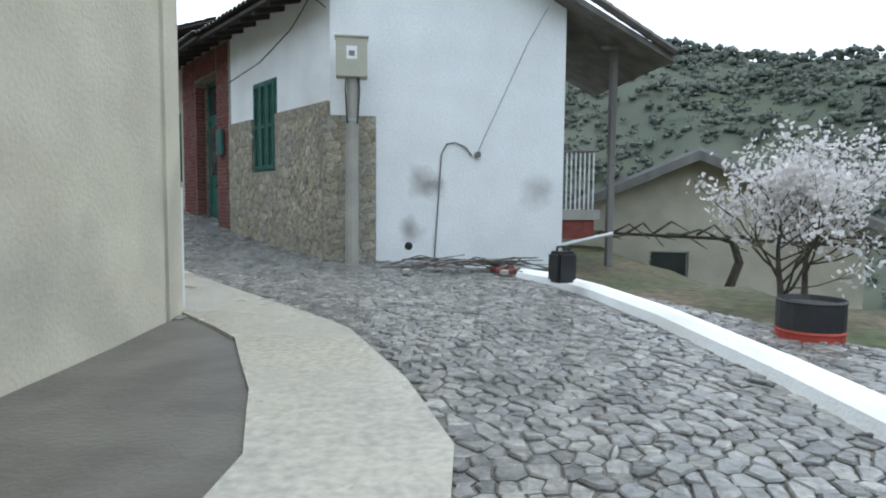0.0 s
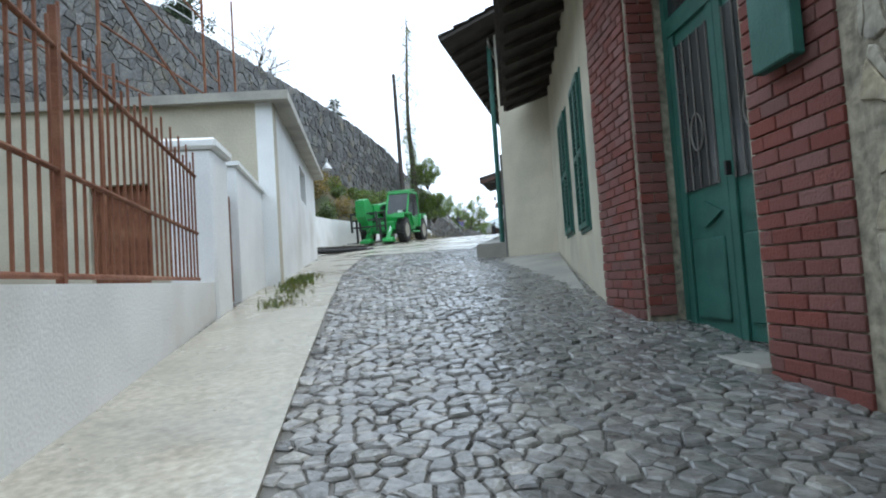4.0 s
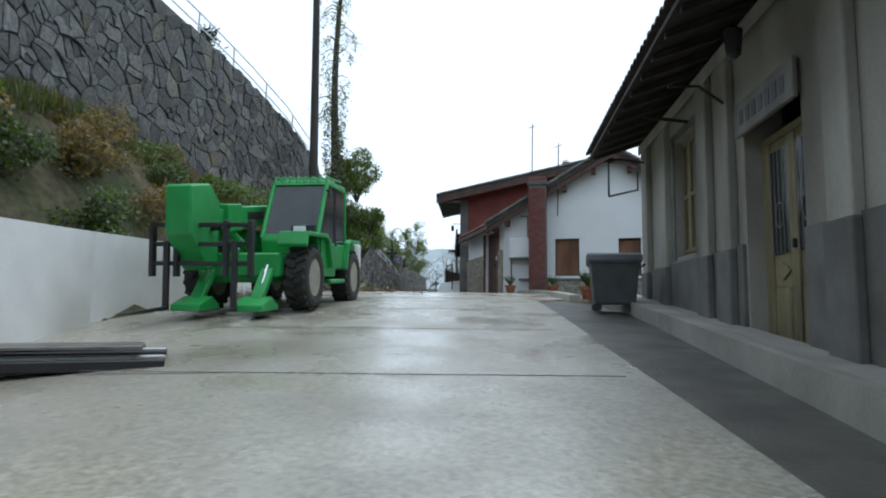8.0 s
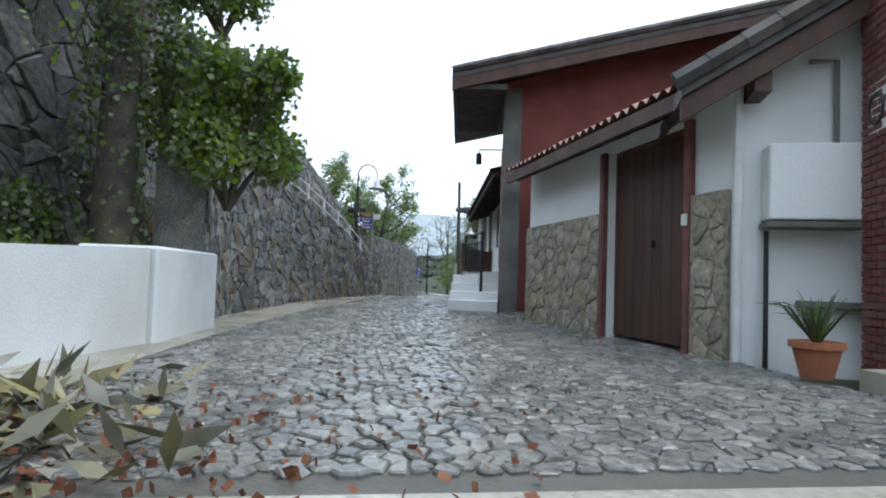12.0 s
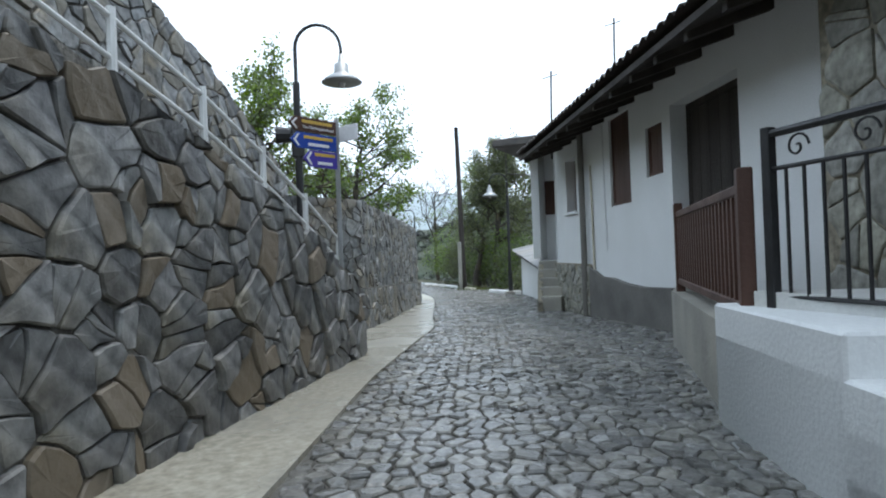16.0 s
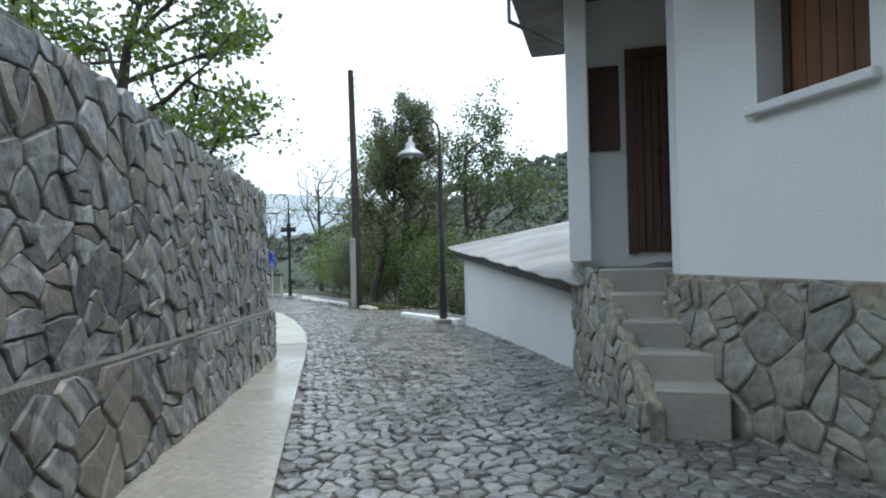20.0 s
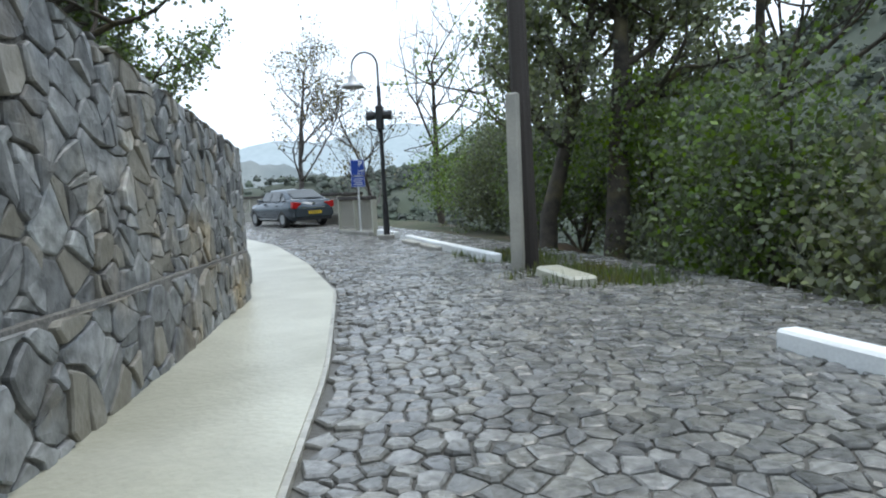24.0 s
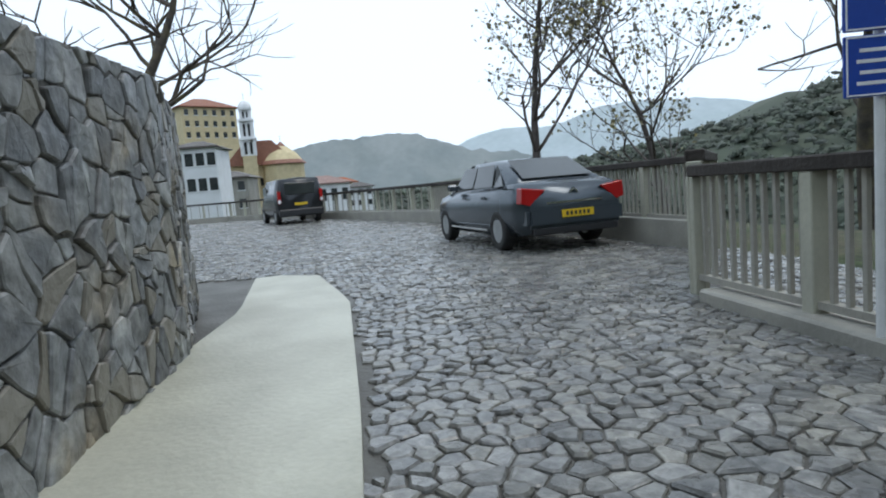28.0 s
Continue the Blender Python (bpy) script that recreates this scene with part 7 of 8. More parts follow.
# iron railing of the terrace, wooden rail of the landing, steps railing
ir = thing("iron_railing", Matrix(), "dark wrought iron railing on the white terrace", "railing")
T0, T1, T2 = (-29.85, 53.35), (-28.85, 52.15), (-27.95, 51.05)
for p, q in ((T0, T1),):
    m, w = facing(p, q)
    part("top_rail", tube([(0, 0, 3.98), (w, 0, 3.98)], 0.024), M["iron"], ir, m=m)
    for z in (3.78, 3.06):
        part("rail", tube([(0, 0, z), (w, 0, z)], 0.013), M["iron"], ir, m=m)
    for k in range(int(w / 0.12) + 1):
        part("bar", box(-0.007, 0.007, -0.007, 0.007, 3.06, 3.78), M["iron"], ir, m=m @ Matrix.Translation((k * 0.12, 0, 0)))
    for k in range(max(1, int(w / 0.4))):
        part("scroll", tube([(0.2 + k * 0.4 + 0.08 * (1 - t) * math.cos(9 * t), 0, 3.88 + 0.08 * (1 - t) * math.sin(9 * t)) for t in np.linspace(0, 0.9, 18)], 0.007, n=5), M["iron"], ir, m=m)
    for u in (0, w):
        part("post", box(u - 0.03, u + 0.03, -0.03, 0.03, 2.4, 4.02, 0.005), M["iron"], ir, m=m)
wr_ = thing("wooden_railing", Matrix(), "brown wooden baluster railing before the dark door", "railing")
L0, L1 = (-30.56, 56.6), (-29.98, 53.5)
m, w = facing(L0, L1)
for z in (2.93, 3.66):
    part("rail", box(0, w, -0.03, 0.03, z, z + 0.07, 0.01), M["wood"], wr_, m=m)
for k in range(int(w / 0.14)):
    part("baluster", box(-0.025, 0.025, -0.02, 0.02, 2.94, 3.7), M["wood"], wr_, m=m @ Matrix.Translation((0.07 + k * 0.14, 0, 0)))
for u in (0.0, w):
    part("post", box(u - 0.045, u + 0.045, -0.045, 0.045, 2.6, 3.82, 0.01), M["wood"], wr_, m=m)


def antenna(x, y, z0, z1, label):
    ob = thing("antenna_mast", Matrix.Translation((x, y, z0)), label, "antenna")
    part("mast", tube([(0, 0, 0), (0.05, 0.02, z1 - z0)], 0.022, n=6), M["iron"], ob)
    part("arm", tube([(-0.15, 0, z1 - z0 - 0.15), (0.2, 0, z1 - z0 - 0.1)], 0.012, n=5), M["iron"], ob)


antenna(-22.6, 47.4, 5.3, 9.3, "thin dark antenna mast on the roof")
antenna(-21.2, 46.55, 5.2, 8.1, "thin bent antenna mast on the gable wall")
antenna(-32.2, 63.2, 5.8, 8.4, "thin antenna mast on the tiled roof")
antenna(-33.6, 63.0, 5.4, 7.4, "thin antenna mast by the eave")

# ---- yard things ----


def bin_of(name, m, label, material, paper=False):
    ob = thing(name, m, label, "bin", "bins")
    b = bmesh.new()
    lo, hi = [(-0.5, -0.42), (0.5, -0.42), (0.5, 0.42), (-0.5, 0.42)], [(-0.62, -0.5), (0.62, -0.5), (0.62, 0.5), (-0.62, 0.5)]
    a, c = [b.verts.new((x, y, 0.15)) for x, y in lo], [b.verts.new((x, y, 1.05)) for x, y in hi]
    b.faces.new(a[::-1])
    b.faces.new(c)
    for i in range(4):
        b.faces.new((a[i], a[(i + 1) % 4], c[(i + 1) % 4], c[i]))
    bmesh.ops.bevel(b, geom=b.edges[:], offset=0.03, segments=2, affect="EDGES")
    part("body", b, material, ob)
    part("lid", prism([(-0.68, 1.06), (0.68, 1.06), (0.6, 1.2), (0.2, 1.27), (-0.2, 1.27), (-0.6, 1.2)], -0.56, 0.56, bevel=0.02), material, ob)
    part("rim", box(-0.66, 0.66, -0.54, 0.54, 1.02, 1.07, 0.015), material, ob)
    part("handle", tube([(-0.3, -0.58, 1.0), (-0.3, -0.64, 1.0), (0.3, -0.64, 1.0), (0.3, -0.58, 1.0)], 0.018), M["black"], ob)
    for x in (-0.45, 0.45):
        for y in (-0.36, 0.36):
            part("wheel", tube([(x - 0.03, y, 0.09), (x + 0.03, y, 0.09)], 0.09, 0.09, 12), M["rubber"], ob)
    if paper:
        part("notice", box(-0.2, 0.2, -0.5, -0.485, 0.55, 0.9), M["ink"], ob, "white paper notice", m=Matrix.Rotation(radians(-5), 4, "X"))
    return ob


bin_of("wheeled_bin", at(-26.75, 37.0, 0.0, 25), "green wheeled rubbish bin with a paper notice", M["bin_green"], True)
bin_of("wheeled_bin", at(-16.5, 35.85, 0.0, 108) @ Matrix.Diagonal((0.88, 0.88, 0.88, 1)), "dark grey wheeled rubbish bin with open lid", M["bin"])
r6 = random.Random(6)


def agave(m, seed):
    ob = thing("potted_plant", m, "spiky green plant in a terracotta pot", "plant", "potted plants")
    part("pot", lathe([(0.16, 0), (0.24, 0.32), (0.28, 0.33), (0.28, 0.4), (0.23, 0.4), (0.2, 0.34)], 18), M["terracotta"], ob)
    sh = Shape()
    g = random.Random(seed)
    for k in range(60):
        a, t = g.uniform(0, 6.28), g.uniform(0.2, 0.9)
        l = g.uniform(0.35, 0.7)
        sh.tube([(0, 0, 0.36), (math.cos(a) * l * t * 0.6, math.sin(a) * l * t * 0.6, 0.36 + l * 0.65), (math.cos(a) * l * t, math.sin(a) * l * t, 0.36 + l * (1 - 0.4 * t))], 0.014, 0.002, 4)
    part("leaves", sh.mesh("leaves", M["leaf"]), None, ob)


for k, (x, y) in enumerate(((-17.45, 37.9), (-17.75, 38.5), (-22.6, 45.2), (-21.0, 45.4))):
    agave(at(x, y, 0.02) @ Matrix.Diagonal((0.78, 0.78, 0.78, 1)), 50 + k)
solo("stone_kerb", sloped([(x, y, rz(x, y) + 0.13) for x, y in ((-22.3, 45.2), (-21.1, 43.6), (-19.5, 40.7), (-18.1, 38.15), (-17.85, 38.25), (-19.2, 40.85), (-20.85, 43.75), (-22.1, 45.35))], 0.4), M["conc_pale"], Matrix(), "chipped white kerb of the forecourt", "kerb")

palm = thing("cut_leaves", at(-26.6, 39.4, -0.05), "heap of cut wilted palm leaves by the wall", "leaf heap")
lf = Shape()
g = np.random.default_rng(8)
pp = g.normal(0, 1, (5200, 3)) * (0.62, 0.9, 0.3)
pp[:, 2] = np.abs(pp[:, 2]) * np.clip(1.3 - np.hypot(pp[:, 0] / 1.1, pp[:, 1] / 1.6), 0.1, 1.3) + 0.05
lf.leaves(pp, 0.3, 9, 0.5, 0.13)
tagged(part("leaf_pile", lf.mesh("leaf_pile", M["deadleaf"]), None, palm), kind="stuff")
core = bmesh.new()
bmesh.ops.create_icosphere(core, subdivisions=3, radius=1)
for v in core.verts:
    n_ = noise.noise(v.co * 2)
    v.co = Vector((v.co.x * (0.8 + 0.3 * n_), v.co.y * (1.25 + 0.4 * n_), v.co.z * (0.42 + 0.2 * n_)))
part("leaf_core", core, M["deadleaf"], palm)
solo("concrete_block", box(-0.2, 0.2, -0.1, 0.1, 0, 0.24, 0.01), M["white"], at(-26.0, 38.1, 0.0, 40), "white concrete block on the ground", "block")
red = Shape()
g = np.random.default_rng(10)
rp = g.normal(0, 1, (900, 3)) * (0.9, 1.2, 0.0)
red.leaves([(-25.2 + x, 39.8 + y, rz(-25.2 + x, 39.8 + y) + 0.012) for x, y, z in rp], 0.06, 3, 0.9, 0.4)
tagged(new("fallen_leaves", red.mesh("fallen_leaves", M["rust"])), "scatter of red-brown fallen leaves on concrete", "leaves", kind="stuff")
steel = thing("steel_bundle", at(-20.0, 27.0, 0.0, 52), "bundle of dark steel sections and boards on the ground", "materials")
for k in range(7):
    part("section", box(-1.9 + 0.15 * k, 1.4, -0.6 + k * 0.17, -0.46 + k * 0.17, 0.02, 0.12 + 0.03 * (k % 3), 0.01), M["metal" if k % 2 else "iron"], steel)
for k in range(3):
    part("board", box(-1.4, 1.2, -0.5 + k * 0.3, -0.28 + k * 0.3, 0.21, 0.24, 0.004), M["grey_wood"], steel, m=pose(0, 0, 0, 0, 0, 4 * k))


# ---- vehicles ----


def wheel(name, parent, x, y, r, w, lugs=False, side=1):
    wh = part(name, lathe([(r * 0.62, -w / 2), (r * 0.8, -w * 0.54), (r * 0.93, -w / 2), (r, -w * 0.35), (r, w * 0.35), (r * 0.93, w / 2), (r * 0.8, w * 0.54), (r * 0.62, w / 2), (r * 0.58, 0), (r * 0.62, -w / 2)], 28, cap=False), M["rubber"], parent, "black tyre", Matrix.Translation((x, y, r)) @ Matrix.Rotation(radians(90), 4, "Y"), smooth=False)
    part("rim", lathe([(r * 0.63, -w * 0.46), (r * 0.6, -w * 0.3), (r * 0.25, -w * 0.22), (r * 0.2, -w * 0.34), (r * 0.02, -w * 0.36), (r * 0.02, w * 0.36), (r * 0.2, w * 0.34), (r * 0.25, w * 0.22), (r * 0.6, w * 0.3), (r * 0.63, w * 0.46)], 24), M["rimgrey"] if lugs else M["metal"], wh, "dusty steel rim" if lugs else "silver alloy rim")
    if lugs:
        lug = frm(box(-0.035, 0.035, -0.02, 0.05, -w * 0.02, w * 0.5, 0.008), "tread_lug", M["rubber"])
        for k in range(40):
            a = math.pi * 2 * k / 40
            flip = 1 if k % 2 else -1
            part("tread_lug", lug, None, wh, m=Matrix.Rotation(a, 4, "Z") @ Matrix.Translation((0, r - 0.01, 0)) @ Matrix.Rotation(0.5 * flip, 4, "Y") @ Matrix.Diagonal((1, 1, flip, 1)))
    else:
        for k in range(5):
            part("spoke", box(-0.02, 0.02, 0.03, r * 0.6, -w * 0.42, -w * 0.3), M["metal"], wh, m=Matrix.Rotation(2 * math.pi * k / 5, 4, "Z"))
            part("spoke", box(-0.02, 0.02, 0.03, r * 0.6, w * 0.3, w * 0.42), M["metal"], wh, m=Matrix.Rotation(2 * math.pi * k / 5, 4, "Z"))
    return wh


# Telehandler; its front looks along -y, the cab sits on its left (+x) side.
th = thing("telehandler", Matrix.Translation((-22.35, 33.1, rz(-22.35, 33.1) - yard_fall(-22.35, 33.1))) @ Matrix.Rotation(radians(23), 4, "Z") @ Matrix.Rotation(radians(3.5), 4, "X"), "green telescopic handler with forks and muddy tyres", "telehandler")
G = M["machine"]
for x in (-0.88, 0.88):
    wheel("front_wheel", th, x, -1.35, 0.54, 0.4, True)
    wheel("rear_wheel", th, x, 1.35, 0.54, 0.4, True)
part("chassis", box(-0.55, 0.55, -2.0, 2.1, 0.45, 0.95, 0.04), G, th)
part("axle", box(-0.75, 0.75, -1.45, -1.25, 0.48, 0.68, 0.03), G, th)
part("axle", box(-0.75, 0.75, 1.25, 1.45, 0.48, 0.68, 0.03), G, th)
part("engine_cover", box(-1.05, -0.4, -0.7, 1.5, 0.85, 1.45, 0.08, seg=2), G, th, "rounded green engine cover")
part("rear_body", box(-0.9, 0.95, 1.0, 2.2, 0.85, 1.35, 0.08, seg=2), G, th)
part("counterweight", box(0.45, 1.0, 1.85, 2.25, 0.7, 1.3, 0.04), M["rail_paint"], th, "white rear panel")
# cab: raked front, side doors, roof with bars
cab = part("cab_lower", prism([(-0.95, 0.7), (0.75, 0.7), (0.85, 1.2), (-0.95, 1.2), (-1.0, 1.35), (-1.05, 1.2)], -0.06, 1.02, bevel=0.02), G, th, "green lower cab shell", Matrix.Rotation(radians(90), 4, "Z") @ Matrix.Diagonal((1, -1, 1, 1)))
for x in (-0.06, 0.98):
    part("cab_pillar", tube([(x, -1.0, 1.25), (x, -0.45, 2.32)], 0.045, n=8), G, cab.parent)
    part("cab_pillar", tube([(x, 0.1, 1.2), (x, 0.1, 2.36)], 0.035, n=8), M["black"], th)
    part("cab_pillar", tube([(x, 0.85, 1.15), (x, 0.75, 2.3)], 0.045, n=8), G, th)
part("roof", prism([(-0.5, 2.3), (-0.42, 2.4), (0.7, 2.42), (0.86, 2.3)], -0.1, 1.02, bevel=0.02), G, th, "green cab roof", Matrix.Rotation(radians(90), 4, "Z") @ Matrix.Diagonal((1, -1, 1, 1)))
for k in range(8):
    part("roof_bar", tube([(-0.03 + k * 0.145, -0.5, 2.36), (-0.03 + k * 0.145, -0.46, 2.46), (-0.03 + k * 0.145, 0.5, 2.5)], 0.022, n=6), G, th)
b = bmesh.new()
q = [b.verts.new(v) for v in ((-0.02, -0.98, 1.3), (0.94, -0.98, 1.3), (0.94, -0.47, 2.28), (-0.02, -0.47, 2.28))]
b.faces.new(q)
ws_ = part("windscreen", b, M["darkpane"], th, "raked windscreen reflecting sky")
ws_.modifiers.new("thickness", "SOLIDIFY").thickness = 0.012
for x in (-0.055, 0.985):
    b = bmesh.new()
    q = [b.verts.new(v) for v in ((x, -0.9, 1.25), (x, -0.05, 0.95 if x > 0.5 else 1.25), (x, 0.07, 0.95 if x > 0.5 else 1.25), (x, 0.07, 2.28), (x, -0.44, 2.28))]
    b.faces.new(q)
    o = part("side_pane", b, M["darkpane"], th, "dark cab door glass")
    o.modifiers.new("thickness", "SOLIDIFY").thickness = 0.012
    b = bmesh.new()
    q = [b.verts.new(v) for v in ((x, 0.13, 1.3), (x, 0.8, 1.3), (x, 0.73, 2.28), (x, 0.13, 2.28))]
    b.faces.new(q)
    o = part("side_pane", b, M["darkpane"], th, "dark cab side glass")
    o.modifiers.new("thickness", "SOLIDIFY").thickness = 0.012
part("rear_pane", box(-0.02, 0.94, 0.78, 0.8, 1.3, 2.25), M["darkpane"], th)
part("door_panel", prism([(-0.95, 0.55), (-0.05, 0.55), (0.05, 0.95), (-0.02, 1.0), (-0.6, 1.25), (-0.95, 1.25)], 1.0, 1.05, bevel=0.01), G, th, "green cab door", Matrix.Rotation(radians(90), 4, "Z") @ Matrix.Diagonal((1, -1, 1, 1)))
part("door_handle", box(1.05, 1.08, -0.1, 0.0, 1.15, 1.2, 0.005), M["black"], th)
part("mirror", tube([(0.98, -0.5, 2.2), (1.1, -0.6, 2.18), (1.1, -0.62, 2.05)], 0.03), M["black"], th)
part("wiper", tube([(0.8, -0.95, 1.36), (0.84, -0.6, 2.0)], 0.01), M["black"], th)
for x in (-0.88, 0.88):
    part("mudguard", prism([(-1.95, 1.05), (-1.9, 1.25), (-0.85, 1.27), (-0.72, 1.2), (-0.5, 0.72), (-0.44, 0.74), (-0.64, 1.25), (-0.8, 1.34), (-1.92, 1.32), (-2.0, 1.1)], x - 0.26, x + 0.26, bevel=0.01), G, th, "green front mudguard", Matrix.Rotation(radians(90), 4, "Z") @ Matrix.Diagonal((1, -1, 1, 1)))
    part("mudguard", prism([(0.55, 0.7), (0.75, 1.25), (0.9, 1.33), (1.7, 1.33), (1.7, 1.27), (0.93, 1.26), (0.82, 1.2), (0.62, 0.68)], x - 0.24, x + 0.24, bevel=0.01), G, th, "green rear mudguard", Matrix.Rotation(radians(90), 4, "Z") @ Matrix.Diagonal((1, -1, 1, 1)))
part("cab_step", box(0.8, 1.1, -0.5, 0.5, 0.42, 0.5, 0.02), G, th)
part("headlight", box(0.55, 0.78, -1.06, -1.0, 1.35, 1.47, 0.01), M["ink"], th, "rectangular headlight")
part("headlight_case", box(0.5, 0.95, -1.03, -0.95, 1.32, 1.5, 0.01), M["black"], th)
# boom: from the rear down to the front left, over the right side
bm_ = part("boom", box(-0.74, -0.3, -1.7, 2.0, -0.19, 0.19, 0.02), G, th, "green telescopic boom", Matrix.Translation((0, 0.0, 1.78)) @ Matrix.Rotation(radians(7.0), 4, "X"))
part("boom_sleeve", box(-0.78, -0.26, -1.95, -1.4, -0.24, 0.24, 0.02), G, bm_)
part("boom_inner", box(-0.7, -0.34, -2.35, -1.7, -0.15, 0.15, 0.02), G, bm_)
part("boom_mark", box(-0.3, -0.294, -1.1, -0.35, -0.06, 0.08), M["iron"], bm_, "dark maker's mark bar")
part("boom_head", prism([(-3.1, 1.95), (-2.5, 2.05), (-2.15, 1.8), (-2.2, 0.75), (-2.55, 0.65), (-3.1, 1.2)], -0.72, -0.3, bevel=0.03), G, th, "green boom head", Matrix.Rotation(radians(90), 4, "Z") @ Matrix.Diagonal((1, -1, 1, 1)))
part("pivot_pin", tube([(-0.7, -2.45, 1.35), (-0.1, -2.45, 1.35)], 0.06), M["iron"], th)
part("cylinder", tube([(-0.4, -0.6, 0.95), (-0.4, -1.9, 1.45)], 0.07), G, th)
part("cylinder_rod", tube([(-0.05, -2.0, 1.0), (-0.05, -2.5, 1.2)], 0.035), M["chrome"], th)
cr = thing("fork_carriage", th.matrix_basis.copy(), "black steel fork carriage on the boom", "carriage")
for z in (0.72, 1.02, 1.32):
    part("crossbar", box(-1.1, 0.55, -2.85, -2.78, z, z + 0.07, 0.01), M["iron"], cr)
for x in (-1.1, -0.7, 0.1, 0.5):
    part("upright", box(x, x + 0.07, -2.88, -2.76, 0.55, 1.42, 0.01), M["iron"], cr)
for x in (-0.85, 0.25):
    part("fork", prism([(-2.84, 1.1), (-2.84, 0.03), (-4.0, 0.03), (-4.0, 0.05), (-2.9, 0.09), (-2.9, 1.1)], x, x + 0.09, bevel=0.006), M["iron"], cr, "dark steel fork tine", Matrix.Rotation(radians(90), 4, "Z") @ Matrix.Diagonal((1, -1, 1, 1)))
for s in (-1, 1):
    part("stabiliser", prism([(-1.9, 0.75), (-2.05, 0.75), (-2.55, 0.2), (-2.4, 0.2)], s * 0.5 - 0.1, s * 0.5 + 0.1, bevel=0.01), G, th, "green stabiliser leg", Matrix.Rotation(radians(90), 4, "Z") @ Matrix.Diagonal((1, -1, 1, 1)))
    part("stabiliser_pad", prism([(-2.85, 0.02), (-2.2, 0.02), (-2.2, 0.1), (-2.45, 0.24), (-2.85, 0.12)], s * 0.5 - 0.24, s * 0.5 + 0.24, bevel=0.01), G, th, "green stabiliser foot", Matrix.Rotation(radians(90), 4, "Z") @ Matrix.Diagonal((1, -1, 1, 1)))
    part("stabiliser_rod", tube([(s * 0.5, -2.0, 0.85), (s * 0.5, -2.4, 0.3)], 0.03), M["chrome"], th)
part("frame_front", box(-0.7, 0.7, -2.1, -1.85, 0.55, 0.95, 0.03), G, th)


def loft(sections, bm=None):
    """A body through cross sections: each is y and half a ring of (x, z) from the bottom middle up to the top middle."""
    b = bmesh.new() if bm is None else bm
    rings = []
    for y, half in sections:
        ring = [(x, z) for x, z in half] + [(-x, z) for x, z in half[::-1]]
        rings.append([b.verts.new((x, y, z)) for x, z in ring])
    n = len(rings[0])
    for a, c in zip(rings, rings[1:]):
        for k in range(n):
            b.faces.new((a[k], a[(k + 1) % n], c[(k + 1) % n], c[k]))
    b.faces.new(rings[0][::-1])
    b.faces.new(rings[-1])
    return b


# Parked saloon; front towards +y.
car = thing("car", Matrix.Translation((-56.05, 89.5, 1.42)) @ Matrix.Rotation(radians(64), 4, "Z"), "dark grey-blue saloon car parked by the railing", "car")
body = []
for y, wb_, zl, zh in ((-2.3, 0.72, 0.42, 0.78), (-2.22, 0.82, 0.28, 0.98), (-1.9, 0.87, 0.24, 1.04), (-1.2, 0.88, 0.22, 1.02), (0, 0.88, 0.22, 0.98), (1.1, 0.88, 0.22, 0.93), (1.8, 0.85, 0.24, 0.84), (2.2, 0.74, 0.28, 0.7), (2.32, 0.6, 0.36, 0.58)):
    body.append((y, [(0.0, zl), (wb_ * 0.9, zl), (wb_, zl + (zh - zl) * 0.35), (wb_ * 0.985, zl + (zh - zl) * 0.75), (wb_ * 0.9, zh), (0.0, zh + 0.03)]))
cb = part("body", loft(body), M["car"], car, "dark grey-blue painted body", smooth=True)
roofs = []
for y, w, z0, z1 in ((-1.95, 0.7, 0.96, 1.03), (-1.6, 0.7, 0.96, 1.2), (-1.15, 0.66, 0.96, 1.4), (-0.6, 0.64, 0.96, 1.46), (0.1, 0.64, 0.95, 1.46), (0.6, 0.66, 0.93, 1.32), (1.15, 0.7, 0.9, 0.98)):
    roofs.append((y, [(0.0, z0), (w + 0.12, z0), (w + 0.09, z0 + (z1 - z0) * 0.3), (w + 0.02, z0 + (z1 - z0) * 0.75), (w - 0.08, z1 - 0.02), (0.0, z1)]))
gh = part("greenhouse", loft(roofs), M["car"], car, "car roof and pillars", smooth=True)
b = bmesh.new()
q = [b.verts.new(v) for v in ((-0.6, -1.83, 1.1), (0.6, -1.83, 1.1), (0.54, -1.17, 1.415), (-0.54, -1.17, 1.415))]
b.faces.new(q)
o = part("rear_window", b, M["darkpane"], car, "misted rear window", Matrix.Translation((0, -0.02, 0.012)))
o.modifiers.new("thickness", "SOLIDIFY").thickness = 0.01
b = bmesh.new()
q = [b.verts.new(v) for v in ((-0.6, 1.03, 1.03), (0.6, 1.03, 1.03), (0.54, 0.45, 1.4), (-0.54, 0.45, 1.4))]
b.faces.new(q)
o = part("windscreen", b, M["darkpane"], car, "", Matrix.Translation((0, 0.03, 0.015)))
o.modifiers.new("thickness", "SOLIDIFY").thickness = 0.01
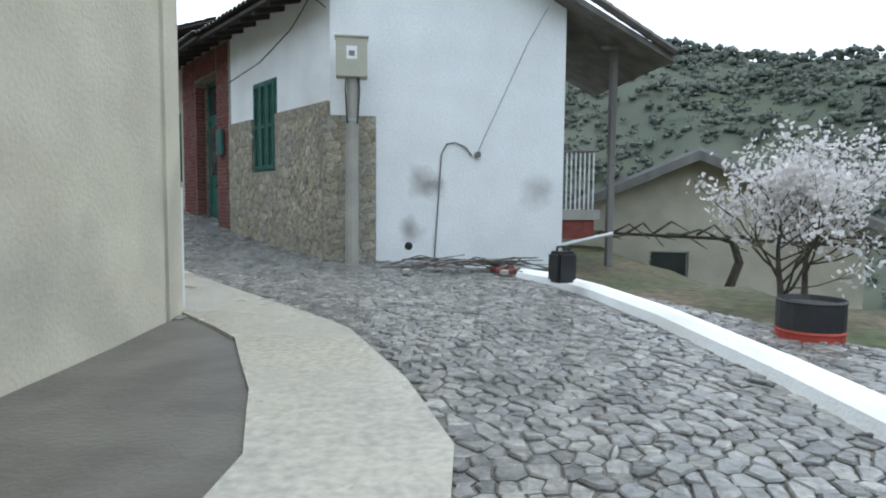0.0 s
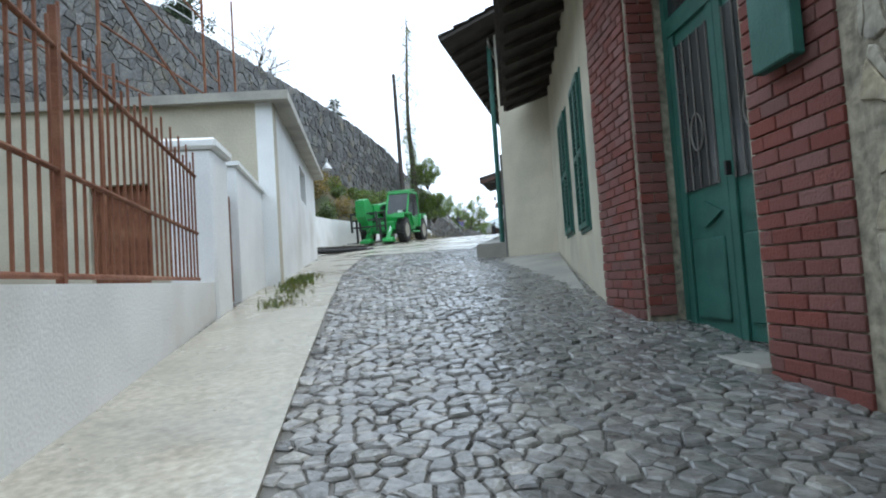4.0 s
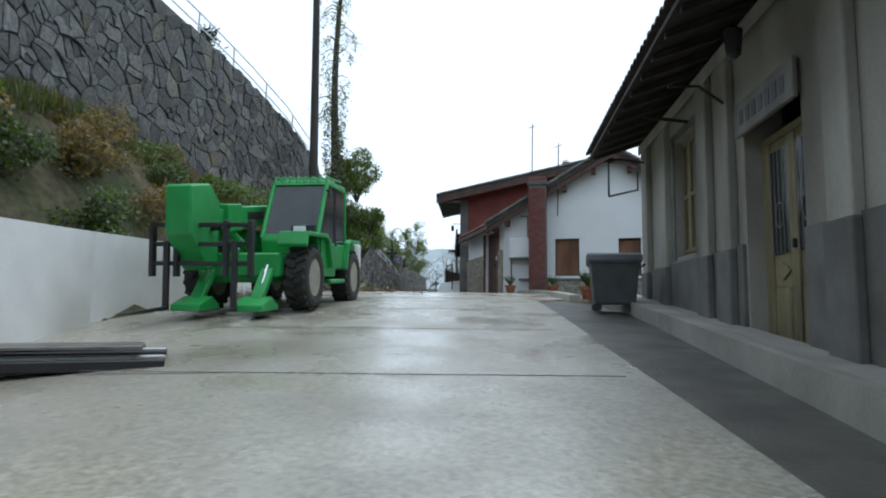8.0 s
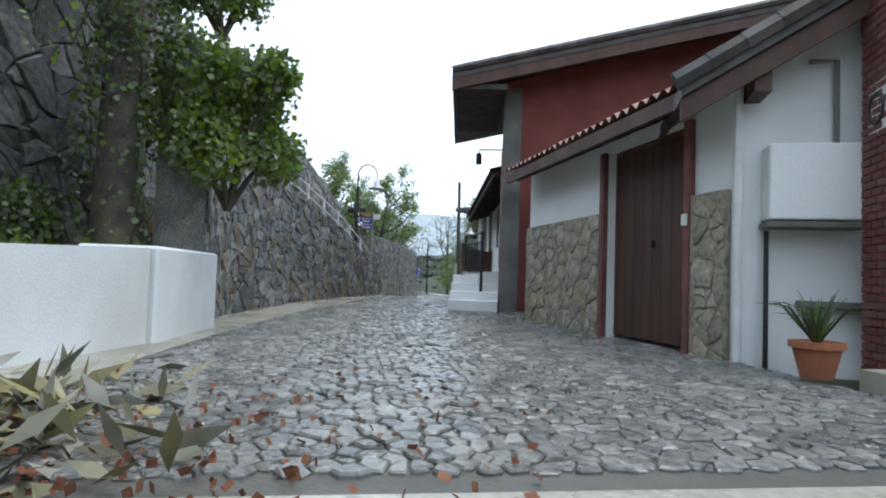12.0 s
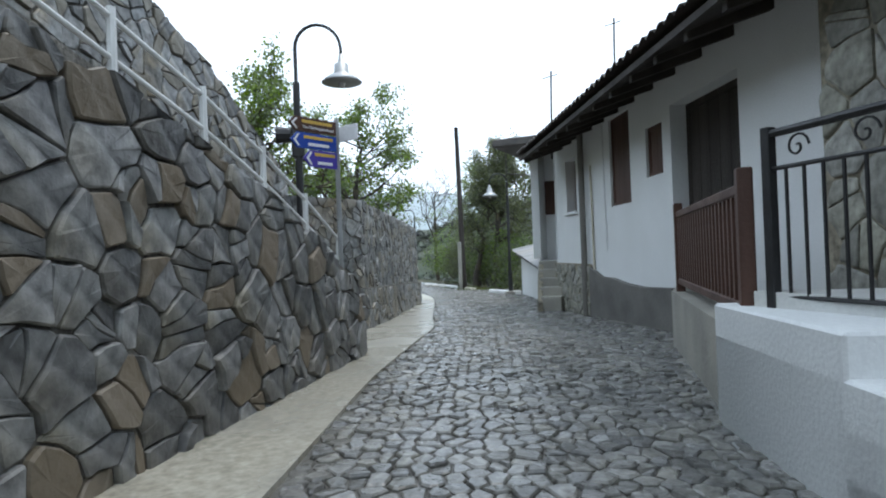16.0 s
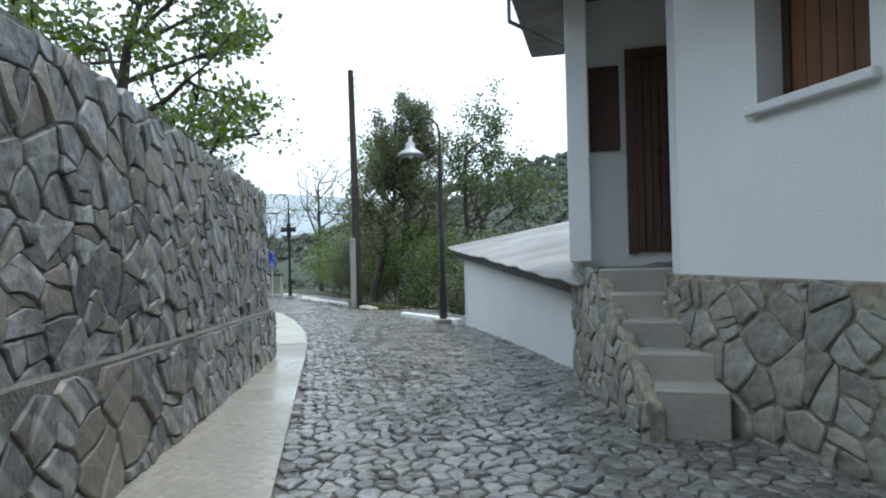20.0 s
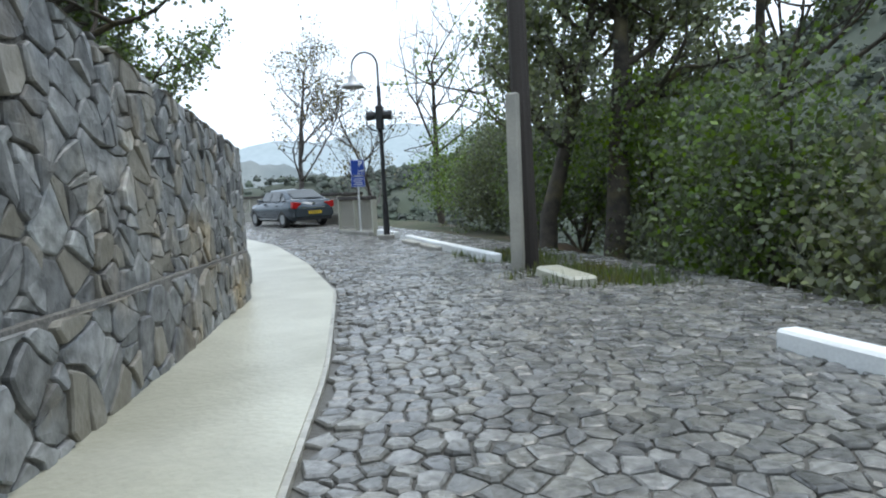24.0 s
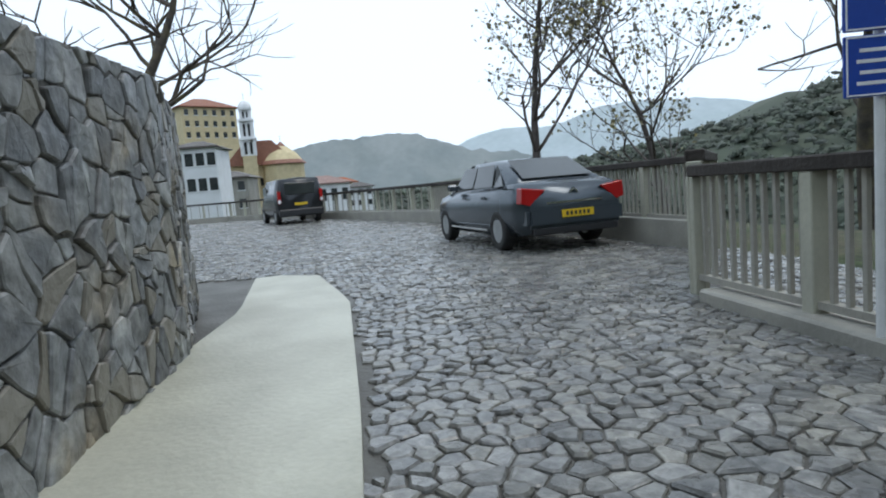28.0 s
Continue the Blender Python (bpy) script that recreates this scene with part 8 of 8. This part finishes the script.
for s in (-1, 1):
    for y0, y1, y2, y3 in ((-0.2, 0.72, 0.42, -0.2), (-1.15, -0.28, -0.28, -1.0), (-1.6, -1.22, -1.1, -1.2)):
        b = bmesh.new()
        q = [b.verts.new(v) for v in ((s * 0.8, y0, 1.02), (s * 0.8, y1, 1.0), (s * 0.665, y2, 1.37), (s * 0.665, y3, 1.37 if y0 > -1.5 else 1.25))]
        b.faces.new(q)
        o = part("side_window", b, M["darkpane"], car, "", Matrix.Translation((s * 0.022, 0, 0)))
        o.modifiers.new("thickness", "SOLIDIFY").thickness = 0.008
    wheel("wheel", car, s * 0.78, 1.38, 0.32, 0.2)
    wheel("wheel", car, s * 0.78, -1.36, 0.32, 0.2)
    part("tail_lamp", prism([(s * 0.46, 0.92), (s * 0.84, 0.97), (s * 0.86, 0.74), (s * 0.72, 0.7)], -2.3, -2.12, bevel=0.01), M["tail"], car, "red tail lamp")
    part("door_mirror", box(s * 0.88 - 0.09, s * 0.88 + 0.09, 0.68, 0.8, 0.98, 1.1, 0.03), M["car"], car)
    part("trim_strip", box(s * 0.885 - 0.008, s * 0.885 + 0.008, -0.95, 0.95, 0.3, 0.33), M["chrome"], car)
    for y in (0.1, -0.85):
        part("door_handle", box(s * 0.885 - 0.012, s * 0.885 + 0.012, y - 0.09, y + 0.09, 0.82, 0.86, 0.004), M["car"], car)
part("rear_bumper", box(-0.8, 0.8, -2.38, -2.1, 0.36, 0.68, 0.06, seg=2), M["car"], car)
part("lower_bumper", box(-0.7, 0.7, -2.36, -2.1, 0.26, 0.37, 0.02), M["black"], car)
part("number_plate", box(-0.26, 0.26, -2.4, -2.385, 0.5, 0.61), M["plate"], car, "yellow number plate")
for k in range(6):
    part("plate_bar", box(-0.2 + k * 0.07, -0.16 + k * 0.07, -2.403, -2.4, 0.525, 0.585), M["black"], car)
part("boot_strip", box(-0.46, 0.46, -2.31, -2.28, 0.71, 0.735), M["chrome"], car)
part("badge", prism([(-0.07, 0.84), (0, 0.9), (0.07, 0.84), (0.07, 0.87), (0, 0.93), (-0.07, 0.87)], -2.3, -2.27), M["chrome"], car)

# Parked van.
van = thing("van", Matrix.Translation((-73.1, 94.5, 1.5)) @ Matrix.Rotation(radians(72), 4, "Z"), "black panel van parked by the railing", "van")
vs2 = []
for y, w, zl, zh in ((-2.3, 0.86, 0.4, 1.75), (-2.22, 0.93, 0.3, 1.88), (-1.5, 0.95, 0.28, 1.9), (0.6, 0.95, 0.28, 1.9), (1.1, 0.94, 0.28, 1.72), (1.6, 0.93, 0.28, 1.2), (2.3, 0.88, 0.3, 0.95), (2.42, 0.7, 0.38, 0.7)):
    vs2.append((y, [(0, zl), (w * 0.92, zl), (w, zl + 0.3), (w, zl + (zh - zl) * 0.55), (w * 0.86, zh - 0.06), (0, zh)]))
part("body", loft(vs2), M["van"], van, "black painted van body", smooth=True)
part("rear_window", box(-0.62, 0.62, -2.33, -2.3, 1.2, 1.66, 0.01), M["darkpane"], van)
for s in (-1, 1):
    part("side_window", box(s * 0.93 - 0.01, s * 0.93 + 0.01, 0.2, 1.0, 1.2, 1.6), M["darkpane"], van)
    part("tail_lamp", box(s * 0.86 - 0.06, s * 0.86 + 0.06, -2.34, -2.25, 0.85, 1.35, 0.01), M["tail"], van, "red and white tail lamp")
    part("reversing_lamp", box(s * 0.86 - 0.05, s * 0.86 + 0.05, -2.35, -2.3, 0.86, 1.0, 0.005), M["ink"], van)
    wheel("wheel", van, s * 0.83, 1.5, 0.33, 0.22)
    wheel("wheel", van, s * 0.83, -1.45, 0.33, 0.22)
part("number_plate", box(-0.26, 0.26, -2.35, -2.33, 0.75, 0.86), M["plate"], van, "yellow number plate")
part("bumper", box(-0.9, 0.9, -2.42, -2.2, 0.32, 0.6, 0.04), M["black"], van)

# ---- the village beyond ----


def block(name, label, m, w, d, h, wall_mat, roof_mat, storeys, cols, hip=True, over=0.5):
    ob = thing(name, m, label, "house", "village houses")
    part("wall", box(-w / 2, w / 2, 0, d, -6, h), M[wall_mat], ob)
    if hip:
        part("roof", loft([(-over, [(0, h), (w / 2 + over, h), (w / 2 + over, h + 0.15), (0, h + 0.2)]), (d * 0.4, [(0, h), (w / 2 + over, h), (w * 0.12, h + w * 0.2), (0, h + w * 0.2)]), (d * 0.6, [(0, h), (w / 2 + over, h), (w * 0.12, h + w * 0.2), (0, h + w * 0.2)]), (d + over, [(0, h), (w / 2 + over, h), (w / 2 + over, h + 0.15), (0, h + 0.2)])]), M[roof_mat], ob)
    else:
        part("roof", prism([(-w / 2 - over, h), (w / 2 + over, h), (0, h + w * 0.25)], -over, d + over), M[roof_mat], ob)
    for s in range(storeys):
        for c in range(cols):
            x = -w / 2 + w * (c + 0.5) / cols
            z = h - (s + 1) * h / storeys + h / storeys * 0.3
            win = part("window", box(x - 0.5, x + 0.5, -0.06, 0.02, z, z + h / storeys * 0.5), M["darkpane"], ob)
            part("frame", box(x - 0.62, x + 0.62, -0.08, -0.02, z - 0.12, z), M["white_clean"], win)
    return ob


def far(px_az, dist, z, rot=0.0):
    """A spot at an azimuth (degrees left of north) and distance from the end of the lane."""
    a = radians(px_az)
    return Matrix.Translation((-48 - dist * math.sin(a), 80 + dist * math.cos(a), z)) @ Matrix.Rotation(a + radians(rot), 4, "Z")


block("hotel", "large ochre stone hotel with a red tiled roof", far(66.5, 165, 18.5, 25), 14, 11, 8.2, "ochre", "tile_red", 3, 6, over=0.8)
block("village_house", "pale house with terraces among the village", far(68.0, 85, 3.5, -15), 5.5, 7, 6.4, "white_clean", "tile", 2, 4)
block("village_house", "low grey house with a dark roof below the church", far(65.6, 100, 1.0, -15), 6, 7, 5.4, "dirty", "tile", 2, 3)
block("village_house", "low house with a wide red tiled roof", far(57.0, 105, 0.5, 15), 7.5, 7, 4.0, "white_clean", "tile_red", 1, 4)
block("village_house", "small white house on the slope", far(54.2, 130, -0.6, 10), 5.5, 6, 4.4, "white_clean", "tile", 2, 3)
block("village_house", "pale house with a pitched red roof", far(55.9, 140, 0.5, 0), 7, 7, 4.6, "ochre", "tile_red", 2, 3)
church = thing("church", far(61.6, 130, 3.4, 0) @ Matrix.Scale(0.86, 4), "ochre stone church with red roof and a white bell tower", "church")
part("nave", box(-10, 5, 0, 12, -6, 7.5), M["ochre"], church)
part("roof", prism([(-11, 7.5), (5.5, 7.5), (0, 13), (-6, 13)], -0.8, 13), M["tile_red"], church, "red tiled church roof")
part("apse", lathe([(5, -6), (5, 7.2), (5.4, 7.3), (3.6, 9.8), (0.3, 12.3)], 10), M["ochre"], church, "", Matrix.Translation((2, 1.5, 0)))
part("apse_roof", lathe([(5.6, 7.25), (5.6, 7.4), (0.2, 12.6)], 10), M["tile_red"], church, "", Matrix.Translation((2, 1.5, 0)))
part("cross", box(-0.08, 0.08, -0.08, 0.08, 12.5, 14, 0.0), M["white_clean"], church, m=Matrix.Translation((2, 1.5, 0)))
tw = part("bell_tower", box(-6.6, -3.6, -3.2, -0.2, -6, 9.5), M["ochre"], church)
for k, (z0, z1) in enumerate(((9.5, 13.6), (13.6, 17.8), (17.8, 20.5))):
    w = 1.45 - 0.25 * k
    for x in (-1, 1):
        for y in (-1, 1):
            part("tower_pier", box(-5.1 + x * w - 0.32, -5.1 + x * w + 0.32, -1.7 + y * w - 0.32, -1.7 + y * w + 0.32, z0, z1 - 0.5), M["white_clean"], tw)
    part("tower_slab", box(-5.1 - w - 0.5, -5.1 + w + 0.5, -1.7 - w - 0.5, -1.7 + w + 0.5, z1 - 0.5, z1), M["white_clean"], tw)
    part("bell_chamber", box(-5.1 - w * 0.8, -5.1 + w * 0.8, -1.7 - w * 0.8, -1.7 + w * 0.8, z0, z1 - 0.5), M["white_clean"], tw)
    for x in (-0.42, 0.42):
        # Dark slabs on the chamber face, painted as the shade within its arches.
        part("arch_opening", box(-5.1 + x * w - 0.2 * w, -5.1 + x * w + 0.2 * w, -1.7 - w * 0.8 - 0.04, -1.7 - w * 0.8 + 0.1, z0 + 0.4, z1 - 1.0), M["painted_shade"], tw)
part("dome", lathe([(1.5, 0), (1.4, 0.6), (0.9, 1.3), (0.2, 1.7)], 14), M["white_clean"], tw, "", Matrix.Translation((-5.1, -1.7, 20.5)))
part("finial", tube([(-5.1, -1.7, 22), (-5.1, -1.7, 23.8)], 0.08), M["white_clean"], tw)
for x in (-8.0, -3.0, 0.0):
    # Shade behind the windows is painted as near-black blocks.
    part("window", box(x - 0.35, x + 0.35, -0.08, 0.02, 2.6, 4.4), M["painted_shade"], church)

# ---- stones, cobbles and bricks ----


def line_place(pts, z0, z1, vmax, off=0.0):
    p = np.array(pts, float)
    ln = np.hypot(*np.diff(p, axis=0).T)
    cum = np.concatenate([[0], np.cumsum(ln)])

    def place(u, v, h):
        i = int(np.clip(np.searchsorted(cum, u) - 1, 0, len(ln) - 1))
        f = (u - cum[i]) / ln[i]
        q = p[i] + f * (p[i + 1] - p[i])
        d = (p[i + 1] - p[i]) / ln[i]
        a, c = z0[i] + f * (z0[i + 1] - z0[i]), z1[i] + f * (z1[i + 1] - z1[i])
        return (q[0] + d[1] * (h + off), q[1] - d[0] * (h + off), min(a + v, c))

    high = [b - a for a, b in zip(z0, z1)]
    return place, cum[-1], lambda u, v: v < np.interp(u, cum, high) + 0.09


def rubble(parent, pts, z0, z1, su, sv, material, seed, mid, limit=300, height=0.05, joint=0.014, split=0.4):
    vmax = max(b - a for a, b in zip(z0, z1))
    place, length, inside = line_place(pts, z0, z1, vmax)
    r = random.Random(seed)
    st = [stone(c, joint, height, r, 0.3, su * 0.2, 2.0 / su, 0.93, 0.08) for c in cells(length, vmax, su * 1.2, sv * 1.2, r, 0.95, 0.2, inside, split)]
    lay("stone", st, place, material, parent, lambda q: (q.x - mid[0]) ** 2 + (q.y - mid[1]) ** 2, limit, "wall_stones")
    return place


rubble(wall_a, STONE_A, [rz(*p) - 0.15 for p in STONE_A], STONE_A_TOP, 0.23, 0.18, M["boulder"], 1, (-33, 52), 300, 0.045, 0.011, split=0.42)
rubble(wall_b, STONE_B, [rz(*p) - 0.15 for p in STONE_B], STONE_B_TOP, 0.18, 0.145, M["grey_stone"], 2, (-37.5, 63), 300, 0.03, 0.011)
rubble(wall_c, STONE_C, [2.6] * 5, STONE_C_TOP, 0.24, 0.18, M["grey_stone"], 3, (-36.2, 55.5), 200, 0.035)
rubble(wall_u, STONE_U, [2.0, 3.2, 3.6, 3.2, 2.6, 2.4, 1.4], STONE_U_TOP, 0.4, 0.3, M["dark_stone"], 4, (-31, 42), 200, 0.06)
# lower step of the terrace wall with a stone ledge
LB = STONE_B[1:8]
ledge = plinth_line([(p[0] + 0.16, p[1] - 0.1) for p in LB], [rz(*p) - 0.2 for p in LB], [rz(*p) + 0.74 - 0.03 * i for i, p in enumerate(LB)], 0.25, M["mortar"], "wall_ledge", "lower stone step of the retaining wall")
rubble(ledge, [(p[0] + 0.16, p[1] - 0.1) for p in LB], [rz(*p) - 0.1 for p in LB], [rz(*p) + 0.72 - 0.03 * i for i, p in enumerate(LB)], 0.2, 0.17, M["grey_stone"], 5, (-37, 61), 200, 0.028)


def clad(parent, width, z0, z1, su, sv, material, seed, u0=0.0, y=0.0, limit=300, height=0.017, joint=0.016, skip=None, limit_mid=None):
    """Stones on a flat part of a house, in the part's own frame."""
    r = random.Random(seed)
    st = []
    for c in cells(width, z1 - z0, su * 1.2, sv * 1.2, r, 0.95, 0.16, None, 0.42):
        cx, cy = sum(p[0] for p in c) / len(c) + u0, sum(p[1] for p in c) / len(c) + z0
        if skip and skip(cx, cy):
            continue
        st.append(stone(c, joint, height, r, 0.35, min(su, sv) * 0.16, 1.6 / su, 0.9, 0.13))
    lay("stone", st, lambda a, b, h: (u0 + a, y - h, z0 + b), material, parent, lambda q: q.x, limit, "joined_stones")


clad(base_a, wa, -2.0, 1.08, 0.2, 0.15, M["tan_stone"], 11, height=0.011, joint=0.011, skip=lambda x, z: 1.3 < x < 2.62 and z > 0.02)
clad(stone_end, 0.96, -2.0, 1.02, 0.24, 0.09, M["tan_stone"], 12, u0=-0.14, y=-0.06, height=0.011, joint=0.011)
clad(base_c1, 0.6, 1.9, 3.93, 0.25, 0.2, M["tan_stone"], 13, u0=wc - 0.63, y=-0.07)
clad(base_c2, wc - 2.84, 1.9, 3.93, 0.25, 0.2, M["tan_stone"], 14, y=-0.07)
clad(base_c3, wcg - 1.72, 1.6, 2.7, 0.22, 0.17, M["pale_stone"], 15, u0=1.71, y=-0.1, joint=0.02)
clad(base_d, du(2.2), 1.7, 3.03, 0.2, 0.17, M["pale_stone"], 16, y=-0.06, height=0.02)
clad(bent_base, wk, 1.7, 3.03, 0.2, 0.17, M["pale_stone"], 17, y=-0.05, height=0.02)
clad(cheek, wch, 1.6, 3.1, 0.2, 0.17, M["pale_stone"], 19, height=0.02, skip=lambda x, z: z > 2.12 + (wch - x) * 0.63)
clad(col_d, 1.25, 2.9, 5.7, 0.3, 0.26, M["pale_stone"], 18, u0=du(-4.6), y=-0.25, height=0.02)


def bricks(parent, m, u0, u1, z0, z1, y, material, length=0.27, high=0.095, joint=0.012, proud=0.02, deep=0.1):
    """Courses of bricks that share two meshes, in broken bond."""
    full = frm(box(0, length - joint, -proud, deep, 0, high - joint, 0.004), "brick", material)
    half = frm(box(0, length / 2 - joint, -proud, deep, 0, high - joint, 0.004), "brick", material)
    made = 0
    for j in range(int((z1 - z0) / high)):
        u = u0
        if j % 2:
            o = part("brick", half, None, parent, m=m @ Matrix.Translation((u, y, z0 + j * high)))
            u += length / 2
        while u < u1 - length / 2 * 0.9:
            whole = u + length <= u1 + 0.02
            part("brick", full if whole else half, None, parent, m=m @ Matrix.Translation((u, y + 0.004 * ((made * 7) % 3 - 1), z0 + j * high)))
            u += length if whole else length / 2
            made += 1


portal = next(o for o in house_a.children if o.name.startswith("portal_wall"))
portal.data.materials[0] = M["mortar_tan"]
inv = Matrix()
bricks(portal, inv, 3.0, 3.86, -1.6, 3.4, -0.005, M["brick"])
bricks(portal, inv, 0.0, 1.1, -1.6, 3.4, -0.005, M["brick"])
jamb = Matrix.Translation((1.13, 0.0, 0)) @ Matrix.Rotation(radians(90), 4, "Z")
bricks(portal, jamb, 0.0, 0.33, -0.9, 2.7, 0.0, M["brick"], deep=0.02)
bricks(portal, inv, 1.12, 2.95, 2.78, 3.4, -0.005, M["brick"])
shaft = next(o for o in chimney.children if o.name.startswith("shaft"))
shaft.data.materials[0] = M["mortar"]
bricks(shaft, inv, 0.0, 0.62, -0.1, 4.45, -0.003, M["brick"], 0.21, 0.075)
bricks(shaft, Matrix.Rotation(radians(-90), 4, "Z") @ Matrix.Translation((-0.62, 0, 0)), 0.0, 0.62, -0.1, 4.45, -0.003, M["brick"], 0.21, 0.075)

# Cobbles: laid along the lane between two lines, and the concrete beside them.
CUT0, CUT1 = s_of(24.5), s_of(41.0)  # the middle stretch is plain concrete


def strip_right(s):
    return float(np.interp(s, [0, 8, 14, 18, 24, CUT0, CUT1, s_of(46), s_of(52), s_of(60), s_of(68), s_of(76), s_of(82), 114.5, 120.5, 122, 150], [0.6, 0.5, 0.05, -0.1, 0.3, 0.9, 1.6, 1.3, 0.75, 0.35, 0.15, 0.1, 0.3, 0.4, 1.0, 4.3, 4.3]))


def strip_left(s):
    return strip_right(s) + float(np.interp(s, [0, 14, CUT0, CUT1, s_of(50), s_of(60), s_of(76), s_of(84), 150], [1.3, 1.0, 1.4, 2.6, 1.9, 1.05, 1.3, 1.5, 1.5]))


def cobbles(s0, s1, l, rr, seed, limit, mid):
    r = random.Random(seed)
    out = []
    width = 8.4
    inside = lambda u, v: l(s0 + u) > 4.2 - v > rr(s0 + u)
    for c in cells(s1 - s0, width, 0.14, 0.105, r, 0.62, 0.05, inside, 0.06):
        out.append(stone(rounded(c, 0.2) if len(c) < 6 else c, 0.008, 0.018, r, 0.5, edge=0.84))

    def place(u, v, h):
        p, n = along(s0 + u)
        o = 4.2 - v
        return (p[0] + n[0] * o, p[1] + n[1] * o, p[2] - 0.028 + h + 0.006 * noise.noise((u, v, 3)))

    lay("cobble", out, place, M["cobble"], road, lambda q: abs(q.y - mid), limit, "cobble_field")


right_edge = lambda s: float(np.interp(s, S_RIGHT, [-x for x in D_RIGHT]))
edge_r = lambda s: max(-4.2, right_edge(s))
cobbles(2, CUT0, strip_right, edge_r, 1, 250, 8.5)
cobbles(CUT1, s_of(94) + 6, strip_right, edge_r, 2, 300, 57)
cobbles(s_of(6.5), s_of(22), lambda s: strip_left(s) + 0.45, strip_left, 3, 40, 12)
solo("drain_strip", ribbon(0, CUT0, strip_left, lambda s: strip_right(s) + 0.02, 0.004, 0.1, 0.6), M["concrete"], Matrix(), "wet concrete wheel strip beside the cobbles", "pavement", kind="structure")
solo("concrete_apron", ribbon(CUT0, CUT1, 7.4, lambda s: -max(0.5, min(7.5, float(np.interp(s, [CUT0, s_of(30), s_of(36), s_of(38), CUT1], [2.2, 2.5, 3.0, 6.0, 3.4])))), 0.003, 0.1, 0.6), M["concrete"], Matrix(), "wet concrete forecourt with joints", "pavement", kind="structure")
solo("gutter_strip", ribbon(CUT1, s_of(76), lambda s: strip_left(s), lambda s: strip_right(s) + 0.02, 0.004, 0.1, 0.6), M["concrete"], Matrix(), "wet concrete drain strip at the wall foot", "pavement", kind="structure")
solo("pale_slab", ribbon(s_of(67.5), 120.8, lambda s: min(1.9, strip_right(s) + 1.45), lambda s: min(1.85, strip_right(s) + 0.05), 0.012, 0.1, 0.5), M["conc_pale"], Matrix(), "pale concrete slab strip beside the wall", "pavement", kind="structure")
for s in np.arange(CUT0 + 1.5, CUT1, 3.1):
    p, n = along(s)
    solo("joint", box(-0.015, 0.015, -2.2, 2.6, 0.0, 0.003), M["earth"], Matrix.Translation((p[0], p[1], p[2] + 0.0035)) @ Matrix.Rotation(math.atan2(n[1], n[0]) - math.pi / 2, 4, "Z"), "dark joint between concrete slabs", "joint", "slab joints", "structure")
